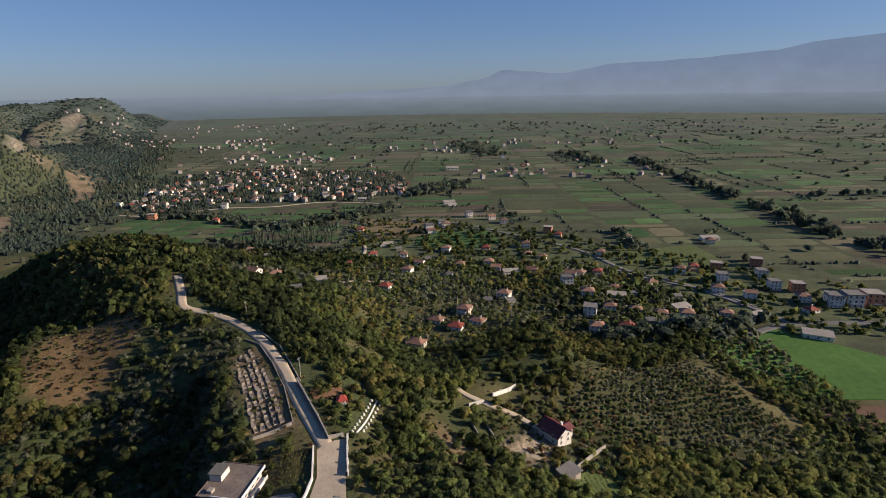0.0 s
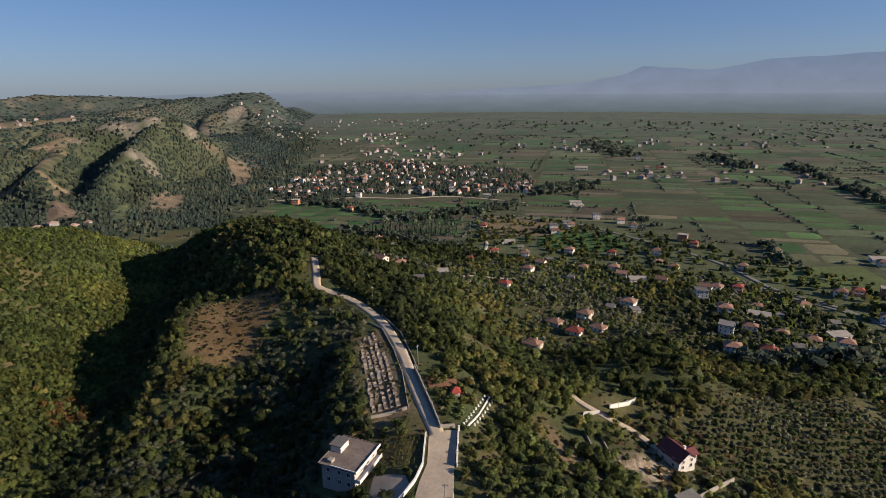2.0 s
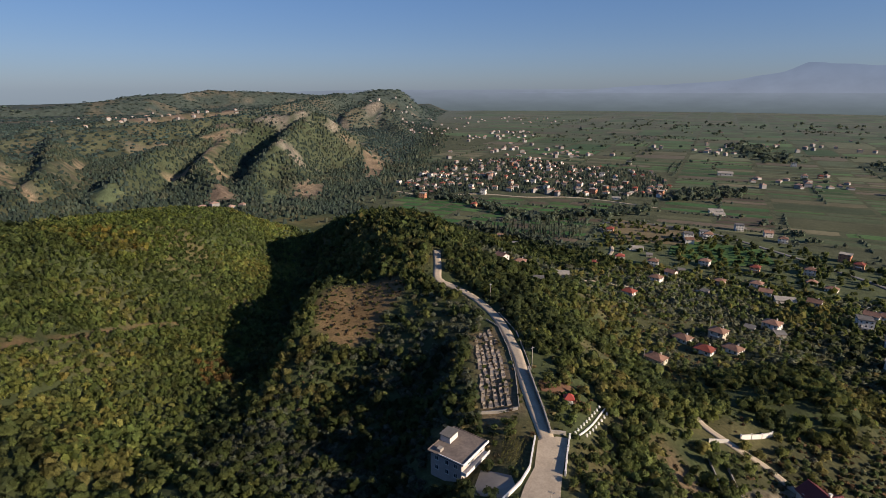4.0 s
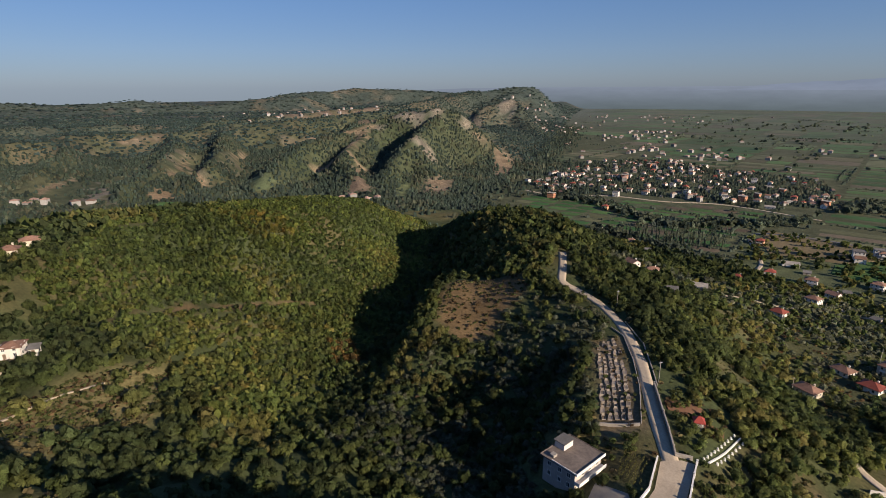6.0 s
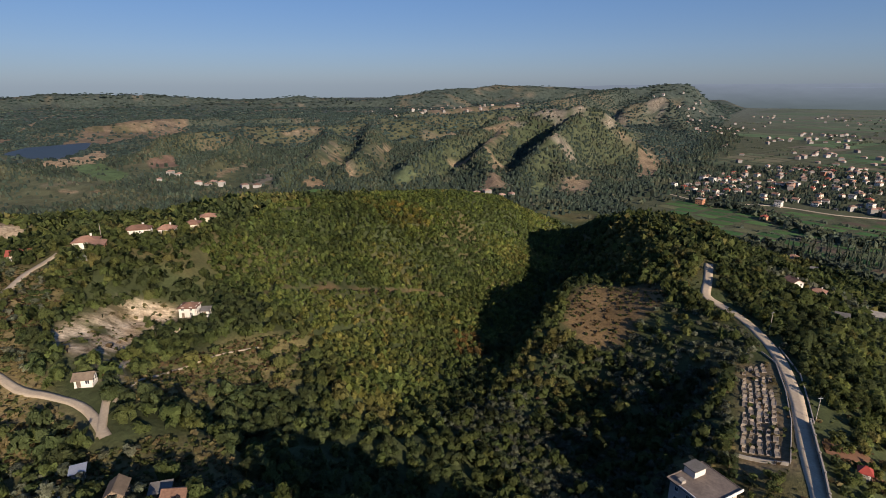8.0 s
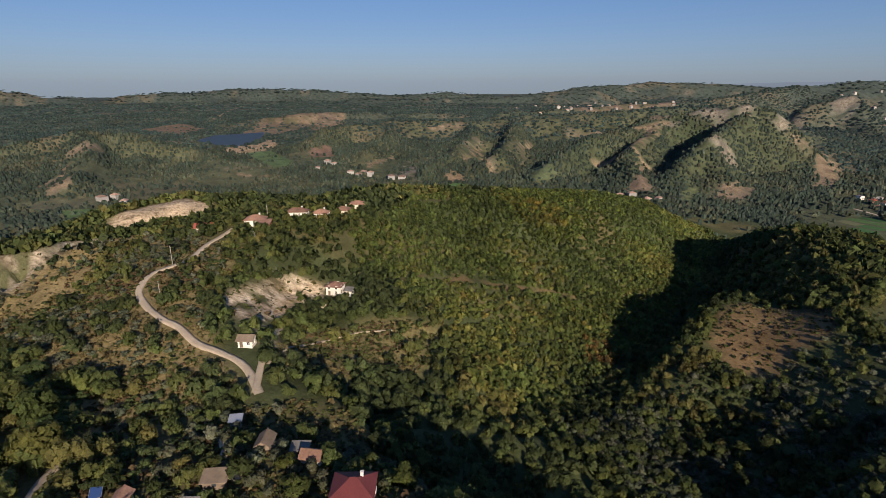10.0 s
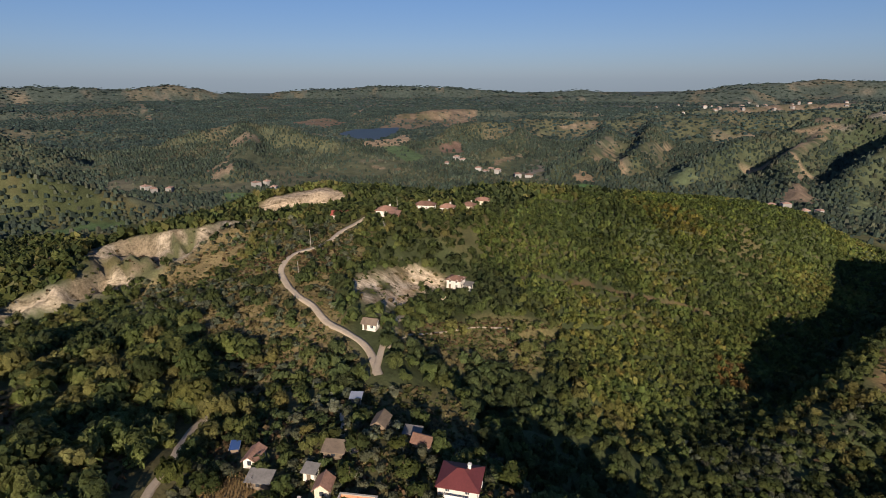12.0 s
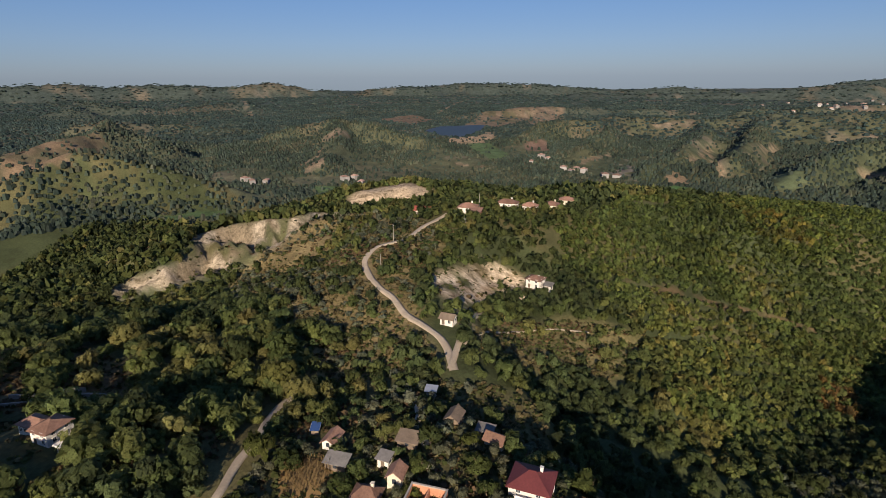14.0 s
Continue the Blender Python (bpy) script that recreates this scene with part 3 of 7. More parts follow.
def soft_inside(x, y, ring, width=4.0, wobble=6.0, seed=40):
    jx, jy = wobble * (fbm(x, y, 14, 2, seed) - 0.5), wobble * (fbm(x, y, 14, 2, seed + 7) - 0.5)
    d, _ = near_line(x + jx, y + jy, ring + ring[:1])
    return np.where(inside(x + jx, y + jy, ring), smooth(d, -width, width), smooth(-d, -width, width))


def land_cover(x, y):
    """Base colour of the bare ground, with haze painted into the far parts."""
    away = np.hypot(x, y)
    c = np.empty((*np.shape(x), 3))
    c[:] = (0.050, 0.060, 0.026)

    def lay(mask, colour):
        c[:] = c * (1 - mask[..., None]) + np.array(colour) * mask[..., None]

    lay(smooth(fbm(x, y, 45, 3, 21), 0.45, 0.65) * 0.7, (0.115, 0.095, 0.045))
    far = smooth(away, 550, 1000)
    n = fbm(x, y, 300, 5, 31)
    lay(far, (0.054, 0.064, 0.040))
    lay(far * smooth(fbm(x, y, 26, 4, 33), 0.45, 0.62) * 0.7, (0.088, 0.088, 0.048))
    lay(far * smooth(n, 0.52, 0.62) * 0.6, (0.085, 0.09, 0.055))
    # distance haze painted into the hill ground as bluer colour
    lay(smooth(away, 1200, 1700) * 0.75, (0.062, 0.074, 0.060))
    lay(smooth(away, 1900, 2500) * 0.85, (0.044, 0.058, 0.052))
    lay(far * smooth(fbm(x, y, 160, 4, 61), 0.57, 0.66) * 0.55, (0.12, 0.10, 0.068))
    lay(far * smooth(fbm(x, y, 60, 4, 71), 0.68, 0.74) * 0.5, (0.17, 0.14, 0.105))
    lay(0.8 * (1 - smooth(np.hypot(x + 640, y - 650), 200, 300)), (0.046, 0.060, 0.032))
    for ring, colour in ((BROWN_FIELD, (0.128, 0.087, 0.044)), (MEADOW_RING, (0.145, 0.125, 0.058)), (OLIVE_SLOPE, (0.172, 0.138, 0.070)),
                         (GRASS_EAST, (0.056, 0.056, 0.027)), (VILLAGE_SLOPE, (0.062, 0.064, 0.031)), (HAMLET, (0.085, 0.078, 0.036)), (FARM_GRASS, (0.125, 0.092, 0.048)), (CEMETERY, (0.175, 0.13, 0.08)),
                         (YARD, (0.30, 0.25, 0.19)), (ROADSIDE_EAST, (0.088, 0.078, 0.037)), (SCAR, (0.14, 0.10, 0.06)), (BROWN_HILL_RING, (0.165, 0.12, 0.078)), (FAR_BROWN, (0.15, 0.115, 0.08)), (PLATEAU_BROWN, (0.135, 0.105, 0.08)),
                         (BRIGHT_SHORE, (0.30, 0.23, 0.16)), (BARE_TOP, (0.36, 0.295, 0.22)), (YARD_SCARP, (0.19, 0.15, 0.085))):
        lay(soft_inside(x, y, ring), colour)
    for colour, ring in VALLEY_PLOTS:
        lay(soft_inside(x, y, ring, 3, 8), colour)
    scrub = smooth(fbm(x, y, 30, 4, 35), 0.5, 0.62)
    for ring in (BROWN_HILL_RING, FAR_BROWN, PLATEAU_BROWN):
        lay(soft_inside(x, y, ring, 20, 60) * scrub * 0.75, (0.075, 0.075, 0.042))
    run, fall = 0.5 * x + 0.86 * y + 5 * fbm(x, y, 12, 2, 50), 0.86 * x - 0.5 * y      # along and down the yard scarp
    bare = soft_inside(x, y, YARD_SCARP, 3, 12)
    lay(bare * smooth(fbm(x, y, 9, 3, 46), 0.22, 0.34), (0.53, 0.45, 0.345))
    lay(bare * smooth(fbm(run, 0.2 * fall, 5, 3, 53), 0.58, 0.66), (0.32, 0.25, 0.175))
    lay(bare * smooth(fbm(x, y, 7, 3, 54), 0.60, 0.66), (0.085, 0.085, 0.038))
    run, fall = 0.62 * x - 0.78 * y + 7 * fbm(x, y, 24, 2, 45), 0.78 * x + 0.62 * y
    bare = soft_inside(x, y, WHITE_SCARP, 3, 12)
    lay(bare * smooth(fbm(x, y, 22, 3, 47), 0.20, 0.34), (0.30, 0.26, 0.205))
    lay(bare * smooth(fbm(run, 0.10 * fall, 26, 2, 48), 0.46, 0.56), (0.27, 0.26, 0.24))
    lay(bare * smooth(fbm(run, 0.14 * fall, 8, 3, 52), 0.55, 0.60) * 0.8, (0.15, 0.12, 0.08))
    lay(bare * smooth(fbm(x, y, 10, 3, 49), 0.60, 0.65), (0.085, 0.085, 0.042))
    d, _ = near_line(x + 5 * (fbm(x, y, 9, 2, 86) - 0.5), y, HILL_TRACK)
    lay((1 - smooth(d, 1.5, 4.0)) * smooth(fbm(x, y, 12, 2, 87), 0.3, 0.5), (0.115, 0.08, 0.043))
    for colour, ring in ROCK_RINGS:
        rock = soft_inside(x, y, ring, 6, 26)
        lay(rock * smooth(fbm(x, y, 22, 4, 81), 0.38, 0.48), tuple(0.82 * v for v in colour))
        lay(rock * smooth(fbm(0.75 * x + 0.65 * y, 0.2 * y, 16, 3, 82), 0.50, 0.60) * 0.8, tuple(0.5 * v for v in colour))
    for width, line in STREAKS:
        d, _ = near_line(x + 22 * (fbm(x, y, 40, 3, 83) - 0.5), y + 22 * (fbm(x, y, 40, 3, 84) - 0.5), line)
        lay((1 - smooth(d, width * 0.3, width * 0.9)) * smooth(fbm(x, y, 16, 4, 85), 0.36, 0.50), (0.205, 0.16, 0.11))
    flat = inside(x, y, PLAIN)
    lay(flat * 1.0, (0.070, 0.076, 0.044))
    # haze painted into the plain's colour, paler and greyer far off
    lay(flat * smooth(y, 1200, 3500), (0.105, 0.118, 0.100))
    lay(flat * soft_inside(x, y, VILLAGE_EDGE, 8, 20), (0.080, 0.092, 0.046))
    return c


# ---------------------------------------------------------------- the ground, one sheet to the horizon
def graded(lo, hi, core_lo, core_hi, step, grow_lo, grow_hi):
    """Grid lines, close together over the near hills and wider towards the horizon."""
    xs = list(np.arange(core_lo, core_hi, step))
    while xs[-1] < hi:
        xs.append(xs[-1] + step + grow_hi * (xs[-1] - core_hi + step))
    while xs[0] > lo:
        xs.insert(0, xs[0] - step - grow_lo * (core_lo - xs[0] + step))
    return np.array(xs)


GX, GY = graded(-4900, 4900, -362, 60, 2.9, 0.0148, 0.06), graded(-4900, 4900, -195, 280, 2.9, 0.032, 0.0148)
gx, gy = np.meshgrid(GX, GY)
gz = ground(gx, gy)
_i = np.arange(len(GX) * len(GY)).reshape(len(GY), len(GX))
_quads = np.stack([_i[:-1, :-1], _i[:-1, 1:], _i[1:, 1:], _i[1:, :-1]], -1).reshape(-1, 4)
_me = mesh_from("ground", np.stack([gx, gy, gz], -1), _quads, LAND, True)
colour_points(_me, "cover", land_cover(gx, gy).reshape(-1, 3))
tagged(new("ground", _me), "hilly ground with dry grass, scrub, bare earth and a flat farmed plain", "ground", kind="structure")


def sheet_z(x, y):
    """Height of the ground sheet itself at plan points."""
    x, y = np.asarray(x, float), np.asarray(y, float)
    i = np.clip(np.searchsorted(GX, x) - 1, 0, len(GX) - 2)
    j = np.clip(np.searchsorted(GY, y) - 1, 0, len(GY) - 2)
    u, v = (x - GX[i]) / (GX[i + 1] - GX[i]), (y - GY[j]) / (GY[j + 1] - GY[j])
    return (gz[j, i] * (1 - u) + gz[j, i + 1] * u) * (1 - v) + (gz[j + 1, i] * (1 - u) + gz[j + 1, i + 1] * u) * v


def ribbon(name, line, width, mat, label, category, lift=0.25, step=3.0, thick=0.25, uneven=0.0):
    """A road or path laid over the ground along a line in plan."""
    pts = [Vector(p[:2]) for p in line]
    path = []
    for k in range(len(pts) - 1):
        p0, p1, p2, p3 = pts[max(k - 1, 0)], pts[k], pts[k + 1], pts[min(k + 2, len(pts) - 1)]
        n = max(2, int((p2 - p1).length / step))
        for i in range(n):
            s = i / n
            path.append(0.5 * (2 * p1 + (p2 - p0) * s + (2 * p0 - 5 * p1 + 4 * p2 - p3) * s * s + (3 * p1 - p0 - 3 * p2 + p3) * s ** 3))
    path.append(pts[-1])
    verts, faces = [], []
    for k, p in enumerate(path):
        way = (path[min(k + 1, len(path) - 1)] - path[max(k - 1, 0)]).normalized()
        side = Vector((-way.y, way.x))
        wide = width * (1 + uneven * (noise.noise((p.x * 0.11, p.y * 0.11, 3.0))))
        row = [p + side * wide * s for s in (0.5, 0.17, -0.17, -0.5)]
        z = max(float(sheet_z(q.x, q.y)) for q in row) if width < 8 else None
        base = len(verts)
        for q in row:
            zz = float(sheet_z(q.x, q.y)) if z is None else 0.5 * z + 0.5 * float(sheet_z(q.x, q.y))
            verts.append((q.x, q.y, zz + lift))
        for q in (row[0], row[-1]):
            verts.append((q.x, q.y, float(sheet_z(q.x, q.y)) + lift - thick - 0.6))
        if k:
            a, b = base - 6, base
            faces += [(a + i, a + i + 1, b + i + 1, b + i) for i in range(3)]
            faces += [(a + 4, a, b, b + 4), (a + 3, a + 5, b + 5, b + 3)]
    ob = new(name, mesh_from(name, verts, faces, mat, True))
    return tagged(ob, label, category, kind="structure")


ribbon("road", [p[:2] for p in ROAD], 4.4, GRAVEL, "pale gravel road running along the spur past the cemetery", "road", 0.14, uneven=0.15)
ribbon("road", HILL_ROAD, 2.4, GRAVEL, "pale dirt road winding up the hill to the houses", "road", 0.3, uneven=0.3)
ribbon("road", HAMLET_ROAD, 1.7, GRAVEL, "dirt track leaving the hamlet under the trees", "road", 0.3, uneven=0.3)

# lake in the far valley
_ring = LAKE_RING
_me = mesh_from("lake", [(x, y, LAKE_Z) for x, y in _ring], [tuple(range(len(_ring)))])
_m, _nt, _sh = material("lake_water")
_sh.inputs["Base Color"].default_value = (0.032, 0.042, 0.046, 1)
_sh.inputs["Roughness"].default_value = 0.5
bump(_nt, _sh, noise_of(_nt, 0.3, 3), 0.2, 0.2)
_me.materials.append(_m)
tagged(new("water", _me), "small blue reservoir between the far hills", "lake", kind="structure")

# ---------------------------------------------------------------- trees
rng = np.random.default_rng(7)


def crown_cards(count, size, lobes=7, flat=0.8, low=0.25, seed=0, column=False, spread=0.62):
    """A crown about 2 wide and 2 high, standing on z = 0, of small leaf sprays on several uneven lobes: count quads."""
    g = np.random.default_rng(seed)
    if column:
        cz = np.linspace(0.25, 1.8, lobes)
        centre = np.stack([g.normal(0, 0.06, lobes), g.normal(0, 0.06, lobes), cz], -1)
        radius = 0.36 * (1.15 - 0.75 * np.abs(cz - 0.7) / 1.3)
    else:
        a = g.uniform(0, 6.28, lobes) + np.arange(lobes) * 2.4
        r = spread * np.sqrt(g.uniform(0.1, 1, lobes))
        z = low + 0.35 + g.uniform(0, 1.0, lobes) * (1 - 0.5 * r)
        centre = np.stack([r * np.cos(a), r * np.sin(a), z], -1)
        radius = g.uniform(0.36, 0.58, lobes)
    k = g.integers(0, lobes, count)
    n = g.normal(size=(count, 3))
    n /= np.linalg.norm(n, axis=1)[:, None]
    n[:, 2] = np.where(n[:, 2] < -0.35, -n[:, 2], n[:, 2])
    place = centre[k] + n * radius[k, None] * g.uniform(0.75, 1.08, count)[:, None] * np.array([1, 1, flat])
    facing = n + g.normal(0, 0.45, (count, 3))
    facing *= np.sign((facing * n).sum(1))[:, None]
    facing /= np.linalg.norm(facing, axis=1)[:, None]
    side = np.cross(facing, g.normal(size=(count, 3)))
    side /= np.linalg.norm(side, axis=1)[:, None]
    up = np.cross(facing, side)
    s = size * g.uniform(0.65, 1.35, (count, 1))
    corners = []
    for a, b in ((-1, -0.55), (0.35, -0.9), (1, 0.4), (-0.25, 1.0)):
        ja, jb = a + g.uniform(-0.25, 0.25, (count, 1)), b + g.uniform(-0.25, 0.25, (count, 1))
        corners.append(place + side * s * ja + up * s * jb)
    whole = place - np.array([0, 0, low + 0.55])
    whole /= np.linalg.norm(whole, axis=1)[:, None]
    soft = 0.38 * n + 0.40 * whole + 0.28 * facing + np.array([0, 0, 0.22])
    return np.stack(corners, 1), soft / np.linalg.norm(soft, axis=1)[:, None]          # quads, and their soft normals


def round_normals(me, normals):
    """Leaf sprays are shaded as the round crown that they make up."""
    a = me.attributes.new("custom_normal", "FLOAT_VECTOR", "POINT")
    a.data.foreach_set("vector", np.asarray(normals, np.float32).ravel())
    me.update()


def leaf_mass(name, places, widths, heights, tints, templates, label, category, mat=None, kind="stuff", parent=None):
    """Many crowns as one mesh."""
    n = len(places)
    pick = rng.integers(0, len(templates), n)
    turn = rng.uniform(0, 6.28, n)
    verts, colours, bends = [], [], []
    for v, (cards, soft) in enumerate(templates):
        sel = np.where(pick == v)[0]
        if not len(sel):
            continue
        c, s = np.cos(turn[sel]), np.sin(turn[sel])
        q = cards.reshape(-1, 3)
        x = (q[None, :, 0] * c[:, None] - q[None, :, 1] * s[:, None]) * widths[sel, None] * 0.5
        y = (q[None, :, 0] * s[:, None] + q[None, :, 1] * c[:, None]) * widths[sel, None] * 0.5
        z = q[None, :, 2] * heights[sel, None] * 0.5
        p = np.stack([x, y, z], -1) + places[sel][:, None, :]
        verts.append(p.reshape(-1, 3))
        colours.append(np.repeat(tints[sel], len(q), axis=0))
        s4 = np.repeat(soft, 4, axis=0)
        bend = np.stack([s4[None, :, 0] * c[:, None] - s4[None, :, 1] * s[:, None], s4[None, :, 0] * s[:, None] + s4[None, :, 1] * c[:, None],
                         np.broadcast_to(s4[None, :, 2], (len(sel), len(s4)))], -1)
        bends.append(bend.reshape(-1, 3))
    verts, colours, bends = np.concatenate(verts), np.concatenate(colours), np.concatenate(bends)
    faces = np.arange(len(verts)).reshape(-1, 4)
    me = mesh_from(name, verts, faces, mat or FOLIAGE)
    colour_points(me, "tint", colours)
    round_normals(me, bends)
    ob = new(name, me)
    ob.parent = parent
    return tagged(ob, label, category, kind=kind)


def in_view(x, y, margin=6):
    a = np.degrees(np.arctan2(-x, y))
    return (a > -42 - margin) & (a < 134 + margin)


def scatter(x0, x1, y0, y1, cell, jitter=0.45):
    gx_, gy_ = np.meshgrid(np.arange(x0, x1, cell), np.arange(y0, y1, cell))
    gx_ = gx_ + (np.arange(gx_.shape[0]) % 2)[:, None] * cell * 0.5
    x = gx_.ravel() + rng.uniform(-jitter, jitter, gx_.size) * cell
    y = gy_.ravel() + rng.uniform(-jitter, jitter, gx_.size) * cell
    return x, y


def tree_tints(n, x, y, kinds):
    """Leaf colours, mixed by weight with drifts of one kind."""
    names = list(kinds)
    cols = np.array([kinds[k][0] for k in names])
    w = np.array([kinds[k][1] for k in names], float)
    drift = fbm(x, y, 38, 3, 91) + rng.normal(0, 0.13, n)
    order = np.clip((drift - 0.22) / 0.56, 0, 0.999)
    edges = np.cumsum(w / w.sum())
    k = np.searchsorted(edges, order)
    k = np.clip(k, 0, len(names) - 1)
    return cols[k] * (0.78 + 0.5 * fbm(x, y, 85, 2, 95))[:, None] * rng.uniform(0.82, 1.2, (n, 1)) * rng.uniform(0.96, 1.04, (n, 3))


WOODS = {"dark": ((0.058, 0.073, 0.027), 0.27), "green": ((0.077, 0.094, 0.029), 0.43), "lime": ((0.106, 0.117, 0.034), 0.24), "yellow": ((0.135, 0.125, 0.040), 0.06)}
OLIVES = {"olive": ((0.115, 0.125, 0.076), 0.55), "dusty": ((0.132, 0.136, 0.084), 0.2), "green": ((0.072, 0.094, 0.034), 0.25)}
# leaf colours for far trees, paled and blued to stand for haze
HAZED_WOODS = {"dark": ((0.052, 0.072, 0.056), 0.45), "green": ((0.065, 0.085, 0.061), 0.40), "pale": ((0.094, 0.102, 0.068), 0.15)}

EAST_WOOD = [(-103, 250), (-78, 216), (-58, 186), (-47, 173), (-22, 167), (2, 185), (17, 202), (-5, 248), (-43, 253), (-68, 242)]
LOWER_WOOD = [(-23, 150), (-10, 172), (2, 177), (12, 183), (15, 168), (24, 150), (34, 140), (40, 115), (-10, 108), (-21, 118)]
DARK_BAND = [(-8, 237), (3, 250), (72, 296), (140, 298), (153, 280), (114, 251), (52, 208), (17, 208)]
CORNER_WOOD = [(62, 172), (94, 180), (130, 178), (173, 178), (163, 150), (100, 120), (60, 128)]
ORCHARD_WIDE = [(46, 190), (60, 210), (94, 243), (138, 263), (152, 238), (163, 210), (125, 190), (93, 188), (62, 177)]
FOREST_HILL = [(-352, 395), (-250, 262), (-208, 193), (-188, 150), (-165, 112), (-150, 84), (-160, 66), (-200, 80), (-230, 60), (-262, 40), (-300, 70), (-352, 110), (-372, 180),
               (-400, 260), (-420, 340), (-390, 400)]
SPUR_SIDE = [(-40, 112), (-58, 138), (-88, 188), (-126, 182), (-152, 168), (-152, 100), (-100, 92), (-55, 95)]
CLEAR = [ORCHARD_WIDE, BROWN_FIELD, CEMETERY, YARD_SCARP, WHITE_SCARP, BARE_TOP, YARD]
THIN = [(MEADOW_RING, 0.3), (OLIVE_SLOPE, 0.85), (HAMLET, 2.0), (FARM_GRASS, 0.35), (GRASS_EAST, 1.0), (VILLAGE_SLOPE, 1.3), (SCAR, 0.35), (ROADSIDE_EAST, 0.9), (EAST_WOOD, 1.6), (LOWER_WOOD, 1.2), (DARK_BAND, 1.5), (CORNER_WOOD, 1.3)]


def tree_cover(x, y):
    """How likely a tree stands at plan points, 0 to 1."""
    p = np.full(len(x), 0.95) * smooth(fbm(x, y, 26, 3, 15), 0.14, 0.26)
    for ring, amount in THIN:
        m = inside(x, y, ring)
        p = np.where(m, amount * 1.3 * smooth(fbm(x, y, 20, 3, 17), 0.15 if ring is VILLAGE_SLOPE else 0.25, 0.45 if ring is VILLAGE_SLOPE else 0.6), p)
    for ring in CLEAR:
        p = np.where(inside(x, y, ring), 0.0, p)
    for line, reach in ((ROAD, 5.5), (HILL_ROAD, 4.5), (HAMLET_ROAD, 3.6), (HILL_TRACK, 1.9)):
        d, _ = near_line(x, y, line)
        p = np.where(d < reach, 0.0, p)
    p = np.where(inside(x, y, PLAIN), 0.0, p)
    return p


SIDE_CROWNS = [crown_cards(52, 0.32, 7, 0.85, 0.1, 140 + k) for k in range(8)]
FINE_CROWNS = [crown_cards(165, 0.19, 10, 0.85, 0.08, 210 + k) for k in range(8)]
TUFTS = [crown_cards(5, 0.8, 4, 0.6, 0.0, 230 + k, spread=0.8) for k in range(8)]
OUTER_CROWNS = [crown_cards(11, 0.62, 5, 0.9, 0.0, 160 + k) for k in range(8)]
HILL_CROWNS = [crown_cards(19, 0.50, 5, 0.9, 0.0, 180 + k) for k in range(8)]
NEAR_CROWNS = [crown_cards(68, 0.30, 8, 0.85, 0.1, k) for k in range(8)]
MID_CROWNS = [crown_cards(28, 0.42, 6, 0.85, 0.1, 20 + k) for k in range(8)]
SCRUB_CROWNS = [crown_cards(24, 0.44, 5, 0.9, 0.0, 80 + k) for k in range(8)]
def dome_cards(seed):
    """A far crown: a small uneven dome of five faces."""
    g = np.random.default_rng(seed)
    a = np.arange(4) * 1.571 + g.uniform(-0.3, 0.3, 4)
    low = np.stack([np.cos(a) * g.uniform(0.85, 1.1, 4), np.sin(a) * g.uniform(0.85, 1.1, 4), g.uniform(0.0, 0.3, 4)], -1)
    top = np.stack([np.cos(a) * g.uniform(0.4, 0.65, 4), np.sin(a) * g.uniform(0.4, 0.65, 4), g.uniform(1.4, 2.0, 4)], -1)
    quads = np.array([[low[k], low[(k + 1) % 4], top[(k + 1) % 4], top[k]] for k in range(4)] + [[top[0], top[1], top[2], top[3]]])
    out = quads.mean(1) - np.array([0, 0, 0.4])
    return quads, out / np.linalg.norm(out, axis=1)[:, None]


DOMES = [dome_cards(120 + k) for k in range(10)]
FAR_CROWNS = [crown_cards(9, 0.72, 4, 0.8, 0.0, 40 + k) for k in range(8)]
COLUMNS = [crown_cards(40, 0.24, 7, 1.0, 0, 60 + k, True) for k in range(4)]



def single_tree(label, tint, seed, count=250, size=0.185):
    """A tree about 2 wide and 2 high: tapered trunk with limbs, and a crown of leaf sprays."""
    g = random.Random(seed)
    ob = thing("tree", label, "tree", "near trees")
    bm = bmesh.new()

    def limb(a, b, r0, r1):
        a, b = Vector(a), Vector(b)
        m = (b - a).to_track_quat("Z", "Y").to_matrix().to_4x4()
        rings = []
        for p, r in ((a, r0), (b, r1)):
            rings.append([bm.verts.new(p + m.to_3x3() @ Vector((r * math.cos(k * 1.257), r * math.sin(k * 1.257), 0))) for k in range(5)])
        for k in range(5):
            bm.faces.new((rings[0][k], rings[0][(k + 1) % 5], rings[1][(k + 1) % 5], rings[1][k]))

    limb((0, 0, -0.15), (0.02, 0.01, 0.55), 0.075, 0.05)
    for k in range(5):
        a = k * 1.257 + g.uniform(-0.4, 0.4)
        limb((0.02, 0.01, 0.5), (0.45 * math.cos(a), 0.45 * math.sin(a), g.uniform(0.85, 1.35)), 0.04, 0.015)
    part("trunk", bm, BARK, ob)
    cards, soft = crown_cards(count, size, 9 if count < 500 else 14, 0.85, 0.12, seed)
    me = mesh_from("crown", cards.reshape(-1, 3), np.arange(len(cards) * 4).reshape(-1, 4), LEAVES)
    colour_points(me, "tint", np.tile(np.array(tint), (len(cards) * 4, 1)))
    round_normals(me, np.repeat(soft, 4, axis=0))
    part_of("crown", me, ob)
    return ob


FREE = []           # plan discs kept free of trees: x, y, radius (filled by the houses below)
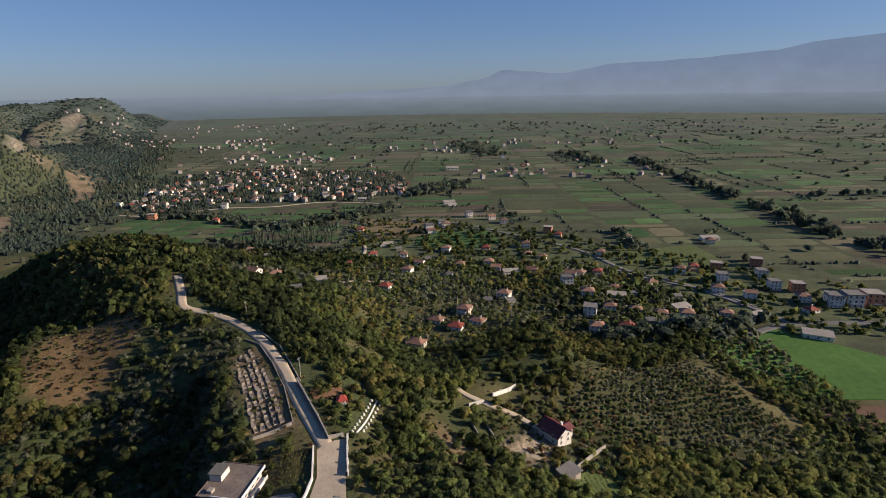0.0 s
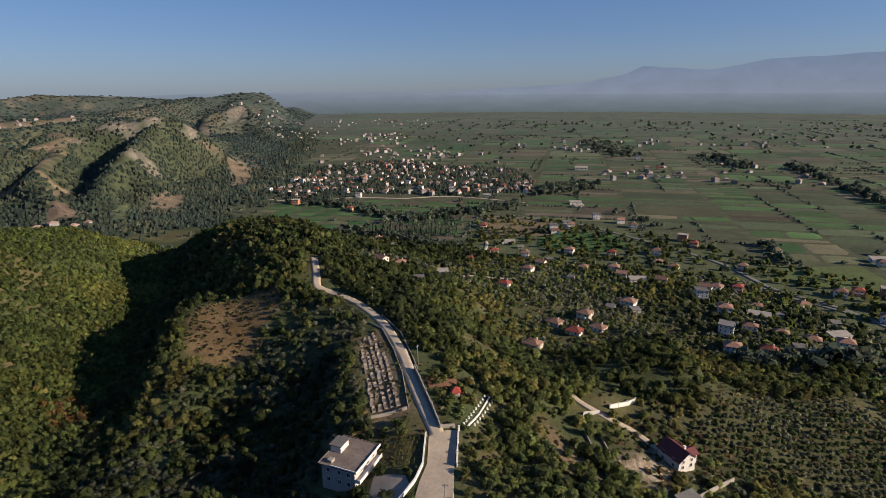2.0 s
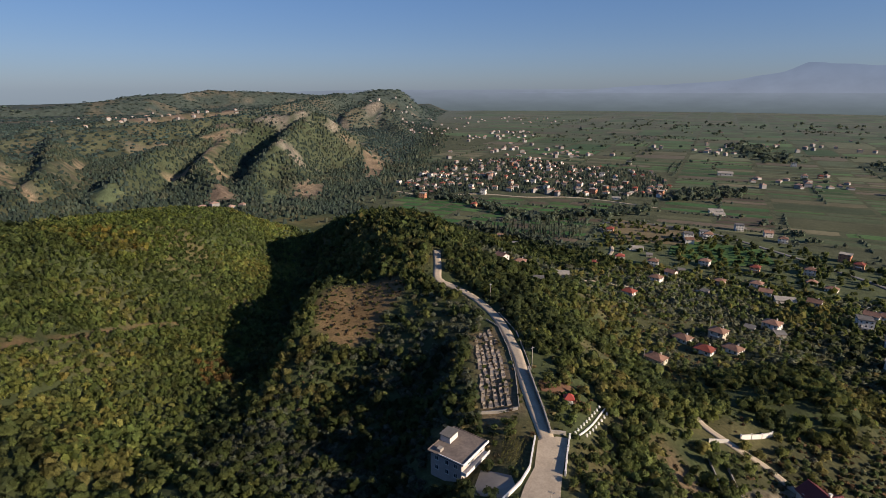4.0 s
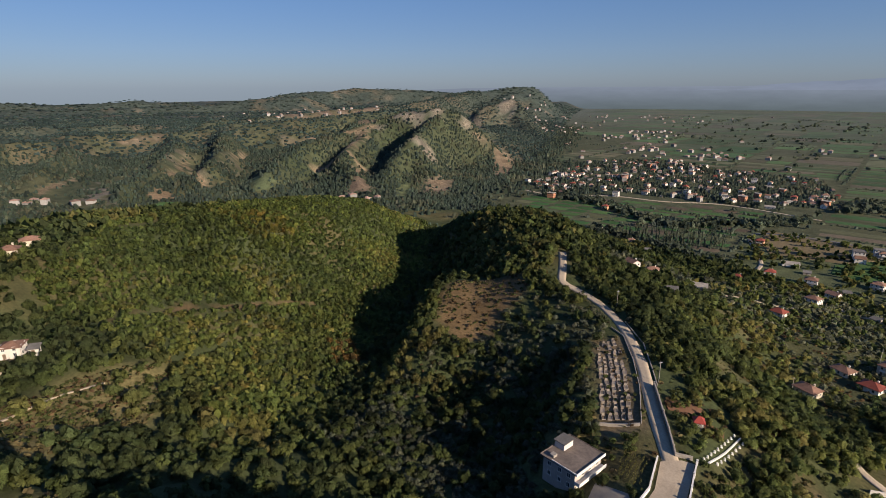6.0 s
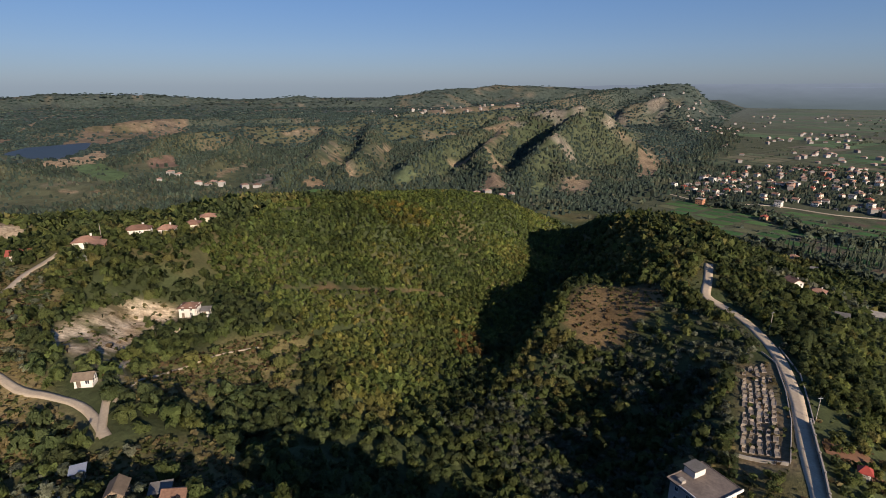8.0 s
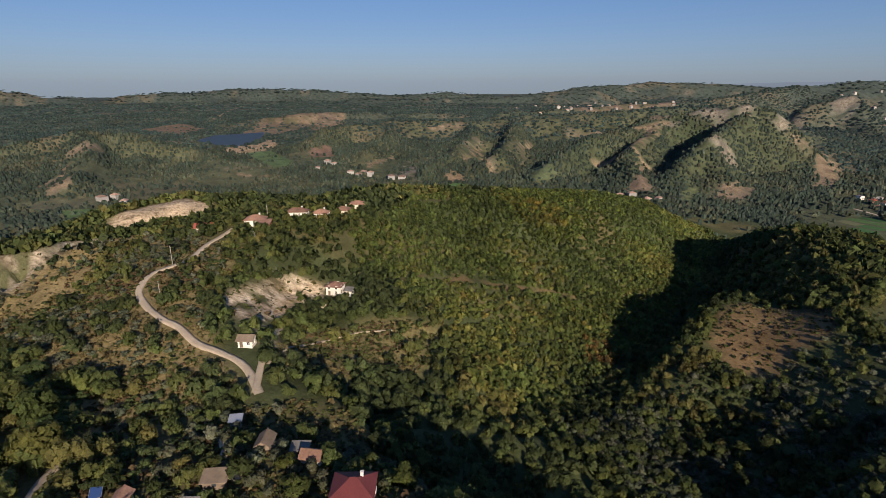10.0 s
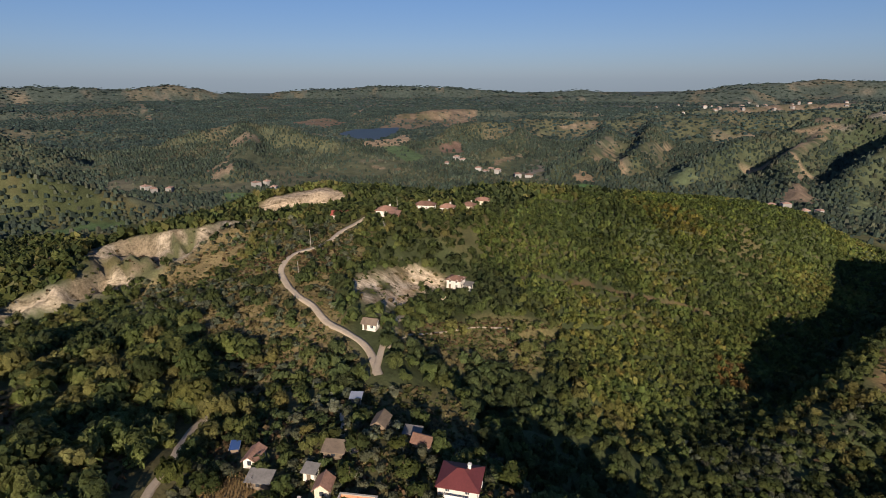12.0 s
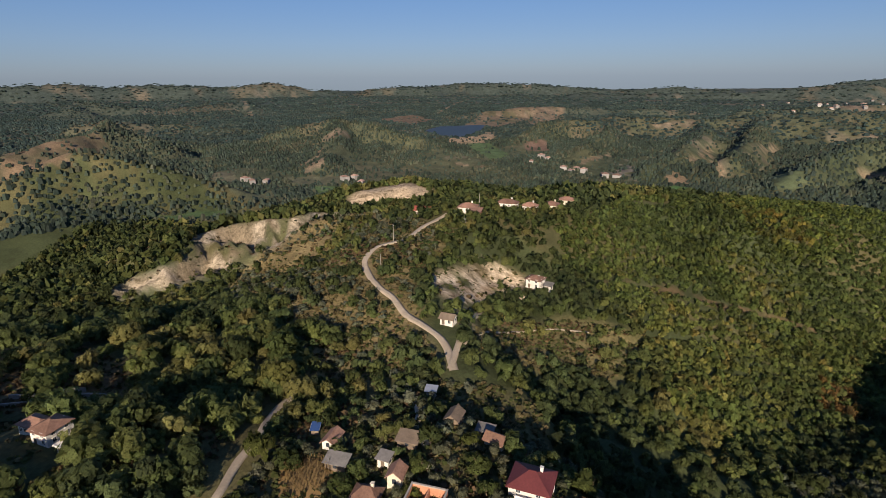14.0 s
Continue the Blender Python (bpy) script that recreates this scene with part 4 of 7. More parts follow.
# ---------------------------------------------------------------- the farmed plain
VILLAGE_FAR = [(-470, 745), (-380, 690), (-300, 770), (-180, 770), (-60, 830), (-60, 930), (-100, 1080), (-250, 1100), (-400, 1180), (-540, 1000), (-500, 860)]
CROPS = {"green": (0.066, 0.120, 0.042), "lucerne": (0.042, 0.092, 0.032), "dull": (0.076, 0.096, 0.050), "stubble": (0.128, 0.115, 0.068), "soil": (0.105, 0.083, 0.060),
         "dry": (0.100, 0.104, 0.056)}
CROP_MIX = ["green", "lucerne", "dull", "dull", "dry", "dry", "stubble", "soil", "green", "dull"]


def field_mesh(x0, x1, y0, y1, colour, height=0.3, turn=0.0):
    """A bed of crop with sloping edges, on the flat plain."""
    cx, cy = (x0 + x1) / 2, (y0 + y1) / 2
    c, s = math.cos(turn), math.sin(turn)
    nx, ny = 7, 5
    verts = []
    for j in range(ny):
        for i in range(nx):
            u, v = i / (nx - 1), j / (ny - 1)
            px_, py_ = x0 + (x1 - x0) * u - cx, y0 + (y1 - y0) * v - cy
            edge = i in (0, nx - 1) or j in (0, ny - 1)
            wob = 1.6 * noise.noise((px_ * 0.05 + cx, py_ * 0.05 + cy, 0.0))
            verts.append((cx + px_ * c - py_ * s + wob, cy + px_ * s + py_ * c + wob, -0.05 if edge else height))
    faces = [(j * nx + i, j * nx + i + 1, (j + 1) * nx + i + 1, (j + 1) * nx + i) for j in range(ny - 1) for i in range(nx - 1)]
    return verts, faces, [colour] * len(verts)


def field_allowed(cx, cy, hw, hh):
    xs = np.array([cx, cx - hw, cx + hw, cx - hw, cx + hw])
    ys = np.array([cy, cy - hh, cy - hh, cy + hh, cy + hh])
    if not inside(xs, ys, PLAIN).all() or near_line(np.array([cx]), np.array([cy]), PLAIN_EDGE)[0][0] < hh + 6:
        return False
    return not (inside(xs, ys, VILLAGE_EDGE).any() or inside(xs, ys, VILLAGE_FAR).any() or inside(xs, ys, GREEN_FIELD).any() or inside(xs, ys, GARDENS).any())


GARDENS = [(-430, 618), (-300, 556), (-180, 532), (-112, 512), (-112, 610), (-62, 742), (-170, 764), (-240, 737), (-310, 728), (-371, 684), (-420, 690)]
GREEN_FIELD = [(152, 292), (213, 322), (262, 273), (245, 235), (158, 238)]
field_rng = random.Random(11)
single, joined = 0, ([], [], [])
column = -2600.0
while column < 3300:
    away_x = abs(column - 100)
    width = field_rng.uniform(70, 150) if away_x < 900 else field_rng.uniform(170, 300)
    row = 215.0
    while row < 4700:
        depth = field_rng.uniform(12, 34) if row < 1300 else field_rng.uniform(50, 130)
        if field_rng.random() < 0.15:
            depth *= 1.8
        split = field_rng.random() < 0.4 and row < 1300
        spans = [(column, column + width * 0.5), (column + width * 0.5, column + width)] if split else [(column, column + width)]
        for a, b in spans:
            cx, cy = (a + b) / 2, row + depth / 2
            angle = math.degrees(math.atan2(-cx, cy))
            if -46 < angle < 40 and field_allowed(cx, cy, (b - a) / 2, depth / 2):
                col = np.array(CROPS[field_rng.choice(CROP_MIX)]) * field_rng.uniform(0.58, 1.32)
                # haze painted in: crop colour fades to pale grey-green with distance
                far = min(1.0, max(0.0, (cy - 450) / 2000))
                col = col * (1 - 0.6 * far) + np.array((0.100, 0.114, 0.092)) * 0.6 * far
                gap = 1.6 + cy / 900
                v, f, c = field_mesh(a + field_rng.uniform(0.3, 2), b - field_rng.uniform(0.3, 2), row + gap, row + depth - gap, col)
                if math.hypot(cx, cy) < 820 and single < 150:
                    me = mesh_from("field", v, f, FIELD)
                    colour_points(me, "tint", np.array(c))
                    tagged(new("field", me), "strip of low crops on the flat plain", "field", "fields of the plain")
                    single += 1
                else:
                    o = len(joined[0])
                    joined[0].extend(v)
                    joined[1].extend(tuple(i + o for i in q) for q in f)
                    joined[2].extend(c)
        row += depth
    column += width
for gi in range(13):                       # narrow garden plots before the far village
    for gj in range(14):
        a, row = -432 + gi * 29 + field_rng.uniform(-4, 4), 515 + gj * 18.5
        row += 0.28 * (a + 430) * (gj - 13) / 13 + 14 * (gi % 2)
        xs, ys = np.array([a + 1, a + 27, a + 1, a + 27]), np.array([row + 1, row + 1, row + 17, row + 17])
        if inside(xs, ys, GARDENS).all():
            col = np.array(CROPS[field_rng.choice(("green", "green", "lucerne", "lucerne", "dull", "soil", "dry"))]) * field_rng.uniform(0.85, 1.15)
            v, f, c = field_mesh(a + 1, a + 27, row + 1, row + 17, col)
            me = mesh_from("field", v, f, FIELD)
            colour_points(me, "tint", np.array(c))
            tagged(new("field", me), "small green garden plot before the far village", "field", "garden plots")
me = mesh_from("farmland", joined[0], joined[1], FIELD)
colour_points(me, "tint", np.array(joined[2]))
tagged(new("farmland", me), "patchwork of green and brown strip fields, haze put into the far colours", "farmland", kind="stuff")


def plot(name, ring, colour, label, lift=0.35, category="field"):
    """A field of any outline, draped on the ground, with a sloping edge."""
    n = len(ring)
    dense = []
    for p, q in zip(ring, ring[1:] + ring[:1]):
        k = max(2, int(math.hypot(q[0] - p[0], q[1] - p[1]) / 5))
        dense += [(p[0] + (q[0] - p[0]) * i / k, p[1] + (q[1] - p[1]) * i / k) for i in range(k)]
    cx, cy = sum(p[0] for p in dense) / len(dense), sum(p[1] for p in dense) / len(dense)
    verts, faces, m = [], [], len(dense)
    scales = (1.0, 0.985, 0.85, 0.7, 0.5, 0.3, 0.12)
    for k, s in enumerate(scales):
        for x_, y_ in dense:
            px_, py_ = cx + (x_ - cx) * s, cy + (y_ - cy) * s
            verts.append((px_, py_, float(sheet_z(px_, py_)) + (lift if k else -0.3)))
    for k in range(len(scales) - 1):
        faces += [(k * m + i, k * m + (i + 1) % m, (k + 1) * m + (i + 1) % m, (k + 1) * m + i) for i in range(m)]
    faces.append(tuple((len(scales) - 1) * m + i for i in range(m)))
    me = mesh_from(name, verts, faces, FIELD)
    colour_points(me, "tint", np.tile(np.array(colour), (len(verts), 1)))
    return tagged(new(name, me), label, category)


plot("field", GREEN_FIELD, (0.062, 0.125, 0.030), "large bright green crop field below the village")
plot("field", [(162, 232), (240, 230), (255, 185), (200, 165), (178, 200)], (0.135, 0.085, 0.058), "ploughed brown field beside the hedge")
plot("field", [(-100, 655), (-20, 650), (0, 600), (-20, 570), (-80, 560), (-95, 600)], (0.150, 0.118, 0.068), "dry stubble field beside the village lane")
plot("field", [(-8, 590), (50, 590), (60, 540), (20, 515), (-30, 530), (-30, 560)], (0.058, 0.105, 0.034), "green meadow between the village houses")
plot("field", [(170, 500), (250, 520), (255, 460), (215, 445), (170, 470)], (0.088, 0.110, 0.042), "pale green meadow beside the village")

# lanes on the plain and through the village
ribbon("road", [(-110, 616), (-81, 529), (-75, 480), (-30, 440), (20, 410)], 3.5, GRAVEL, "narrow unpaved lane into the village", "road", 0.4)
ribbon("road", [(-110, 616), (-99, 640), (-45, 648), (10, 630), (60, 586), (98, 547), (134, 503), (158, 442), (189, 411), (218, 356), (228, 330)], 4.5, ASPHALT,
       "grey paved village road along the plain", "road", 0.4, step=8)
ribbon("road", [(340, 322), (291, 327), (228, 327), (195, 314), (152, 296), (110, 292)], 6.5, ASPHALT, "wide grey paved road beside the green field", "road", 0.4, step=8)
ribbon("road", [(44, 383), (78, 403), (113, 460), (138, 457), (162, 426), (203, 391), (222, 356)], 3.5, ASPHALT, "narrow village street", "road", 0.45, step=8)
ribbon("road", [(-96, 282), (-81, 353), (-61, 374), (-35, 385)], 2.6, GRAVEL, "pale footpath across the slope", "path", 0.35)
ribbon("road", [(-435, 700), (-371, 690), (-310, 735), (-240, 742), (-170, 770), (-60, 745)], 4.0, GRAVEL, "pale road along the edge of the far village", "road", 0.5, step=10)
ribbon("road", [(2, 212), (4, 195), (16, 187), (26, 185), (36, 179)], 2.6, GRAVEL, "gravel drive to the white house", "path", 0.35)

# ---------------------------------------------------------------- houses
def box(bm, x0, x1, y0, y1, z0, z1):
    vs = [bm.verts.new(p) for p in ((x0, y0, z0), (x1, y0, z0), (x1, y1, z0), (x0, y1, z0), (x0, y0, z1), (x1, y0, z1), (x1, y1, z1), (x0, y1, z1))]
    for f in ((3, 2, 1, 0), (4, 5, 6, 7), (0, 1, 5, 4), (1, 2, 6, 5), (2, 3, 7, 6), (3, 0, 4, 7)):
        bm.faces.new([vs[i] for i in f])
    return vs


def box_mesh(name, mat, *boxes):
    bm = bmesh.new()
    for b in boxes:
        box(bm, *b)
    me = bpy.data.meshes.new(name)
    bm.to_mesh(me)
    bm.free()
    me.materials.append(mat)
    return me


WINDOW_MESH = box_mesh("window", GLASS, (-0.5, 0.5, -0.07, 0.03, 0, 1.3))
FRAME_MESH = box_mesh("frame", WHITE, (-0.6, -0.48, -0.1, 0.03, -0.1, 1.4), (0.48, 0.6, -0.1, 0.03, -0.1, 1.4), (-0.48, 0.48, -0.1, 0.03, 1.28, 1.4),
                      (-0.7, 0.7, -0.18, 0.03, -0.16, -0.02), (-0.04, 0.04, -0.09, 0.03, 0, 1.28))
DOOR_MESH = box_mesh("door", WOOD, (-0.5, 0.5, -0.08, 0.03, 0, 2.1))


def roof_mesh(w, d, kind, mat, rise, over=0.55, thick=0.18):
    """Hip, gable or flat roof over a plan w by d; its eaves at z = 0."""
    bm = bmesh.new()
    a, b = w / 2 + over, d / 2 + over
    if kind == "flat":
        box(bm, -a, a, -b, b, -0.02, 0.25)
        for s in ((-a, a, -b, -b + 0.2), (-a, a, b - 0.2, b), (-a, -a + 0.2, -b + 0.2, b - 0.2), (a - 0.2, a, -b + 0.2, b - 0.2)):
            box(bm, *s, 0.25, 0.45)
    elif kind == "lean":
        vs = [bm.verts.new(p) for p in ((-a, -b, 0), (a, -b, 0), (a, b, rise), (-a, b, rise), (-a, -b, thick), (a, -b, thick), (a, b, rise + thick), (-a, b, rise + thick))]
        for f in ((3, 2, 1, 0), (4, 5, 6, 7), (0, 1, 5, 4), (1, 2, 6, 5), (2, 3, 7, 6), (3, 0, 4, 7)):
            bm.faces.new([vs[i] for i in f])
    elif kind == "gable":
        for s in (-1, 1):
            pts = [(-a, s * b, -0.25), (a, s * b, -0.25), (a, 0, rise), (-a, 0, rise)]
            vs = [bm.verts.new(p) for p in pts] + [bm.verts.new((p[0], p[1], p[2] + thick)) for p in pts]
            for f in ((3, 2, 1, 0), (4, 5, 6, 7), (0, 1, 5, 4), (1, 2, 6, 5), (2, 3, 7, 6), (3, 0, 4, 7)):
                bm.faces.new([vs[k] for k in f])
        box(bm, -a, a, -0.14, 0.14, rise + thick - 0.06, rise + thick + 0.08)
    else:
        run = a - b * 0.95
        run = max(run, 0.3)
        low = [bm.verts.new(p) for p in ((-a, -b, -thick), (a, -b, -thick), (a, b, -thick), (-a, b, -thick))]
        eave = [bm.verts.new(p) for p in ((-a, -b, 0), (a, -b, 0), (a, b, 0), (-a, b, 0))]
        ridge = [bm.verts.new((-run, 0, rise)), bm.verts.new((run, 0, rise))]
        bm.faces.new(low[::-1])
        for i in range(4):
            bm.faces.new((low[i], low[(i + 1) % 4], eave[(i + 1) % 4], eave[i]))
        bm.faces.new((eave[0], eave[1], ridge[1], ridge[0]))
        bm.faces.new((eave[2], eave[3], ridge[0], ridge[1]))
        bm.faces.new((eave[1], eave[2], ridge[1]))
        bm.faces.new((eave[3], eave[0], ridge[0]))
        # a proud course of ridge tiles
        box(bm, -run, run, -0.13, 0.13, rise - 0.04, rise + 0.1)
    me = bpy.data.meshes.new("roof")
    bm.to_mesh(me)
    bm.free()
    me.materials.append(mat)
    return me


def wall_mesh(w, d, h, mat, rise, kind):
    """Four walls on a plinth, carried up under a gable or a lean-to roof."""
    bm = bmesh.new()
    box(bm, -w / 2, w / 2, -d / 2, d / 2, -1.8, h)
    box(bm, -w / 2 - 0.08, w / 2 + 0.08, -d / 2 - 0.08, d / 2 + 0.08, -1.8, 0.4)
    if kind in ("gable", "lean"):
        peak = 0 if kind == "gable" else d / 2
        ends = []
        for x_ in (-w / 2, w / 2):
            ends.append([bm.verts.new((x_, -d / 2, h)), bm.verts.new((x_, d / 2, h)), bm.verts.new((x_, peak, h + rise * (0.93 if kind == "gable" else 0.9)))])
        bm.faces.new(ends[0][::-1])
        bm.faces.new(ends[1])
        for p, q in ((0, 2), (2, 1)):
            bm.faces.new((ends[0][p], ends[1][p], ends[1][q], ends[0][q]))
    me = bpy.data.meshes.new("wall")
    bm.to_mesh(me)
    bm.free()
    me.materials.append(mat)
    return me


def house(label, w, d, storeys, wall_mat, roof_kind, roof_mat, rise=2.2, windows=2, chimney=True, balcony=False, category="house", group="", frames=False,
          storey=3.0, door=True, name="house", sides="fblr"):
    """A house on its own origin: walls, roof, windows, door, chimney, balcony."""
    ob = thing(name, label, category, group)
    h = storeys * storey
    part_of("wall", wall_mesh(w, d, h, wall_mat, rise if roof_kind == "gable" else rise if roof_kind == "lean" else 0, roof_kind), ob)
    part_of("roof", roof_mesh(w, d, roof_kind, roof_mat, rise), ob, m=pose(0, 0, h))
    faces = {"f": (w, -d / 2, 0, 0), "r": (d, w / 2, 90, 1), "b": (w, d / 2, 180, 0), "l": (d, -w / 2, -90, 1)}
    for key in sides:
        span, off, turn, axis = faces[key]
        count = windows if key in "fr" else max(1, windows - 1)
        for s in range(storeys):
            for i in range(count):
                u = (i + 0.5) / count * span - span / 2
                if door and key == "f" and s == 0 and i == 0:
                    part_of("door", DOOR_MESH, ob, m=pose(u, off, 0.02))
                    continue
                zz = s * storey + 1.0
                place = {"f": (u, off), "b": (-u, off), "r": (off, u), "l": (off, -u)}[key]
                win = part_of("window", WINDOW_MESH, ob, m=pose(*place, zz, 0, 0, turn))
                if frames:
                    part_of("frame", FRAME_MESH, win)
    if chimney and roof_kind != "flat":
        part_of("chimney", box_mesh("chimney", wall_mat, (-0.35, 0.35, -0.35, 0.35, -1.6, 0.8), (-0.45, 0.45, -0.45, 0.45, 0.8, 0.95)), ob, m=pose(w * 0.2, d * 0.16, h + rise * 0.85))
    if balcony and storeys > 1:
        part_of("balcony", box_mesh("balcony", WHITE, (-w * 0.3, w * 0.3, -1.3, 0, 0, 0.16), (-w * 0.3, w * 0.3, -1.3, -1.2, 0.16, 1.0), (-w * 0.3, -w * 0.3 + 0.1, -1.2, 0, 0.16, 1.0),
                                        (w * 0.3 - 0.1, w * 0.3, -1.2, 0, 0.16, 1.0)), ob, m=pose(0, -d / 2, storey))
    return ob


def stand(ob, x_, y_, yaw=0.0, sink=0.1, keep=True, reach=None, size=1.0):
    """Stand a thing on the ground."""
    ob.matrix_basis = pose(x_, y_, ground_at(x_, y_) - sink, 0, 0, yaw) @ Matrix.Scale(size, 4)
    if keep:
        FREE.append((x_, y_, reach or 6.5))
    return ob


MODELS = [
    house("white two-storey house with a red hip tile roof", 10.5, 9.5, 2, PLASTER, "hip", TILE, 2.3, 3, balcony=True, group="village houses"),
    house("low white cottage with an old clay tile roof", 10.0, 8.0, 1, PLASTER, "hip", TILE, 2.0, 3, group="village houses"),
    house("cream two-storey house with a clay tile roof", 9.5, 9.0, 2, CREAM, "hip", TILE, 2.2, 2, balcony=True, group="village houses"),
    house("orange two-storey house with a red tile roof", 9.0, 9.0, 2, ORANGE, "hip", RED_TILE, 2.2, 2, balcony=True, group="village houses"),
    house("unfinished red block house with a flat concrete roof", 11.0, 10.0, 3, BRICK, "flat", CONCRETE, 0.3, 3, group="village houses"),
    house("white flat-roofed three-storey house", 10.0, 10.0, 3, PLASTER, "flat", GREY_ROOF, 0.3, 3, balcony=True, group="village houses"),
    house("small shed with a grey lean-to roof", 6.5, 5.0, 1, CONCRETE, "lean", GREY_ROOF, 1.0, 1, False, group="village sheds", category="shed", storey=2.4, name="shed"),
    house("long low farm shed with a pale sheet roof", 16.0, 7.0, 1, PLASTER, "lean", CONCRETE, 1.4, 3, False, group="village sheds", category="shed", storey=3.0, name="shed"),
    house("red-roofed white cottage with a new tile roof", 10.0, 8.5, 1, PLASTER, "hip", RED_TILE, 2.4, 2, group="village houses"),
    house("white two-storey house with a gabled tile roof", 10.0, 8.0, 2, PLASTER, "gable", TILE, 2.2, 2, group="village houses"),
]
PARKED = set()


def settle(rows, scale=1.0):
    """Houses of the village: plan place, turn and model."""
    for x_, y_, yaw, k in rows:
        ob = MODELS[k]
        if k in PARKED:
            ob = copy_thing(ob, pose(0, 0, 0))
        PARKED.add(k)
        stand(ob, x_, y_, yaw, reach=5.0)
        if scale != 1.0:
            ob.matrix_basis = ob.matrix_basis @ Matrix.Scale(scale, 4)


settle([(-5, 292, -28, 1), (19, 289, -30, 1), (6, 281, -20, 8), (12, 306, -24, 2), (41, 348, -25, 0), (29, 339, -20, 6), (44, 336, 20, 6), (-43, 369, -20, 8),
        (-31, 430, -20, 0), (-22, 460, -25, 9), (-86, 466, -15, 8), (-89, 356, 15, 7), (-126, 340, -30, 9), (-117, 353, 10, 1), (-84, 288, 20, 6)], 0.82)
settle([(-94, 591, 0, 3), (-59, 533, 15, 7), (-45, 517, 10, 6), (-69, 500, 10, 8), (-39, 490, 0, 0), (-15, 482, 15, 6), (-14, 580, 12, 9), (-2, 613, 10, 5), (2, 510, -15, 0),
        (14, 456, -12, 2), (41, 509, -10, 3), (40, 464, -14, 0), (44, 436, -10, 9), (82, 522, -8, 0), (80, 494, 0, 1), (72, 421, -18, 9), (55, 421, 10, 7), (4, 418, -30, 6),
        (115, 577, -20, 4), (122, 557, -20, 3)], 0.82)
settle([(92, 483, -20, 1), (101, 408, -20, 9), (110, 416, -30, 0), (148, 489, -20, 2), (129, 430, -20, 3), (93, 386, 0, 5), (131, 393, -10, 1), (124, 364, -15, 7),
        (102, 360, -12, 0), (96, 330, -20, 5), (94, 307, -10, 0), (112, 340, -20, 1), (114, 311, -30, 8), (128, 336, -20, 1), (143, 383, -10, 6), (167, 410, 10, 1),
        (146, 337, -20, 1), (131, 317, 0, 6), (139, 305, 10, 7), (164, 338, -15, 0), (169, 358, 20, 7), (175, 378, 0, 6)], 0.82)
settle([(201, 436, -20, 0), (215, 442, -15, 3), (234, 441, -20, 4), (225, 413, -15, 5), (210, 389, -20, 0), (228, 376, -15, 9), (274, 451, -20, 4), (261, 420, -10, 5),
        (195, 346, -20, 1), (269, 524, -12, 2), (213, 339, 25, 7), (256, 394, -10, 5), (270, 388, -10, 4), (255, 348, 15, 8), (262, 368, -15, 0), (277, 358, -10, 5),
        (293, 358, -10, 4), (306, 358, -10, 5), (322, 360, -10, 9), (234, 306, 10, 6)], 0.82)
settle([(-443, 752, 10, 3), (-371, 672, 5, 4), (-392, 777, 0, 3), (-380, 785, 10, 0), (-334, 797, 0, 9), (-304, 737, 5, 5), (-280, 648, 0, 3), (-176, 800, 10, 5),
        (-139, 810, -10, 0), (-177, 982, 5, 5), (-158, 1165, 0, 5), (-105, 865, 0, 3), (-84, 884, 0, 0), (12, 732, 20, 7), (32, 660, 10, 5), (59, 645, 10, 9), (-120, 783, 0, 7),
        (-237, 540, 0, 8), (-196, 521, 10, 1), (-171, 500, 20, 6)], 0.82)

# farms and long sheds out on the plain
for px_, py_, yaw, k, big in [(8, 749, 15, 7, 1.0), (19, 1094, 5, 7, 1.5), (-16, 593, 10, 5, 0.9), (2, 611, 10, 0, 0.9), (36, 662, 20, 6, 1), (290, 358, -10, 5, 1.1), (305, 359, -10, 4, 1.1), (278, 359, -12, 5, 1.0), (232, 307, -25, 7, 1.0), (274, 536, 0, 7, 1.1), (71, 626, 0, 0, 0.8), (142, 1117, 0, 0, 0.9), (166, 1122, 0, 3, 0.9), (141, 1275, 0, 5, 0.9), (195, 554, 0, 1, 0.8)]:
    settle([(px_, py_, yaw, k)], big)

# the far village: scattered houses, kept apart
village_rng = random.Random(5)
taken = [(-443, 752), (-371, 672), (-392, 777), (-334, 797), (-304, 737), (-176, 800), (-139, 810), (-105, 865)]
tries = 0
while len(taken) < 190 and tries < 6000:
    tries += 1
    px_, py_ = village_rng.uniform(-480, -50), village_rng.uniform(690, 1190)
    if inside(np.array([px_]), np.array([py_]), VILLAGE_FAR)[0] and min(math.hypot(px_ - a, py_ - b) for a, b in taken) > 12:
        taken.append((px_, py_))
        settle([(px_, py_, village_rng.choice((0, 10, -15, 90, 75)) + village_rng.uniform(-8, 8), village_rng.choice((0, 0, 1, 1, 2, 3, 6, 6, 5, 8, 9, 9, 7, 4)))], village_rng.uniform(0.5, 0.85))


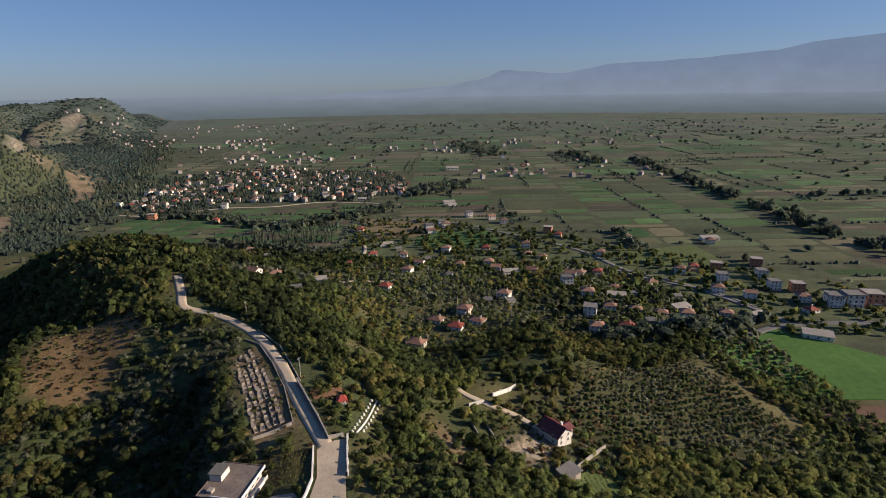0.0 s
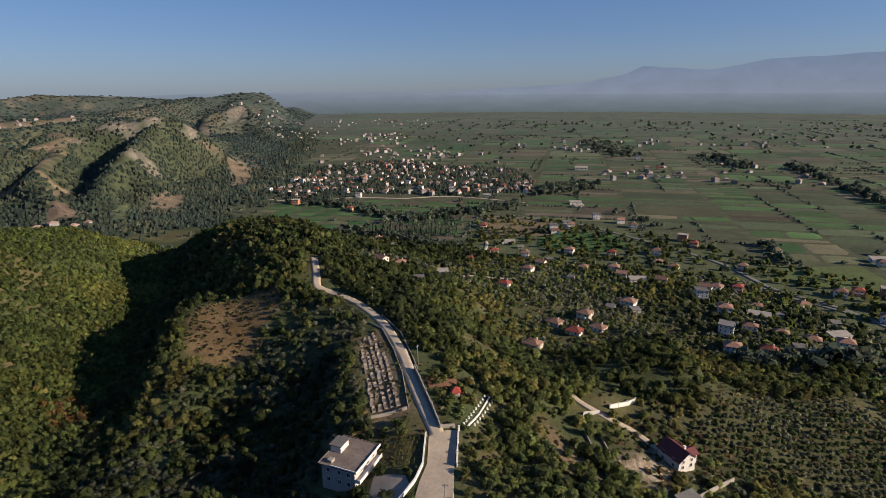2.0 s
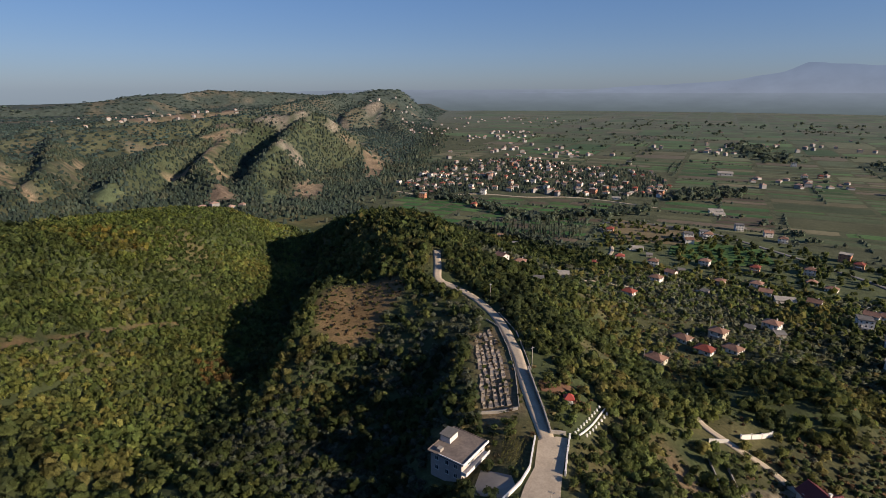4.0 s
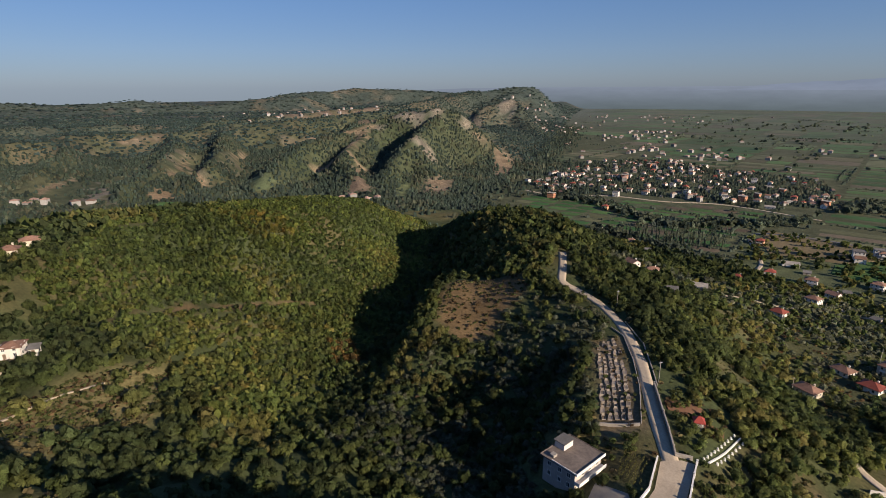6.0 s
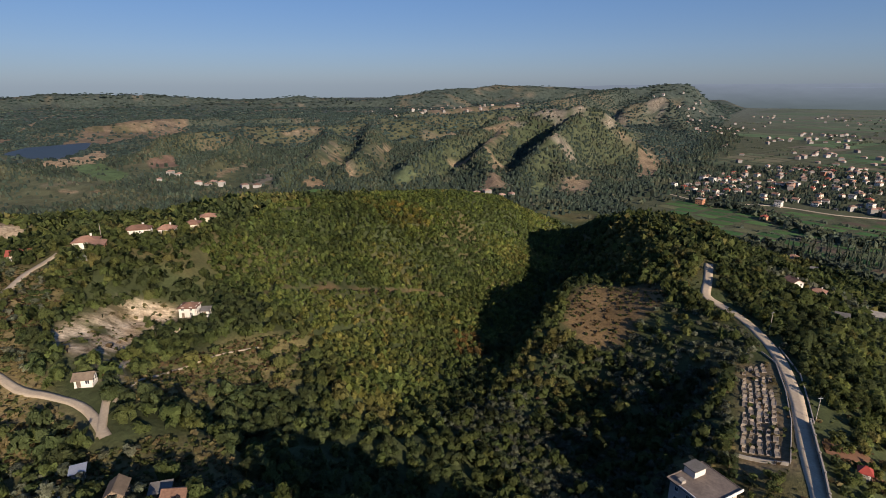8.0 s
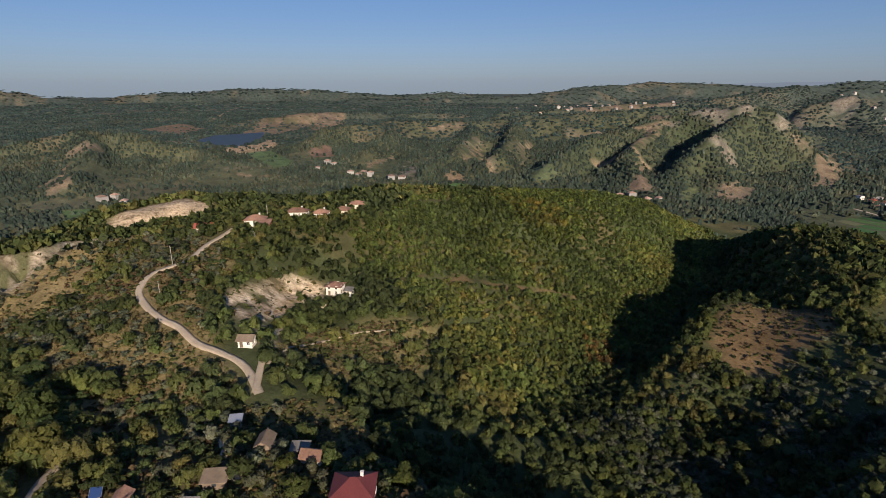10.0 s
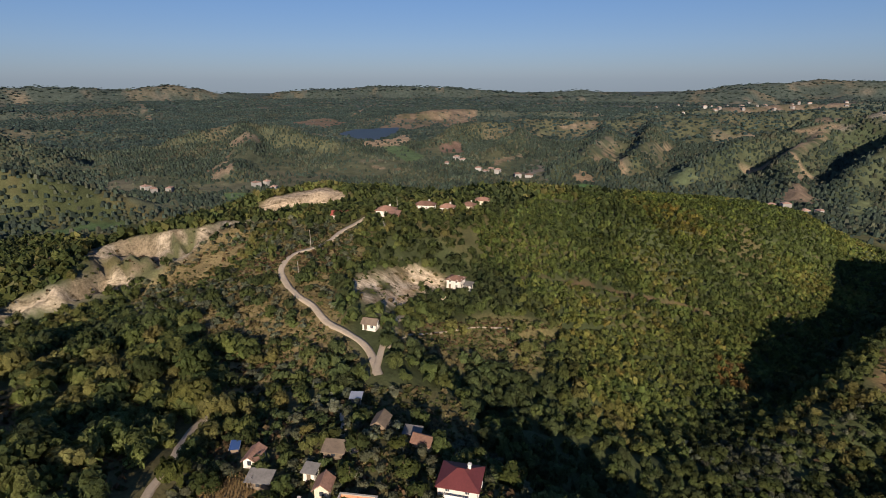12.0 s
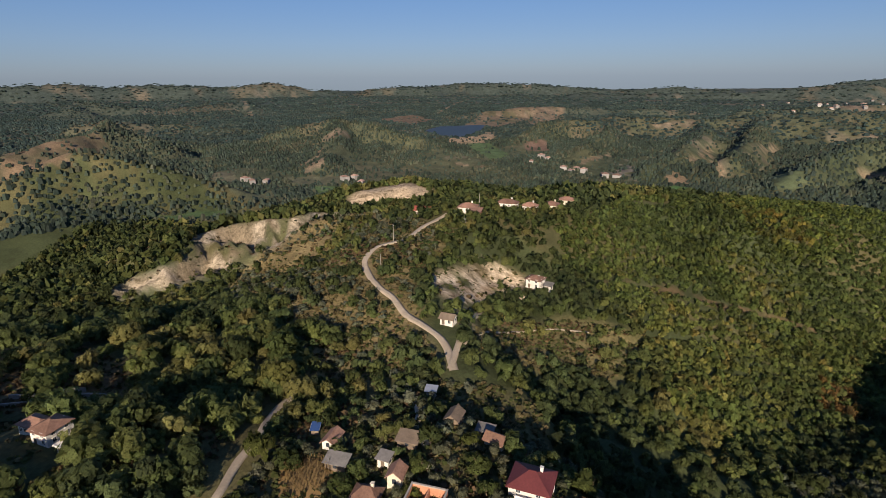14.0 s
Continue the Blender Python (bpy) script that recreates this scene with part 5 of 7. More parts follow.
def far_houses(name, spots, label, size=(7, 11)):
    """Small far houses, joined: walls in one part, roofs in another."""
    g = random.Random(len(spots))
    wall, top = bmesh.new(), bmesh.new()
    for x_, y_ in spots:
        w, d, h = g.uniform(*size), g.uniform(7, 10), g.choice((3.2, 3.2, 6.0, 6.5))
        z0 = ground_at(x_, y_) - 1
        m = pose(x_, y_, z0, 0, 0, g.uniform(-30, 60))
        n = len(wall.verts)
        vs = box(wall, -w / 2, w / 2, -d / 2, d / 2, 0, h + 1)
        bmesh.ops.transform(wall, matrix=m, verts=vs)
        a, b, run = w / 2 + 0.5, d / 2 + 0.5, max(0.4, w / 2 - d / 2)
        e = [top.verts.new(m @ Vector(p)) for p in ((-a, -b, h + 1), (a, -b, h + 1), (a, b, h + 1), (-a, b, h + 1), (-run, 0, h + 3), (run, 0, h + 3))]
        for f in ((0, 1, 5, 4), (2, 3, 4, 5), (1, 2, 5), (3, 0, 4), (3, 2, 1, 0)):
            top.faces.new([e[i] for i in f])
    ob = thing(name, label, "houses", kind="stuff")
    part("wall", wall, FAR_WALL, ob)
    part("roof", top, FAR_ROOF, ob)
    return ob


FAR_WALL = surface("far_plaster", (0.27, 0.26, 0.25), 0.85, 0.1, 0.5, 0.1, 0.0, island_random=0.3)
FAR_ROOF = surface("far_tiles", (0.25, 0.165, 0.13), 0.85, 0.15, 0.5, 0.1, 0.0, island_random=0.45)


def spots_about(rows, seed):
    g = random.Random(seed)
    return [(cx + g.gauss(0, sx), cy + g.gauss(0, sy)) for cx, cy, sx, sy, n in rows for _ in range(n)]


far_houses("far_village", spots_about([(-330, 1300, 60, 60, 22), (-480, 1350, 60, 120, 26), (-640, 1750, 60, 160, 30), (-60, 1500, 120, 40, 12), (190, 1650, 240, 40, 14),
                                       (300, 1050, 60, 80, 12), (120, 1000, 60, 60, 14), (420, 1700, 200, 60, 14), (700, 2300, 400, 200, 24), (-900, 2600, 200, 200, 30)], 3),
           "scattered pale houses of a far village on the plain")
close_spots = []
for _ in range(900):
    px_, py_ = village_rng.uniform(-490, -30), village_rng.uniform(680, 1190)
    if len(close_spots) < 60 and inside(np.array([px_]), np.array([py_]), VILLAGE_FAR)[0] and min(math.hypot(px_ - a, py_ - b) for a, b in taken + close_spots) > 10:
        close_spots.append((px_, py_))
far_houses("far_village", close_spots, "crowded small houses and sheds of the far village", (4, 8))
far_houses("far_hamlet", spots_about([(-1270, 1060, 50, 110, 26), (-1240, 800, 60, 90, 10), (-2130, 1450, 90, 120, 26), (-1290, 2150, 60, 130, 18), (-1160, 1950, 50, 130, 22), (-960, 1700, 50, 130, 24)], 4),
           "pale houses scattered over the far hills", (5, 8))
far_houses("valley_hamlet", [(-877, 114), (-919, 136), (-910, 146), (-820, 155), (-815, 166), (-828, 176), (-803, 182), (-768, 204), (-760, 219)],
           "small white houses in the valley behind the hill")
far_houses("valley_hamlet", [(-566, 432), (-552, 444), (-521, 460), (-516, 474), (-540, 452)], "white houses at the foot of the rocky hill")
far_houses("valley_farm", [(-745, -162), (-756, -150), (-738, -138), (-729, -296), (-716, -282), (-720, -264)], "white farm buildings in the valley meadow", (8, 12))
far_houses("crest_hamlet", [(-501, 252), (-497, 262), (-492, 271), (-489, 281), (-481, 294)], "row of white houses behind the wooded crest", (9, 12))

# ---------------------------------------------------------------- walls, fences and poles
def wall_run(name, line, height, thick, mat, label, category="wall", cap=0.0, lift=0.0, pier=0.0):
    """A wall along a line in plan, following the ground, one panel mesh per run with an optional cap and piers as parts."""
    pts = []
    for p, q in zip(line, line[1:]):
        n = max(1, int(math.hypot(q[0] - p[0], q[1] - p[1]) / 2.5))
        pts += [(p[0] + (q[0] - p[0]) * i / n, p[1] + (q[1] - p[1]) * i / n) for i in range(n)]
    pts.append(line[-1])
    ob = thing(name, label, category)

    def strip(half, z0, z1):
        bm, rows = bmesh.new(), []
        for k, (x_, y_) in enumerate(pts):
            a, b = pts[max(k - 1, 0)], pts[min(k + 1, len(pts) - 1)]
            ln = math.hypot(b[0] - a[0], b[1] - a[1]) or 1
            nx, ny = -(b[1] - a[1]) / ln * half, (b[0] - a[0]) / ln * half
            g = float(sheet_z(x_, y_)) + lift
            rows.append([bm.verts.new(p) for p in ((x_ + nx, y_ + ny, g + z0), (x_ - nx, y_ - ny, g + z0), (x_ - nx, y_ - ny, g + z1), (x_ + nx, y_ + ny, g + z1))])
        for r, s in zip(rows, rows[1:]):
            for i in range(4):
                bm.faces.new((r[i], r[(i + 1) % 4], s[(i + 1) % 4], s[i]))
        bm.faces.new(rows[0][::-1])
        bm.faces.new(rows[-1])
        return bm

    part("panel", strip(thick / 2, -0.8, height), mat, ob)
    if cap:
        part("coping", strip(thick / 2 + 0.07, height + 0.003, height + cap), mat, ob)
    if pier:
        me = box_mesh("pier", mat, (-thick * 0.8, thick * 0.8, -thick * 0.8, thick * 0.8, -0.5, height + 0.35), (-thick, thick, -thick, thick, height + 0.35, height + 0.45))
        gone = 0.0
        last = None
        for x_, y_ in pts:
            if last is None or math.hypot(x_ - last[0], y_ - last[1]) >= pier:
                part_of("pier", me, ob, m=pose(x_, y_, float(sheet_z(x_, y_)) + lift))
                last = (x_, y_)
    return ob


def post_fence(line, label, gap=2.6, height=1.1):
    ob = thing("fence", label, "fence")
    me = box_mesh("post", WOOD, (-0.07, 0.07, -0.07, 0.07, -0.4, height))
    pts = []
    for p, q in zip(line, line[1:]):
        n = max(1, int(math.hypot(q[0] - p[0], q[1] - p[1]) / gap))
        pts += [(p[0] + (q[0] - p[0]) * i / n, p[1] + (q[1] - p[1]) * i / n) for i in range(n)]
    for x_, y_ in pts:
        part_of("post", me, ob, m=pose(x_, y_, float(sheet_z(x_, y_)), random.uniform(-4, 4), random.uniform(-4, 4)))
    for level in (0.45, 0.95):
        bm = bmesh.new()
        for (ax, ay), (bx, by) in zip(pts, pts[1:]):
            za, zb = float(sheet_z(ax, ay)) + level, float(sheet_z(bx, by)) + level
            vs = [bm.verts.new(p) for p in ((ax, ay, za - 0.04), (bx, by, zb - 0.04), (bx, by, zb + 0.04), (ax, ay, za + 0.04))]
            ws = [bm.verts.new((v.co.x + 0.05, v.co.y + 0.05, v.co.z)) for v in vs]
            bm.faces.new(vs)
            bm.faces.new(ws[::-1])
            for i in range(4):
                bm.faces.new((vs[i], ws[i], ws[(i + 1) % 4], vs[(i + 1) % 4]))
        part("rail", bm, WOOD, ob)
    return ob


def utility_pole(x_, y_, height=8.5, yaw=0.0):
    ob = thing("utility_pole", "weathered grey utility pole with a cross arm", "pole", "utility poles")
    bm = bmesh.new()
    bmesh.ops.create_cone(bm, cap_ends=True, segments=8, radius1=0.17, radius2=0.11, depth=height + 1)
    bmesh.ops.translate(bm, verts=bm.verts, vec=(0, 0, (height - 1) / 2))
    part("pole", bm, CONCRETE, ob)
    part_of("cross_arm", box_mesh("cross_arm", METAL, (-0.8, 0.8, -0.06, 0.06, height - 0.7, height - 0.55)), ob)
    for u in (-0.65, 0.0, 0.65):
        part_of("insulator", box_mesh("insulator", GLASS, (-0.06, 0.06, -0.06, 0.06, height - 0.55, height - 0.32)), ob, m=pose(u, 0, 0))
    return stand(ob, x_, y_, yaw, keep=False)


# the roadside walls by the cemetery
wall_run("roadside_wall", [(-39.6, 137.5), (-38.4, 131), (-37.2, 125), (-37.6, 118.1), (-39.4, 111), (-41, 104)], 1.1, 0.3, WHITE, "low white rendered roadside wall", cap=0.12)
wall_run("roadside_wall", [(-30.4, 142.7), (-29.0, 134.1), (-27.6, 126.6)], 1.3, 0.3, WHITE, "white rendered wall with piers on the road's outer edge", cap=0.12, pier=3.5)
wall_run("boundary_wall", [(-36.1, 141.6), (-31.8, 143.6)], 1.2, 0.3, CONCRETE, "grey wall with coping across the garden's end", cap=0.12)
wall_run("boundary_wall", [(-53.2, 172.3), (-46.6, 160.6), (-41.2, 151.2), (-36.1, 141.6)], 1.5, 0.3, CONCRETE, "tall grey concrete wall along the memorial garden", cap=0.12, pier=6.0)
wall_run("cemetery_wall", [(-61.0, 143.5), (-54.2, 146.4), (-49.0, 148.8)], 1.0, 0.3, CONCRETE, "low pale wall along the cemetery's lower edge", cap=0.1)
wall_run("cemetery_wall", [(-84.5, 208.5), (-77, 203.5), (-66, 186), (-57, 169), (-49.0, 150.0)], 0.6, 0.25, CONCRETE, "low worn kerb wall between road and cemetery")
wall_run("roadside_kerb", [(-82.0, 217.5), (-68.0, 202), (-57.5, 183), (-52.5, 173.5)], 0.55, 0.3, CONCRETE, "dark concrete kerb on the road's slope side", "kerb")
post_fence([(-122, 237.5), (-113, 234.8), (-103, 227), (-92, 218), (-84.5, 209)], "short wooden post fence along the road bend")
post_fence([(-184, 224), (-175, 233), (-160, 238), (-147, 242)], "weathered wooden fence along the brown field")
wall_run("garden_wall", [(8.8, 183.8), (15.0, 187.5)], 1.4, 0.25, PLASTER, "white garden wall beside the drive", cap=0.1)
wall_run("garden_wall", [(18.9, 192.9), (29.5, 203.6)], 1.8, 0.25, PLASTER, "long white garden wall beside the drive", cap=0.1, pier=5.0)
wall_run("garden_wall", [(44.5, 156.5), (52, 164.5), (59, 172)], 1.8, 0.25, CONCRETE, "pale retaining wall under the house garden", cap=0.1)
wall_run("terrace_wall", [(14, 176), (17, 166), (21, 154), (24, 147)], 0.9, 0.4, CONCRETE, "dark dry-stone terrace wall on the slope")
wall_run("terrace_wall", [(9, 174), (12, 163), (16, 152), (19, 144)], 0.9, 0.4, CONCRETE, "dark dry-stone terrace wall on the slope")
wall_run("terrace_wall", [(-119, -117), (-120, -114), (-121, -110)], 1.3, 0.4, CONCRETE, "pale stone terrace wall behind the farmhouse")
wall_run("terrace_wall", [(-123, -101.5), (-124.5, -97), (-124, -92)], 1.3, 0.4, CONCRETE, "pale stone terrace wall behind the farmhouse")
wall_run("terrace_wall", [(-124, -107), (-126, -102)], 1.2, 0.4, CONCRETE, "short pale stone terrace wall on the grassy bank")
wall_run("terrace_wall", [(-115, -119), (-117, -113), (-118, -107)], 1.0, 0.4, CONCRETE, "low pale stone terrace wall behind the farmhouse")
for px_, py_, a in ((-286, 9, 0), (-240, -32, 20), (-205, -33, 0), (-53, 176, 60), (-92, 232, 60), (-27, 109, 0), (-20, 250, 0), (40, 300, 30), (100, 350, 0),
                    (160, 380, 10), (8, 322, 0), (-60, 385, 20)):
    utility_pole(px_, py_, yaw=a)

NB_ROOF = surface("stained_roof_slab", (0.15, 0.122, 0.105), 0.9, 0.25, 0.9, 0.25, 0.02)
NB_WALL = surface("pinkish_render", (0.46, 0.40, 0.36), 0.9, 0.12, 2.0, 0.3, 0.01)
LAND_PLAIN = surface("grave_earth", (0.15, 0.11, 0.07), 0.95, 0.2)

# ---------------------------------------------------------------- the flat-roofed building above the road
nb = thing("flat_roofed_building", "two-storey pale building with a flat concrete roof and stair box", "building")
part("wall", (lambda bm: (box(bm, -5.4, 5.4, -6.2, 6.2, -2.0, 6.3), bm)[1])(bmesh.new()), NB_WALL, nb)
part_of("roof", box_mesh("roof", NB_ROOF, (-6.1, 6.3, -6.9, 6.8, 6.3, 6.6), (-6.1, -5.9, -6.9, 6.8, 6.6, 6.8), (-5.9, 6.3, 6.6, 6.8, 6.6, 6.8)), nb, "stained bare concrete slab")
part_of("parapet", box_mesh("parapet", WHITE, (6.3, 6.5, -6.9, 6.8, 6.2, 7.0), (-2.0, 6.3, -6.9, -6.7, 6.6, 7.0)), nb, "white painted parapet")
stair = part_of("stair_box", box_mesh("stair_box", PLASTER, (-5.6, -2.2, -1.0, 3.2, 6.6, 8.7)), nb)
part_of("lid", box_mesh("lid", GREY_ROOF, (-5.9, -1.9, -1.3, 3.5, 8.7, 8.9)), stair, "bluish grey flat lid")
part_of("water_tank", box_mesh("water_tank", CONCRETE, (-3.6, -2.2, -5.8, -4.2, 6.6, 7.5)), nb)
for z_ in (0.0, 3.15):
    part_of("balcony", box_mesh("balcony", WHITE, (5.4, 7.2, -6.4, 6.4, z_ - 0.2, z_), (7.05, 7.2, -6.4, 6.4, z_, z_ + 0.95), (5.4, 7.05, -6.4, -6.25, z_, z_ + 0.95)), nb, "white balcony along the sunny side")
for z_ in (1.0, 4.1):
    for u in (-3.2, 0.4, 3.4):
        w_ = part_of("window", WINDOW_MESH, nb, m=pose(u, -6.2, z_))
        part_of("frame", FRAME_MESH, w_)
        w_ = part_of("window", WINDOW_MESH, nb, m=pose(5.4, u + 0.6, z_, 0, 0, 90))
        part_of("frame", FRAME_MESH, w_)
stand(nb, -58.6, 123.0, -9.0, sink=0.0, reach=10)
plot("yard", [(-50.5, 121.0), (-41.0, 120.5), (-38.6, 117.0), (-39.5, 110.5), (-49, 111)], (0.24, 0.215, 0.185), "bare concrete yard beside the flat-roofed building", 0.25, "yard")
FREE.append((-44, 116, 6.0))

gate_yard = plot("turning_place", [(-38.6, 137), (-34, 141.2), (-30.8, 142.4), (-29.4, 134), (-28.2, 126), (-25.5, 112), (-35.5, 108), (-36.4, 118), (-36.2, 126)], (0.3, 0.25, 0.19),
                 "wide gravel turning place by the cemetery gate", 0.22, "road")
gate_yard.data.materials.clear()
gate_yard.data.materials.append(GRAVEL)
gate_yard["kind"] = "structure"

# ---------------------------------------------------------------- cemetery
def grave_model(label, w, d, high, slab_mat, stone):
    ob = thing("grave", label, "grave", "graves of the cemetery")
    part_of("kerb", box_mesh("kerb", MARBLE, (-w, -w + 0.13, -d, d, -0.4, high), (w - 0.13, w, -d, d, -0.4, high), (-w + 0.13, w - 0.13, -d, -d + 0.13, -0.4, high), (-w + 0.13, w - 0.13, d - 0.13, d, -0.4, high)), ob)
    part_of("slab", box_mesh("slab", slab_mat, (-w + 0.13, w - 0.13, -d + 0.13, d - 0.13, -0.4, high - 0.12)), ob)
    part_of("headstone", box_mesh("headstone", MARBLE, (-w * 0.7, w * 0.7, d, d + 0.12, -0.4, stone), (-w * 0.5, w * 0.5, d, d + 0.12, stone, stone + 0.15)), ob)
    return ob


grave = grave_model("weathered pale stone grave with kerb, slab and headstone", 0.7, 1.3, 0.4, SLAB, 1.0)
plain_grave = grave_model("low earth grave with a plain stone border", 0.6, 1.15, 0.25, LAND_PLAIN, 0.8)
tomb = grave_model("pale grave with a light stone slab", 0.75, 1.4, 0.5, MARBLE, 1.2)
grave_rng, used = random.Random(21), set()
along, across = Vector((-26.5, 52.0)).normalized(), Vector((52.0, 26.5)).normalized()
for r in range(17):
    for c in range(7):
        p = Vector((-55.5, 147.5)) + along * (3.0 + r * 3.25 + grave_rng.uniform(-0.4, 0.4)) + across * ((c - 3) * 2.05 + grave_rng.uniform(-0.25, 0.25))
        ring_ok = inside(np.array([p.x]), np.array([p.y]), [(-84, 193), (-78.5, 201), (-50.5, 149.5), (-60, 145.5)])[0]
        if not ring_ok or grave_rng.random() < 0.14 + 0.3 * (r > 11):
            continue
        model = grave_rng.choice((grave, grave, grave, plain_grave, plain_grave, tomb))
        ob = copy_thing(model, pose(0, 0, 0)) if model in used else model
        used.add(model)
        ob.matrix_basis = pose(p.x, p.y, float(sheet_z(p.x, p.y)), 0, 0, 27 + grave_rng.uniform(-7, 7))

# ---------------------------------------------------------------- memorial garden
plot("terrace", [(-47.5, 166), (-40, 173.5), (-36, 172), (-40, 164), (-45, 162)], (0.16, 0.088, 0.055), "red earth terrace in the memorial garden", 0.3, "terrace")
plot("terrace", [(-35, 166), (-29, 168), (-28, 163), (-33, 160)], (0.16, 0.088, 0.055), "red earth terrace in the memorial garden", 0.3, "terrace")
shrine = thing("shrine", "small white shrine with a bright red pitched roof", "shrine")
for sx in (-1.1, 1.1):
    for sy in (-1.1, 1.1):
        part_of("post", box_mesh("post", WHITE, (sx - 0.14, sx + 0.14, sy - 0.14, sy + 0.14, -0.8, 2.4)), shrine)
part_of("base", box_mesh("base", CONCRETE, (-1.6, 1.6, -1.6, 1.6, -0.8, 0.25)), shrine)
part_of("roof", roof_mesh(2.6, 2.6, "hip", surface("bright_red_roof", (0.27, 0.05, 0.038), 0.6, 0.1), 1.5, 0.5), shrine, m=pose(0, 0, 2.4))
stand(shrine, -35.4, 161.5, 20, reach=3.0)
urn_bm = bmesh.new()
for z_, r_ in ((0.0, 0.55), (0.35, 0.5), (0.75, 0.62), (1.15, 0.42), (1.3, 0.5)):
    ring_ = [urn_bm.verts.new((r_ * math.cos(a * math.pi / 5), r_ * math.sin(a * math.pi / 5), z_)) for a in range(10)]
urn_bm.verts.ensure_lookup_table()
for k in range(4):
    for i in range(10):
        urn_bm.faces.new((urn_bm.verts[k * 10 + i], urn_bm.verts[k * 10 + (i + 1) % 10], urn_bm.verts[k * 10 + 10 + (i + 1) % 10], urn_bm.verts[k * 10 + 10 + i]))
urn_bm.faces.new([urn_bm.verts[40 + i] for i in range(10)])
urn_me = bpy.data.meshes.new("urn")
urn_bm.to_mesh(urn_me)
urn_bm.free()
urn_me.materials.append(WHITE)
for (ax, ay), (bx, by), n, dz in (((-29.8, 145.6), (-26.4, 171.0), 10, 0.0), ((-26.8, 148.5), (-23.4, 169.5), 8, 0.0)):
    for i in range(n):
        s = (i + 0.5) / n
        ob = thing("planter", "white stepped planter block on the memorial slope", "planter", "white planters")
        part_of("plinth", box_mesh("plinth", WHITE, (-0.5, 0.5, -0.45, 0.45, -1.6, 0.35)), ob)
        part_of("bowl", urn_me, ob, m=pose(0, 0, 0.35) @ Matrix.Diagonal((0.7, 0.7, 0.6, 1)))
        stand(ob, ax + (bx - ax) * s, ay + (by - ay) * s, 8 * i, reach=1.6)
        ob.matrix_basis = ob.matrix_basis @ Matrix.Scale(0.75, 4)
wall_run("memorial_steps", [(-28.4, 146.5), (-26.4, 158), (-24.8, 170.5)], 0.4, 0.4, WHITE, "white rendered step wall between the planters", lift=0.1)

# ---------------------------------------------------------------- single houses of the hills
stand(house("white house with a steep maroon gable roof", 9.6, 7.4, 2, PLASTER, "gable", MAROON, 2.7, 2, True, frames=True, storey=2.1), 40.5, 174.5, -53.4, reach=8)
wing = house("low maroon-roofed wing of the white house", 4.0, 3.8, 1, PLASTER, "gable", MAROON, 1.3, 1, False, category="annex", storey=3.4, name="annex", door=False)
stand(wing, 45.2, 178.0, 36.6, reach=5)
stand(house("grey shed with a flat sheet roof under the garden wall", 6.5, 4.5, 1, CONCRETE, "lean", GREY_ROOF, 0.8, 1, False, category="shed", storey=2.3, name="shed"), 40.5, 151.0, 38, reach=5)
stand(house("cream cottage with a brown tiled hip roof", 10.5, 8.0, 1, CREAM, "hip", TILE, 2.2, 2, True, frames=True, storey=3.2), -15, 257, -25, reach=8, size=0.84)
stand(house("white two-storey house with a brown hip roof", 6.6, 6.0, 2, PLASTER, "hip", TILE, 1.4, 2, False, frames=True, storey=2.1), -228.5, 32.5, 57, reach=9)
stand(house("small lean-to beside the white house", 3.0, 2.6, 1, PLASTER, "lean", GREY_ROOF, 0.8, 1, False, category="annex", storey=2.4, name="annex"), -223.5, 37.5, 57, reach=4)
stand(house("tiny white roadside hut with a dark gable roof", 4.4, 3.6, 1, PLASTER, "gable", WOOD, 1.0, 2, False, category="hut", storey=2.5, name="hut", frames=True), -166.0, -5.2, 68, reach=4.5)
stand(house("stone-coloured hill house with an old tile roof", 9.5, 7.0, 1, PLASTER, "hip", TILE, 1.9, 3, True, storey=3.0, frames=True), -283.0, 3.0, 75, reach=8)
stand(house("bare block extension of the hill house", 6.0, 6.0, 1, BRICK, "lean", TILE, 1.0, 1, False, storey=3.0, name="annex", category="annex"), -273.5, 6.5, 75, reach=5)
stand(house("long low hill house with a faded tile roof", 11, 6.0, 1, PLASTER, "hip", TILE, 1.8, 4, True, frames=True), -301.0, 25.5, 72, reach=8)
stand(house("white hill house with a tile roof", 8.0, 6.0, 1, PLASTER, "hip", TILE, 1.8, 3, True, frames=True), -300.0, 38.0, 65, reach=7)
stand(house("pink cottage with a faded tile roof on the crest", 8.0, 7.0, 1, CREAM, "hip", TILE, 1.8, 2, True), -313.0, 52.5, 70, reach=6)
stand(house("low tile-roofed cottage on the crest", 9.0, 6.5, 1, CREAM, "hip", TILE, 1.6, 2, False), -327.0, 64.0, 70, reach=6)
stand(house("white cottage with a bright red sheet roof", 8.5, 6.0, 1, PLASTER, "gable", RED_TILE, 1.5, 2, False), -290.0, -21.5, 80, reach=6)
plot("terrace", [(-263, -6), (-262, 4), (-269, 6), (-273, -2)], (0.36, 0.34, 0.31), "pale concrete terrace before the hill house", 0.4, "terrace")

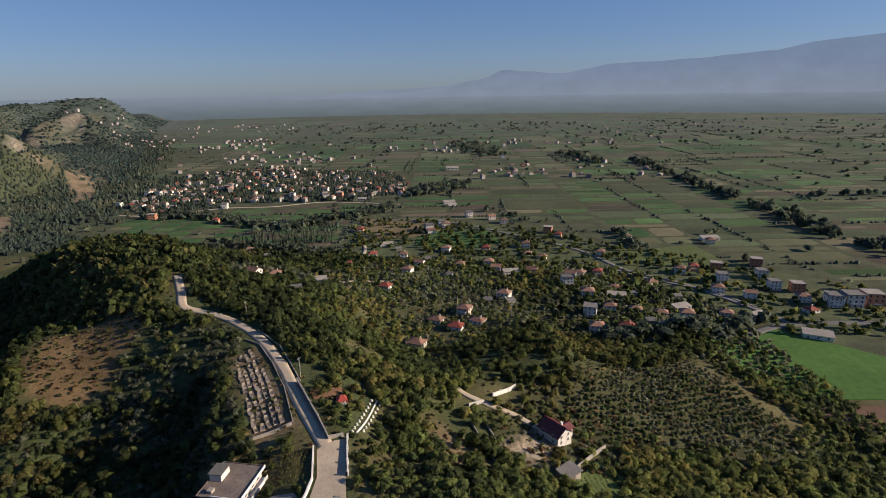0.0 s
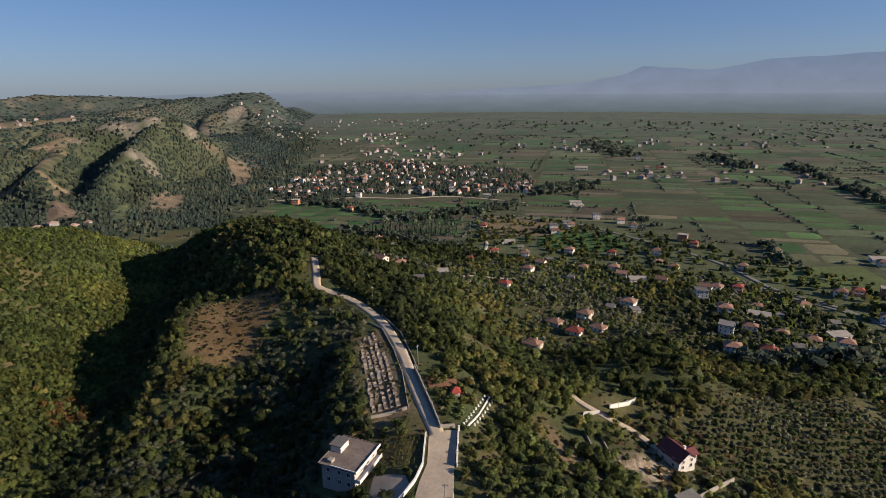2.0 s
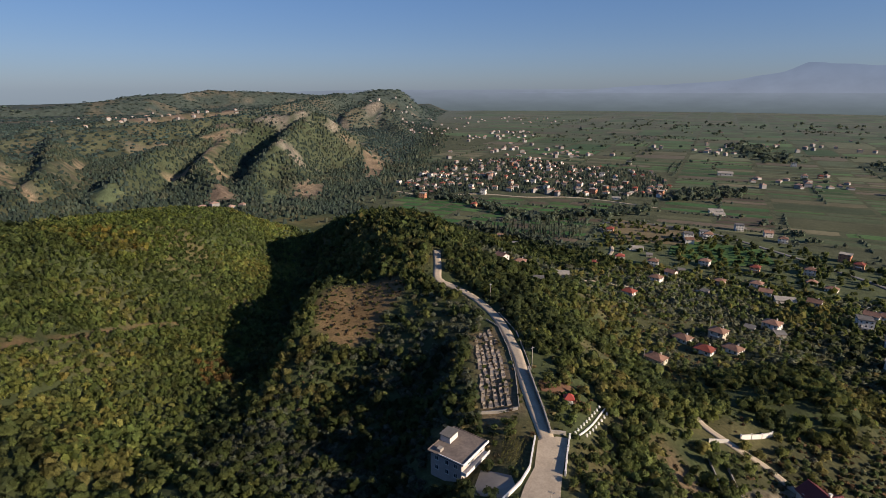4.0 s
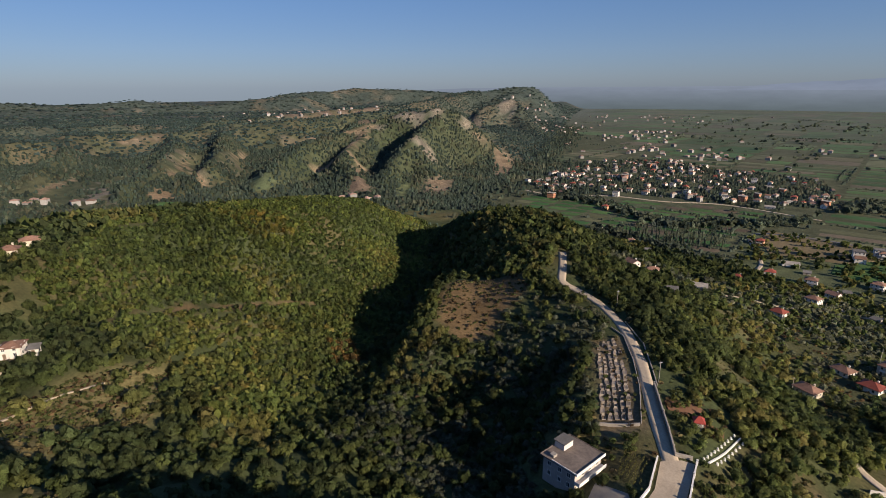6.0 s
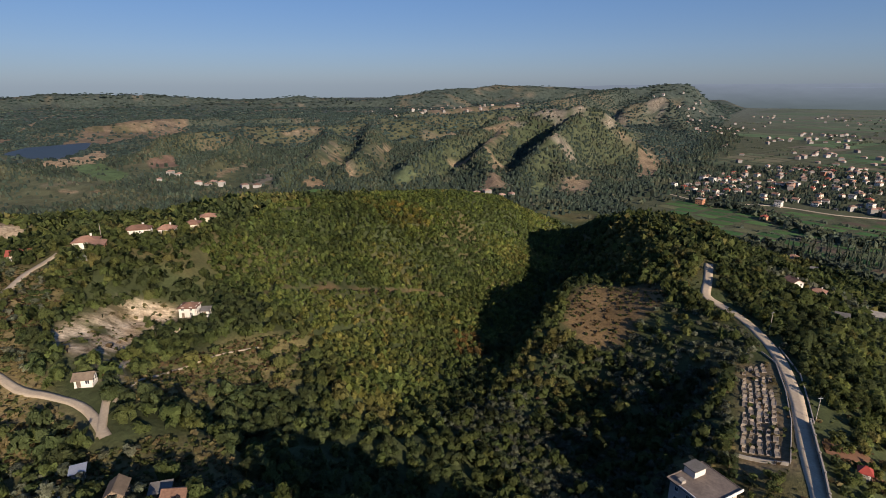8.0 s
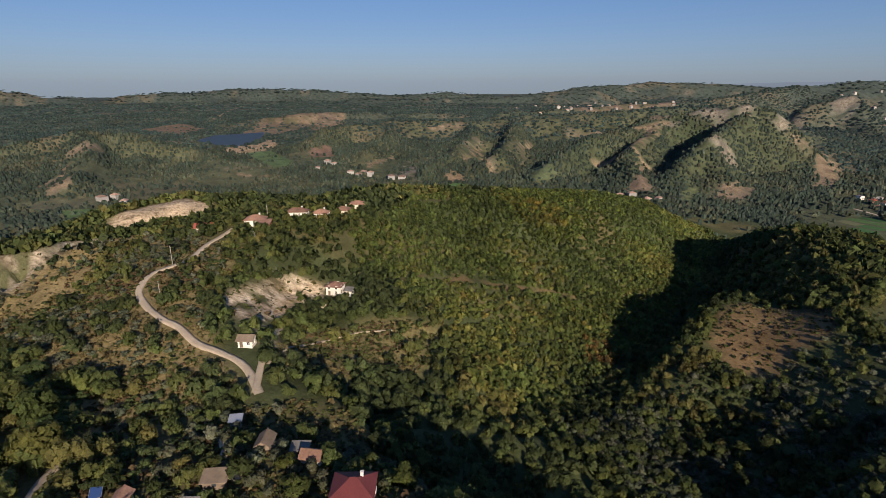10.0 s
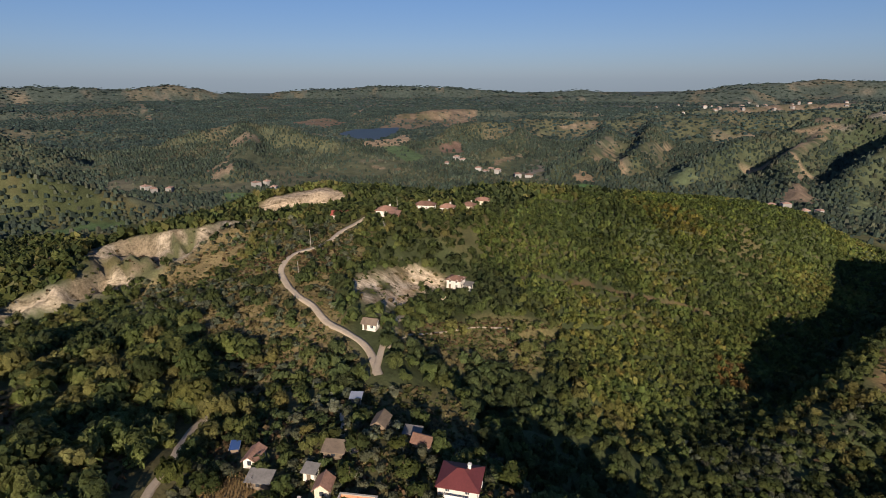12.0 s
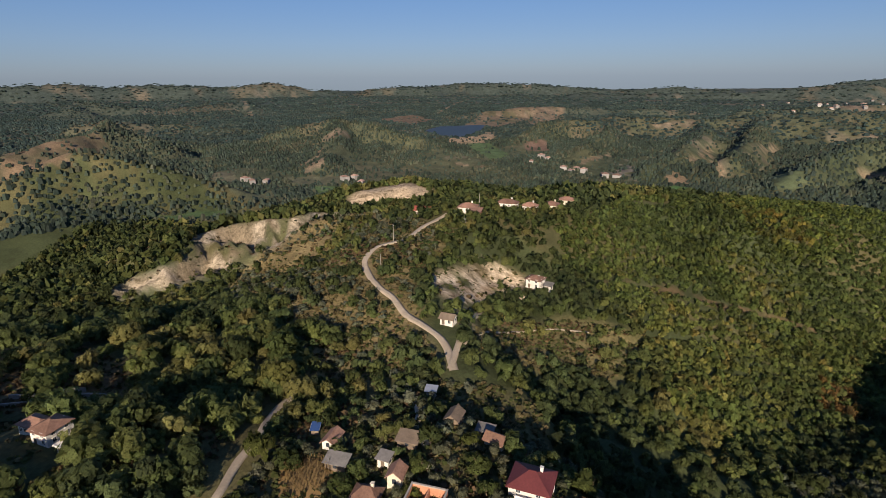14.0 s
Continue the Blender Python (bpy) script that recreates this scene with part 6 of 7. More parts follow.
# hamlet below
stand(house("white two-storey house with a maroon hip roof", 9.4, 8.2, 2, PLASTER, "hip", MAROON, 2.2, 2, True, True, frames=True, storey=2.2), -85.8, 12.2, 70, size=0.80, reach=4.3)
stand(house("narrow white cottage with a red tile gable roof", 5.2, 3.3, 1, PLASTER, "gable", TILE, 1.2, 1, False, storey=2.3), -102.6, -29.6, 165, size=0.84, reach=4.3)
solar = thing("solar_shed", "small shed carrying a blue solar panel", "shed")
part_of("wall", box_mesh("wall", WOOD, (-1.3, 1.3, -1.0, 1.0, -1.0, 1.6)), solar)
part_of("panel", box_mesh("panel", BLUE, (-1.6, 1.6, -1.3, 1.3, 0, 0.1)), solar, "dark blue glossy solar panel", pose(0, 0, 1.95, 0, 14))
part_of("frame", box_mesh("frame", METAL, (-1.66, 1.66, -1.36, -1.3, -0.03, 0.13), (-1.66, 1.66, 1.3, 1.36, -0.03, 0.13)), solar, m=pose(0, 0, 1.95, 0, 14))
stand(solar, -107.0, -34.5, 0, size=0.84, reach=2.5)
stand(house("long grey plank shed with a sheet roof", 5.4, 3.0, 1, WOOD, "lean", GREY_ROOF, 0.9, 1, False, category="shed", storey=2.3, name="shed", door=False), -95.5, -27.0, 75, size=0.84, reach=3.5)
stand(house("little white outhouse with a grey roof", 2.9, 2.5, 1, PLASTER, "lean", GREY_ROOF, 0.6, 1, False, category="shed", storey=2.4, name="shed"), -96.8, -17.2, 70, size=0.84, reach=2.5)
stand(house("old farmhouse with a worn red tile roof", 6.2, 4.4, 1, CREAM, "hip", TILE, 1.9, 2, True, storey=2.8), -87.5, -19.5, 78, size=0.84, reach=4.3)
stand(house("worn tile-roofed barn end", 4.0, 3.4, 1, CREAM, "gable", TILE, 1.6, 1, False, category="barn", name="barn", storey=2.8), -91.0, -14.0, -12, size=0.84, reach=3.6)
shell = thing("unfinished_house", "roofless red block house with pale concrete ring beams", "house")
part_of("wall", box_mesh("wall", BRICK, (-3.6, -3.35, -3.0, 3.0, -1.5, 3.2), (3.35, 3.6, -3.0, 3.0, -1.5, 3.2), (-3.35, 3.35, -3.0, -2.75, -1.5, 3.2), (-3.35, 3.35, 2.75, 3.0, -1.5, 3.2),
                         (-0.12, 0.12, -2.75, 2.75, -1.5, 3.0)), shell, "bare red hollow block")
part_of("beam", box_mesh("beam", CONCRETE, (-3.65, 3.65, -3.05, -2.7, 3.2, 3.45), (-3.65, 3.65, 2.7, 3.05, 3.2, 3.45), (-3.65, -3.3, -2.7, 2.7, 3.2, 3.45), (3.3, 3.65, -2.7, 2.7, 3.2, 3.45)), shell)
part_of("floor_slab", box_mesh("floor_slab", CONCRETE, (-3.35, 3.35, -2.75, 2.75, -1.0, 0.2)), shell)
stand(shell, -82.5, -7.8, 75, size=1.0, reach=4.6)
stand(house("tumbledown plank barn with a rusty dark roof", 5.0, 3.6, 1, WOOD, "gable", WOOD, 1.5, 1, False, category="barn", name="barn", storey=2.4, door=False), -109.5, -2.6, 160, size=0.84, reach=4.0)
stand(house("low shack with a dark sheet and tile roof", 4.8, 3.6, 1, PLASTER, "gable", TILE, 1.3, 1, False, category="shack", name="shack", storey=2.3), -101.0, 6.4, 60, size=0.84, reach=3.6)
stand(house("grey sheet-roofed lean-to beside the shack", 4.0, 2.6, 1, WOOD, "lean", GREY_ROOF, 0.6, 1, False, category="shack", name="shack", storey=2.0, door=False), -105.5, 4.4, 70, size=0.84, reach=2.5)
stand(house("small grey garden shed", 2.8, 2.4, 1, CONCRETE, "lean", METAL, 0.5, 1, False, category="shed", name="shed", storey=2.2), -124.7, -8.8, 80, size=0.84, reach=2.2)
stand(house("dark plank shack with a sagging roof", 5.2, 3.4, 1, WOOD, "lean", WOOD, 0.9, 1, False, category="shack", name="shack", storey=2.2, door=False), -101.5, -12.5, 75, size=0.84, reach=3.2)

farm = house("white farmhouse with an old hip tile roof and side wing", 6.4, 7.6, 2, PLASTER, "hip", TILE, 1.7, 2, False, frames=True, storey=2.2)
part_of("wing_wall", wall_mesh(8.6, 5.0, 3.0, PLASTER, 0, "hip"), farm, m=pose(-7.3, 0.8, 0))
part_of("wing_roof", roof_mesh(8.6, 5.0, "hip", TILE, 1.4), farm, m=pose(-7.3, 0.8, 3.0))
for u in (-10.4, -8.6, -6.6, -4.8):
    w_ = part_of("window", WINDOW_MESH, farm, m=pose(u, -1.7, 0.9))
    part_of("frame", FRAME_MESH, w_)
stand(farm, -95.0, -86.0, 72, size=0.75, reach=5.2)
FREE.extend([(-97.0, -96.0, 5.0), (-88, -82, 5.0), (-84, -84, 4.5), (-90, -92, 4.5)])
stand(house("white outhouse beside the farmhouse", 2.0, 1.9, 1, PLASTER, "flat", PLASTER, 0.3, 1, False, category="shed", name="shed", storey=2.3), -91.0, -81.0, 72, reach=2.2, size=0.8)

ribbon("path", [(-139, -4), (-146, -3), (-157, -1), (-178, 4), (-199, 12), (-218, 26)], 2.0, GRAVEL, "pale track up to the white house on the scarp", "path", 0.3, uneven=0.3)
ribbon("path", [(-118, -12), (-112, -11), (-106, -12), (-100, -8)], 1.8, GRAVEL, "narrow path between the sheds", "path", 0.25)
ribbon("path", [(-153, 0), (-170, 9), (-184, 17), (-193, 31), (-195, 49)], 0.8, GRAVEL, "faint path across the meadow", "path", 0.2)

# gardens: maize, vines, orchard
plot("maize_plot", [(-97.5, -40), (-98, -27.5), (-87, -27.5), (-86, -37)], (0.19, 0.125, 0.055), "dry maize plot beside the cottage", 0.2, "garden")
FREE.append((-92, -33, 5.5))
plot("garden_plot", [(38, 147), (56, 165), (62, 150), (50, 134), (38, 134)], (0.095, 0.120, 0.040), "green garden plot with rows below the wall", 0.3, "garden")
FREE.append((49, 147, 9.0))
FREE.append((-44, 130, 6.0))
FREE.extend([(12, 188, 7.0), (24, 198, 8.0), (-33, 128, 7.0), (-33, 118, 6.0), (-32, 138, 5.0)])

# ---------------------------------------------------------------- mountains and distance beyond the plain
def range_mesh(name, profile, radius, base, mat, label, seed, rough, run=330):
    """A long range of mountains: crest over bearing, with spurs, standing on the plain."""
    verts, faces = [], []
    bearings = np.linspace(profile[0][0], profile[-1][0], 160)
    crest = np.interp(bearings, [p[0] for p in profile], [p[1] for p in profile])
    rows = 7
    for b, h in zip(bearings, crest):
        for k in range(rows):
            s = k / (rows - 1)
            a = radians(b)
            spur = noise.noise((b * 0.5 + seed, s * 2.0, 0.0)) * rough
            r = radius - run * (1 - s) + 60 * noise.noise((b * 0.9, s * 3.0, seed * 1.0))
            z_ = base + (h - base) * s ** 1.2 + (spur + rough * 0.5 * noise.noise((b * 2.3, s, 5.0))) * (0.4 if k == rows - 1 else s)
            verts.append((math.sin(a) * r, math.cos(a) * r, z_))
    for i in range(len(bearings) - 1):
        for k in range(rows - 1):
            p = i * rows + k
            faces.append((p, p + rows, p + rows + 1, p + 1))
    ob = new(name, mesh_from(name, verts, faces, mat, True))
    return tagged(ob, label, "mountains", kind="structure")


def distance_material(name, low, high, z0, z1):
    """Far distance as a plain glowing backdrop, with haze put in as a colour ramp over height."""
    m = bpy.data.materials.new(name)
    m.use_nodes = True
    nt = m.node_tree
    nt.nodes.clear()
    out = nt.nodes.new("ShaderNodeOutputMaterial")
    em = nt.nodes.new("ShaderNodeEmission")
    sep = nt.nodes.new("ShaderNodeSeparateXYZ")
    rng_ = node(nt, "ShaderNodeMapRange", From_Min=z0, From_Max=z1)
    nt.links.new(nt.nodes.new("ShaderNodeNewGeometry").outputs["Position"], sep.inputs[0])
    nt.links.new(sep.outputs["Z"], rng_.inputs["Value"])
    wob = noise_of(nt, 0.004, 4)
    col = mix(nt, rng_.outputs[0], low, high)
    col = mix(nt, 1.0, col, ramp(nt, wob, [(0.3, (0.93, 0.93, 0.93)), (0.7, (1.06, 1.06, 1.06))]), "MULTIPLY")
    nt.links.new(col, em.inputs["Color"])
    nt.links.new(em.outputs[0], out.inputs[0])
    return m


# far plain and mountains emit their own hazy colour, no sun needed
FAR_PLAIN = distance_material("far_plain_glow", (0.076, 0.092, 0.098), (0.150, 0.170, 0.210), 0, 150)
MOUNTAIN = distance_material("mountain_glow", (0.146, 0.166, 0.210), (0.112, 0.146, 0.212), 130, 420)
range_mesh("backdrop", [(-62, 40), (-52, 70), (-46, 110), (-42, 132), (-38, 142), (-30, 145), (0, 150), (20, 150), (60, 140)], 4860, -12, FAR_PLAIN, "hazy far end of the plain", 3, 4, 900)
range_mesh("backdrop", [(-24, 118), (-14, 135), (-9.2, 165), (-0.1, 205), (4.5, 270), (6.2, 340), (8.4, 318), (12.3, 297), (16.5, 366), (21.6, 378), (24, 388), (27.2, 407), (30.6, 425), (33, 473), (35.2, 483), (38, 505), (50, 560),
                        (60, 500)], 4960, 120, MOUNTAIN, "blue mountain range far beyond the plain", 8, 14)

# ---------------------------------------------------------------- trees of the plain and the villages
def row_of_trees(line, per_metre, spread, lo, hi, templates, tall, tint_kinds, label, name="tree_row"):
    xs, ys = [], []
    for p, q in zip(line, line[1:]):
        n = max(1, int(math.hypot(q[0] - p[0], q[1] - p[1]) * per_metre))
        s = rng.uniform(0, 1, n)
        xs.append(p[0] + (q[0] - p[0]) * s + rng.normal(0, spread, n))
        ys.append(p[1] + (q[1] - p[1]) * s + rng.normal(0, spread, n))
    x_, y_ = np.concatenate(xs), np.concatenate(ys)
    w = rng.uniform(lo, hi, len(x_))
    h = w * rng.uniform(*tall, len(x_))
    leaf_mass(name, np.stack([x_, y_, ground(x_, y_) - 0.08 * h], -1), w, h, tree_tints(len(x_), x_, y_, tint_kinds), templates, label, "trees")


# tree colours of the plain, lightened and blued as if seen through haze
PLAIN_TREES = {"dark": ((0.086, 0.108, 0.078), 0.55), "green": ((0.104, 0.124, 0.082), 0.45)}
row_of_trees([(420, 1197), (424, 1020), (411, 833), (419, 720), (410, 619), (409, 542), (425, 480), (440, 420)], 0.22, 7, 7, 14, MID_CROWNS, (0.9, 1.4), PLAIN_TREES,
             "long row of tall dark trees beside a ditch")
row_of_trees([(-380, 700), (-288, 668), (-192, 611), (-157, 647), (-105, 680), (-74, 736)], 0.75, 9, 5, 9, OUTER_CROWNS, (0.9, 1.3), PLAIN_TREES, "belt of dark trees before the far village")
row_of_trees([(-47, 821), (0, 880), (20, 905)], 1.0, 16, 7, 13, MID_CROWNS, (0.9, 1.3), PLAIN_TREES, "copse of dark trees by the far village")
row_of_trees([(60, 1700), (88, 1492), (121, 1349)], 0.25, 24, 10, 17, FAR_CROWNS, (0.8, 1.2), PLAIN_TREES, "far copse on the plain")
row_of_trees([(319, 1388), (337, 1261), (334, 1157)], 0.22, 18, 10, 16, FAR_CROWNS, (0.8, 1.2), PLAIN_TREES, "far copse on the plain")
row_of_trees([(40, 725), (57, 708), (93, 639), (131, 622)], 0.12, 5, 4, 8, MID_CROWNS, (0.9, 1.3), PLAIN_TREES, "hedge with small trees between fields")
row_of_trees([(191, 578), (193, 531), (194, 500)], 0.3, 5, 5, 10, MID_CROWNS, (1.0, 1.4), PLAIN_TREES, "clump of dark trees in a field")
row_of_trees([(90, 292), (105, 294), (134, 298), (156, 304), (189, 324), (209, 334)], 0.5, 4, 6, 11, MID_CROWNS, (0.8, 1.2), PLAIN_TREES, "row of round dark trees beside the green field")
row_of_trees([(152, 292), (153, 255), (158, 226), (177, 210), (190, 188), (205, 165)], 0.55, 2.2, 3, 6.5, MID_CROWNS, (0.8, 1.2), WOODS, "overgrown hedge along the field ditch")
row_of_trees([(-379, 524), (-330, 545), (-267, 530), (-225, 545), (-153, 515), (-107, 505)], 0.45, 9, 5, 9, MID_CROWNS, (0.9, 1.3), PLAIN_TREES, "dark trees at the foot of the spur")
row_of_trees([(-207, 544), (-191, 532), (-174, 530), (-154, 547), (-129, 545)], 0.4, 8, 3, 5, COLUMNS, (2.6, 4.0), PLAIN_TREES, "slim poplars at the foot of the spur")
row_of_trees([(526, 754), (571, 772), (640, 760)], 0.12, 6, 7, 12, MID_CROWNS, (0.9, 1.3), PLAIN_TREES, "few tall trees on the plain")

row_of_trees([(-440, 640), (-465, 708), (-530, 880), (-640, 1140), (-760, 1410), (-1010, 1950)], 0.9, 26, 4, 8, DOMES, (0.8, 1.2), HAZED_WOODS, "belt of dark trees at the foot of the rocky hills")
# garden trees between the houses
for ring, n, label in ((VILLAGE_EDGE, 1200, "garden trees between the village houses"), (VILLAGE_FAR, 2600, "garden trees of the far village")):
    lo, hi = np.min(np.array(ring), 0), np.max(np.array(ring), 0)
    x_, y_ = rng.uniform(lo[0], hi[0], n * 4), rng.uniform(lo[1], hi[1], n * 4)
    keep = inside(x_, y_, ring) & (fbm(x_, y_, 50, 3, 33) > 0.30)
    for fx, fy, fr in FREE:
        keep &= np.hypot(x_ - fx, y_ - fy) > fr * 0.8
    x_, y_ = x_[keep][:n], y_[keep][:n]
    w = rng.uniform(2.8, 5.6, len(x_))
    leaf_mass("garden_trees", np.stack([x_, y_, ground(x_, y_) - 0.2], -1), w, w * rng.uniform(0.8, 1.3, len(x_)), tree_tints(len(x_), x_, y_, WOODS if ring is VILLAGE_EDGE else HAZED_WOODS), OUTER_CROWNS if ring is VILLAGE_EDGE else DOMES,
              label, "trees")

# sparse bushes along the field edges
n = 1500
x_, y_ = rng.uniform(-700, 1900, n), 250 + 2600 * rng.uniform(0, 1, n) ** 1.4
x_ = np.where(rng.uniform(size=n) < 0.6, np.round(x_ / 150) * 150 + rng.normal(0, 22, n), x_)
keep = inside(x_, y_, PLAIN) & in_view(x_, y_, 0) & ~inside(x_, y_, VILLAGE_EDGE) & ~inside(x_, y_, GREEN_FIELD) & (fbm(x_, y_, 260, 3, 51) > 0.46)
x_, y_ = x_[keep], y_[keep]
w = rng.uniform(3, 8, len(x_)) * (1 + y_ / 3000)
leaf_mass("field_trees", np.stack([x_, y_, 0 * x_ - 0.2], -1), w, w * rng.uniform(0.6, 1.1, len(x_)), tree_tints(len(x_), x_, y_, PLAIN_TREES), FAR_CROWNS,
          "scattered bushes and small trees along field edges", "trees")


# hedges and ditches between the fields
hedge_rng = np.random.default_rng(21)
hx, hy = [], []
for _ in range(150):
    y0 = 420 + 2600 * hedge_rng.uniform() ** 1.3
    x0, long = hedge_rng.uniform(-0.55, 0.85) * y0, hedge_rng.uniform(60, 260)
    along = hedge_rng.uniform() < 0.55
    s = np.arange(0, long, 3.5 + y0 / 500)
    s = s[hedge_rng.uniform(size=len(s)) < 0.75]
    hx.append(x0 + s * along + hedge_rng.normal(0, 1.0, len(s)))
    hy.append(y0 + s * (not along) + hedge_rng.normal(0, 1.0, len(s)))
x_, y_ = np.concatenate(hx), np.concatenate(hy)
keep = inside(x_, y_, PLAIN) & in_view(x_, y_, 0) & ~inside(x_, y_, VILLAGE_EDGE) & ~inside(x_, y_, VILLAGE_FAR) & ~inside(x_, y_, GREEN_FIELD)
x_, y_ = x_[keep], y_[keep]
w = hedge_rng.uniform(2.0, 4.5, len(x_)) * (1 + y_ / 2200)
leaf_mass("hedge", np.stack([x_, y_, 0 * x_ - 0.2], -1), w, w * hedge_rng.uniform(0.4, 0.8, len(x_)), tree_tints(len(x_), x_, y_, PLAIN_TREES), DOMES, "low dark hedges between the strip fields", "hedge")

# poplars in rows at the foot of the spur
for a, b in (((-186, 572), (-128, 619)), ((-176, 546), (-122, 590)), ((-164, 520), (-114, 562))):
    row_of_trees([a, b], 0.3, 2.5, 2.4, 3.6, COLUMNS, (2.8, 4.2), PLAIN_TREES, "row of slim dark poplars")
# ---------------------------------------------------------------- woods
x, y = scatter(-480, 200, -330, 520, 4.2)
hill_x, hill_y = scatter(-430, -140, 50, 410, 2.7)
hill = inside(hill_x, hill_y, FOREST_HILL)
east_x, east_y = scatter(-110, 175, 110, 300, 3.3)
dense = (inside(east_x, east_y, EAST_WOOD) | inside(east_x, east_y, LOWER_WOOD) | inside(east_x, east_y, DARK_BAND) | inside(east_x, east_y, CORNER_WOOD)) & ~inside(east_x, east_y, SPUR_SIDE)
side_x, side_y = scatter(-156, -36, 88, 192, 2.9)
side = inside(side_x, side_y, SPUR_SIDE)
keep = ~inside(x, y, FOREST_HILL) & ~inside(x, y, SPUR_SIDE)
for ring in (EAST_WOOD, LOWER_WOOD, DARK_BAND, CORNER_WOOD):
    keep &= ~inside(x, y, ring)
x, y = np.concatenate([x[keep], hill_x[hill], side_x[side], east_x[dense]]), np.concatenate([y[keep], hill_y[hill], side_y[side], east_y[dense]])
away = np.hypot(x, y)
keep = in_view(x, y) & (away < 560) & (away > 35)
x, y = x[keep], y[keep]
keep = rng.uniform(size=len(x)) < tree_cover(x, y) * np.where((y < -42) & (x > -190) & ~inside(x, y, OLIVE_SLOPE), 0.6, 1.0)
for fx, fy, fr in FREE:
    keep &= np.hypot(x - fx, y - fy) > fr * np.where(inside(x, y, HAMLET), 0.78, 1.0)
x, y = x[keep], y[keep]
away = np.hypot(x, y)
z = ground(x, y)
olive = inside(x, y, OLIVE_SLOPE) | inside(x, y, HAMLET) | inside(x, y, GRASS_EAST) | inside(x, y, VILLAGE_SLOPE) | ((x > -150) & (x < -60) & (y > 95) & (y < 225))
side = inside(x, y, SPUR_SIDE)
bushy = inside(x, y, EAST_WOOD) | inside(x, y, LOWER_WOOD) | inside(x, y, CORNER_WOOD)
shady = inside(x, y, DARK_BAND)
olive &= (rng.uniform(size=len(x)) < 0.75) & ~bushy & ~shady
tints = np.where(olive[:, None], tree_tints(len(x), x, y, OLIVES), tree_tints(len(x), x, y, WOODS))
wide = np.where(olive, rng.uniform(2.4, 3.9, len(x)) * np.where(inside(x, y, VILLAGE_SLOPE), 1.25, 1.0), rng.uniform(3.6, 6.2, len(x)) * (0.8 + 0.4 * fbm(x, y, 60, 2, 19)))
scrubby = inside(x, y, FOREST_HILL)
grove = (y < -42) & (x > -190) & ~olive
wide = np.where(grove, wide * 1.55, wide)
wide = np.where(side & ~olive, wide * 0.95, wide)
for ring, shade in ((RUST_WOOD, (1.10, 1.0, 0.98)), (LIME_WOOD, (1.16, 1.14, 0.92)), (RED_WOODS[0], (1.5, 0.8, 0.9)), (RED_WOODS[1], (1.2, 0.93, 0.95))):
    some = inside(x, y, ring) & (rng.uniform(size=len(x)) < 0.65)
    tints = np.where(some[:, None], tints * np.array(shade), tints)
tints = np.where(scrubby[:, None], tints * np.array([1.34, 1.38, 1.28]), tints * np.array([1.06, 1.07, 1.15]))
wide = np.where(scrubby, rng.uniform(2.3, 4.1, len(x)) * (0.8 + 0.5 * fbm(x, y, 40, 2, 18)), wide)
east = (x > -75) & (y > 100) & ~side & ~scrubby
wide = np.where(east & ~shady & ~bushy, wide * 0.8, wide)
verge = east & (near_line(x, y, ROAD)[0] < 24)
wide = np.where(verge, wide * 0.72, wide)                      # low bushes beside the road
# spur-side leaves get shade painted in, a factor of 0.78 on their colour
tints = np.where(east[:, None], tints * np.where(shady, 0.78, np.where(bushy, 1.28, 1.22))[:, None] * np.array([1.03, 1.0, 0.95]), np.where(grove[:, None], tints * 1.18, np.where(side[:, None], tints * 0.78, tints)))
tall = wide * np.where(olive, rng.uniform(0.8, 1.05, len(x)), rng.uniform(0.95, 1.4, len(x)))
near = (away < 215) & ~scrubby
single = np.zeros(len(x), bool)
single[np.argsort(away + 60 * rng.uniform(size=len(x)) - 50 * inside(x, y, HAMLET))[:260]] = True
p = np.stack([x, y, z - 0.1 * tall], -1)
for (bx, by, bw, bt), tint_ in (((-130, -50.5, 12.5, 13), (0.125, 0.125, 0.036)), ((-148, -55, 11, 13), (0.072, 0.095, 0.030)), ((-146, -68, 10, 11), (0.060, 0.076, 0.027))):
    big = single_tree("large spreading tree standing above the track", tint_, int(bw * 7), 900, 0.105)
    big.matrix_basis = pose(bx, by, ground_at(bx, by) - 0.2, 0, 0, 40) @ Matrix.Diagonal((bw / 2, bw / 2, bt / 2, 1))
models = []
for k, (tint, is_olive) in enumerate((((0.056, 0.072, 0.021), 0), ((0.042, 0.054, 0.018), 0), ((0.078, 0.088, 0.022), 0), ((0.064, 0.078, 0.022), 0), ((0.105, 0.112, 0.066), 1), ((0.120, 0.122, 0.074), 1))):
    label = "round grey-green olive tree" if is_olive else "leafy green broadleaf tree"
    models.append((single_tree(label, tint, 300 + k), is_olive))
fresh = set(range(len(models)))
for i in np.where(single)[0]:
    k = random.choice([j for j, m in enumerate(models) if m[1] == int(olive[i])])
    ob = models[k][0] if k in fresh else copy_thing(models[k][0], pose(0, 0, 0))
    fresh.discard(k)
    ob.matrix_basis = pose(x[i], y[i], z[i] - 0.1, 0, 0, rng.uniform(0, 360)) @ Matrix.Diagonal((wide[i] / 2, wide[i] / 2, tall[i] / 2, 1))
near &= ~single & ~side
for bx, by in ((-130, -50.5), (-148, -55), (-146, -68)):
    near &= np.hypot(x - bx, y - by) > 5.0
    single &= np.hypot(x - bx, y - by) > 5.0
close = near & (y < -18) & (x > -205)
near &= ~close
side &= ~single
rest = ~near & ~close & ~side & ~single & ~scrubby & (away < 330)
outer = ~near & ~close & ~side & ~single & ~scrubby & (away >= 330)
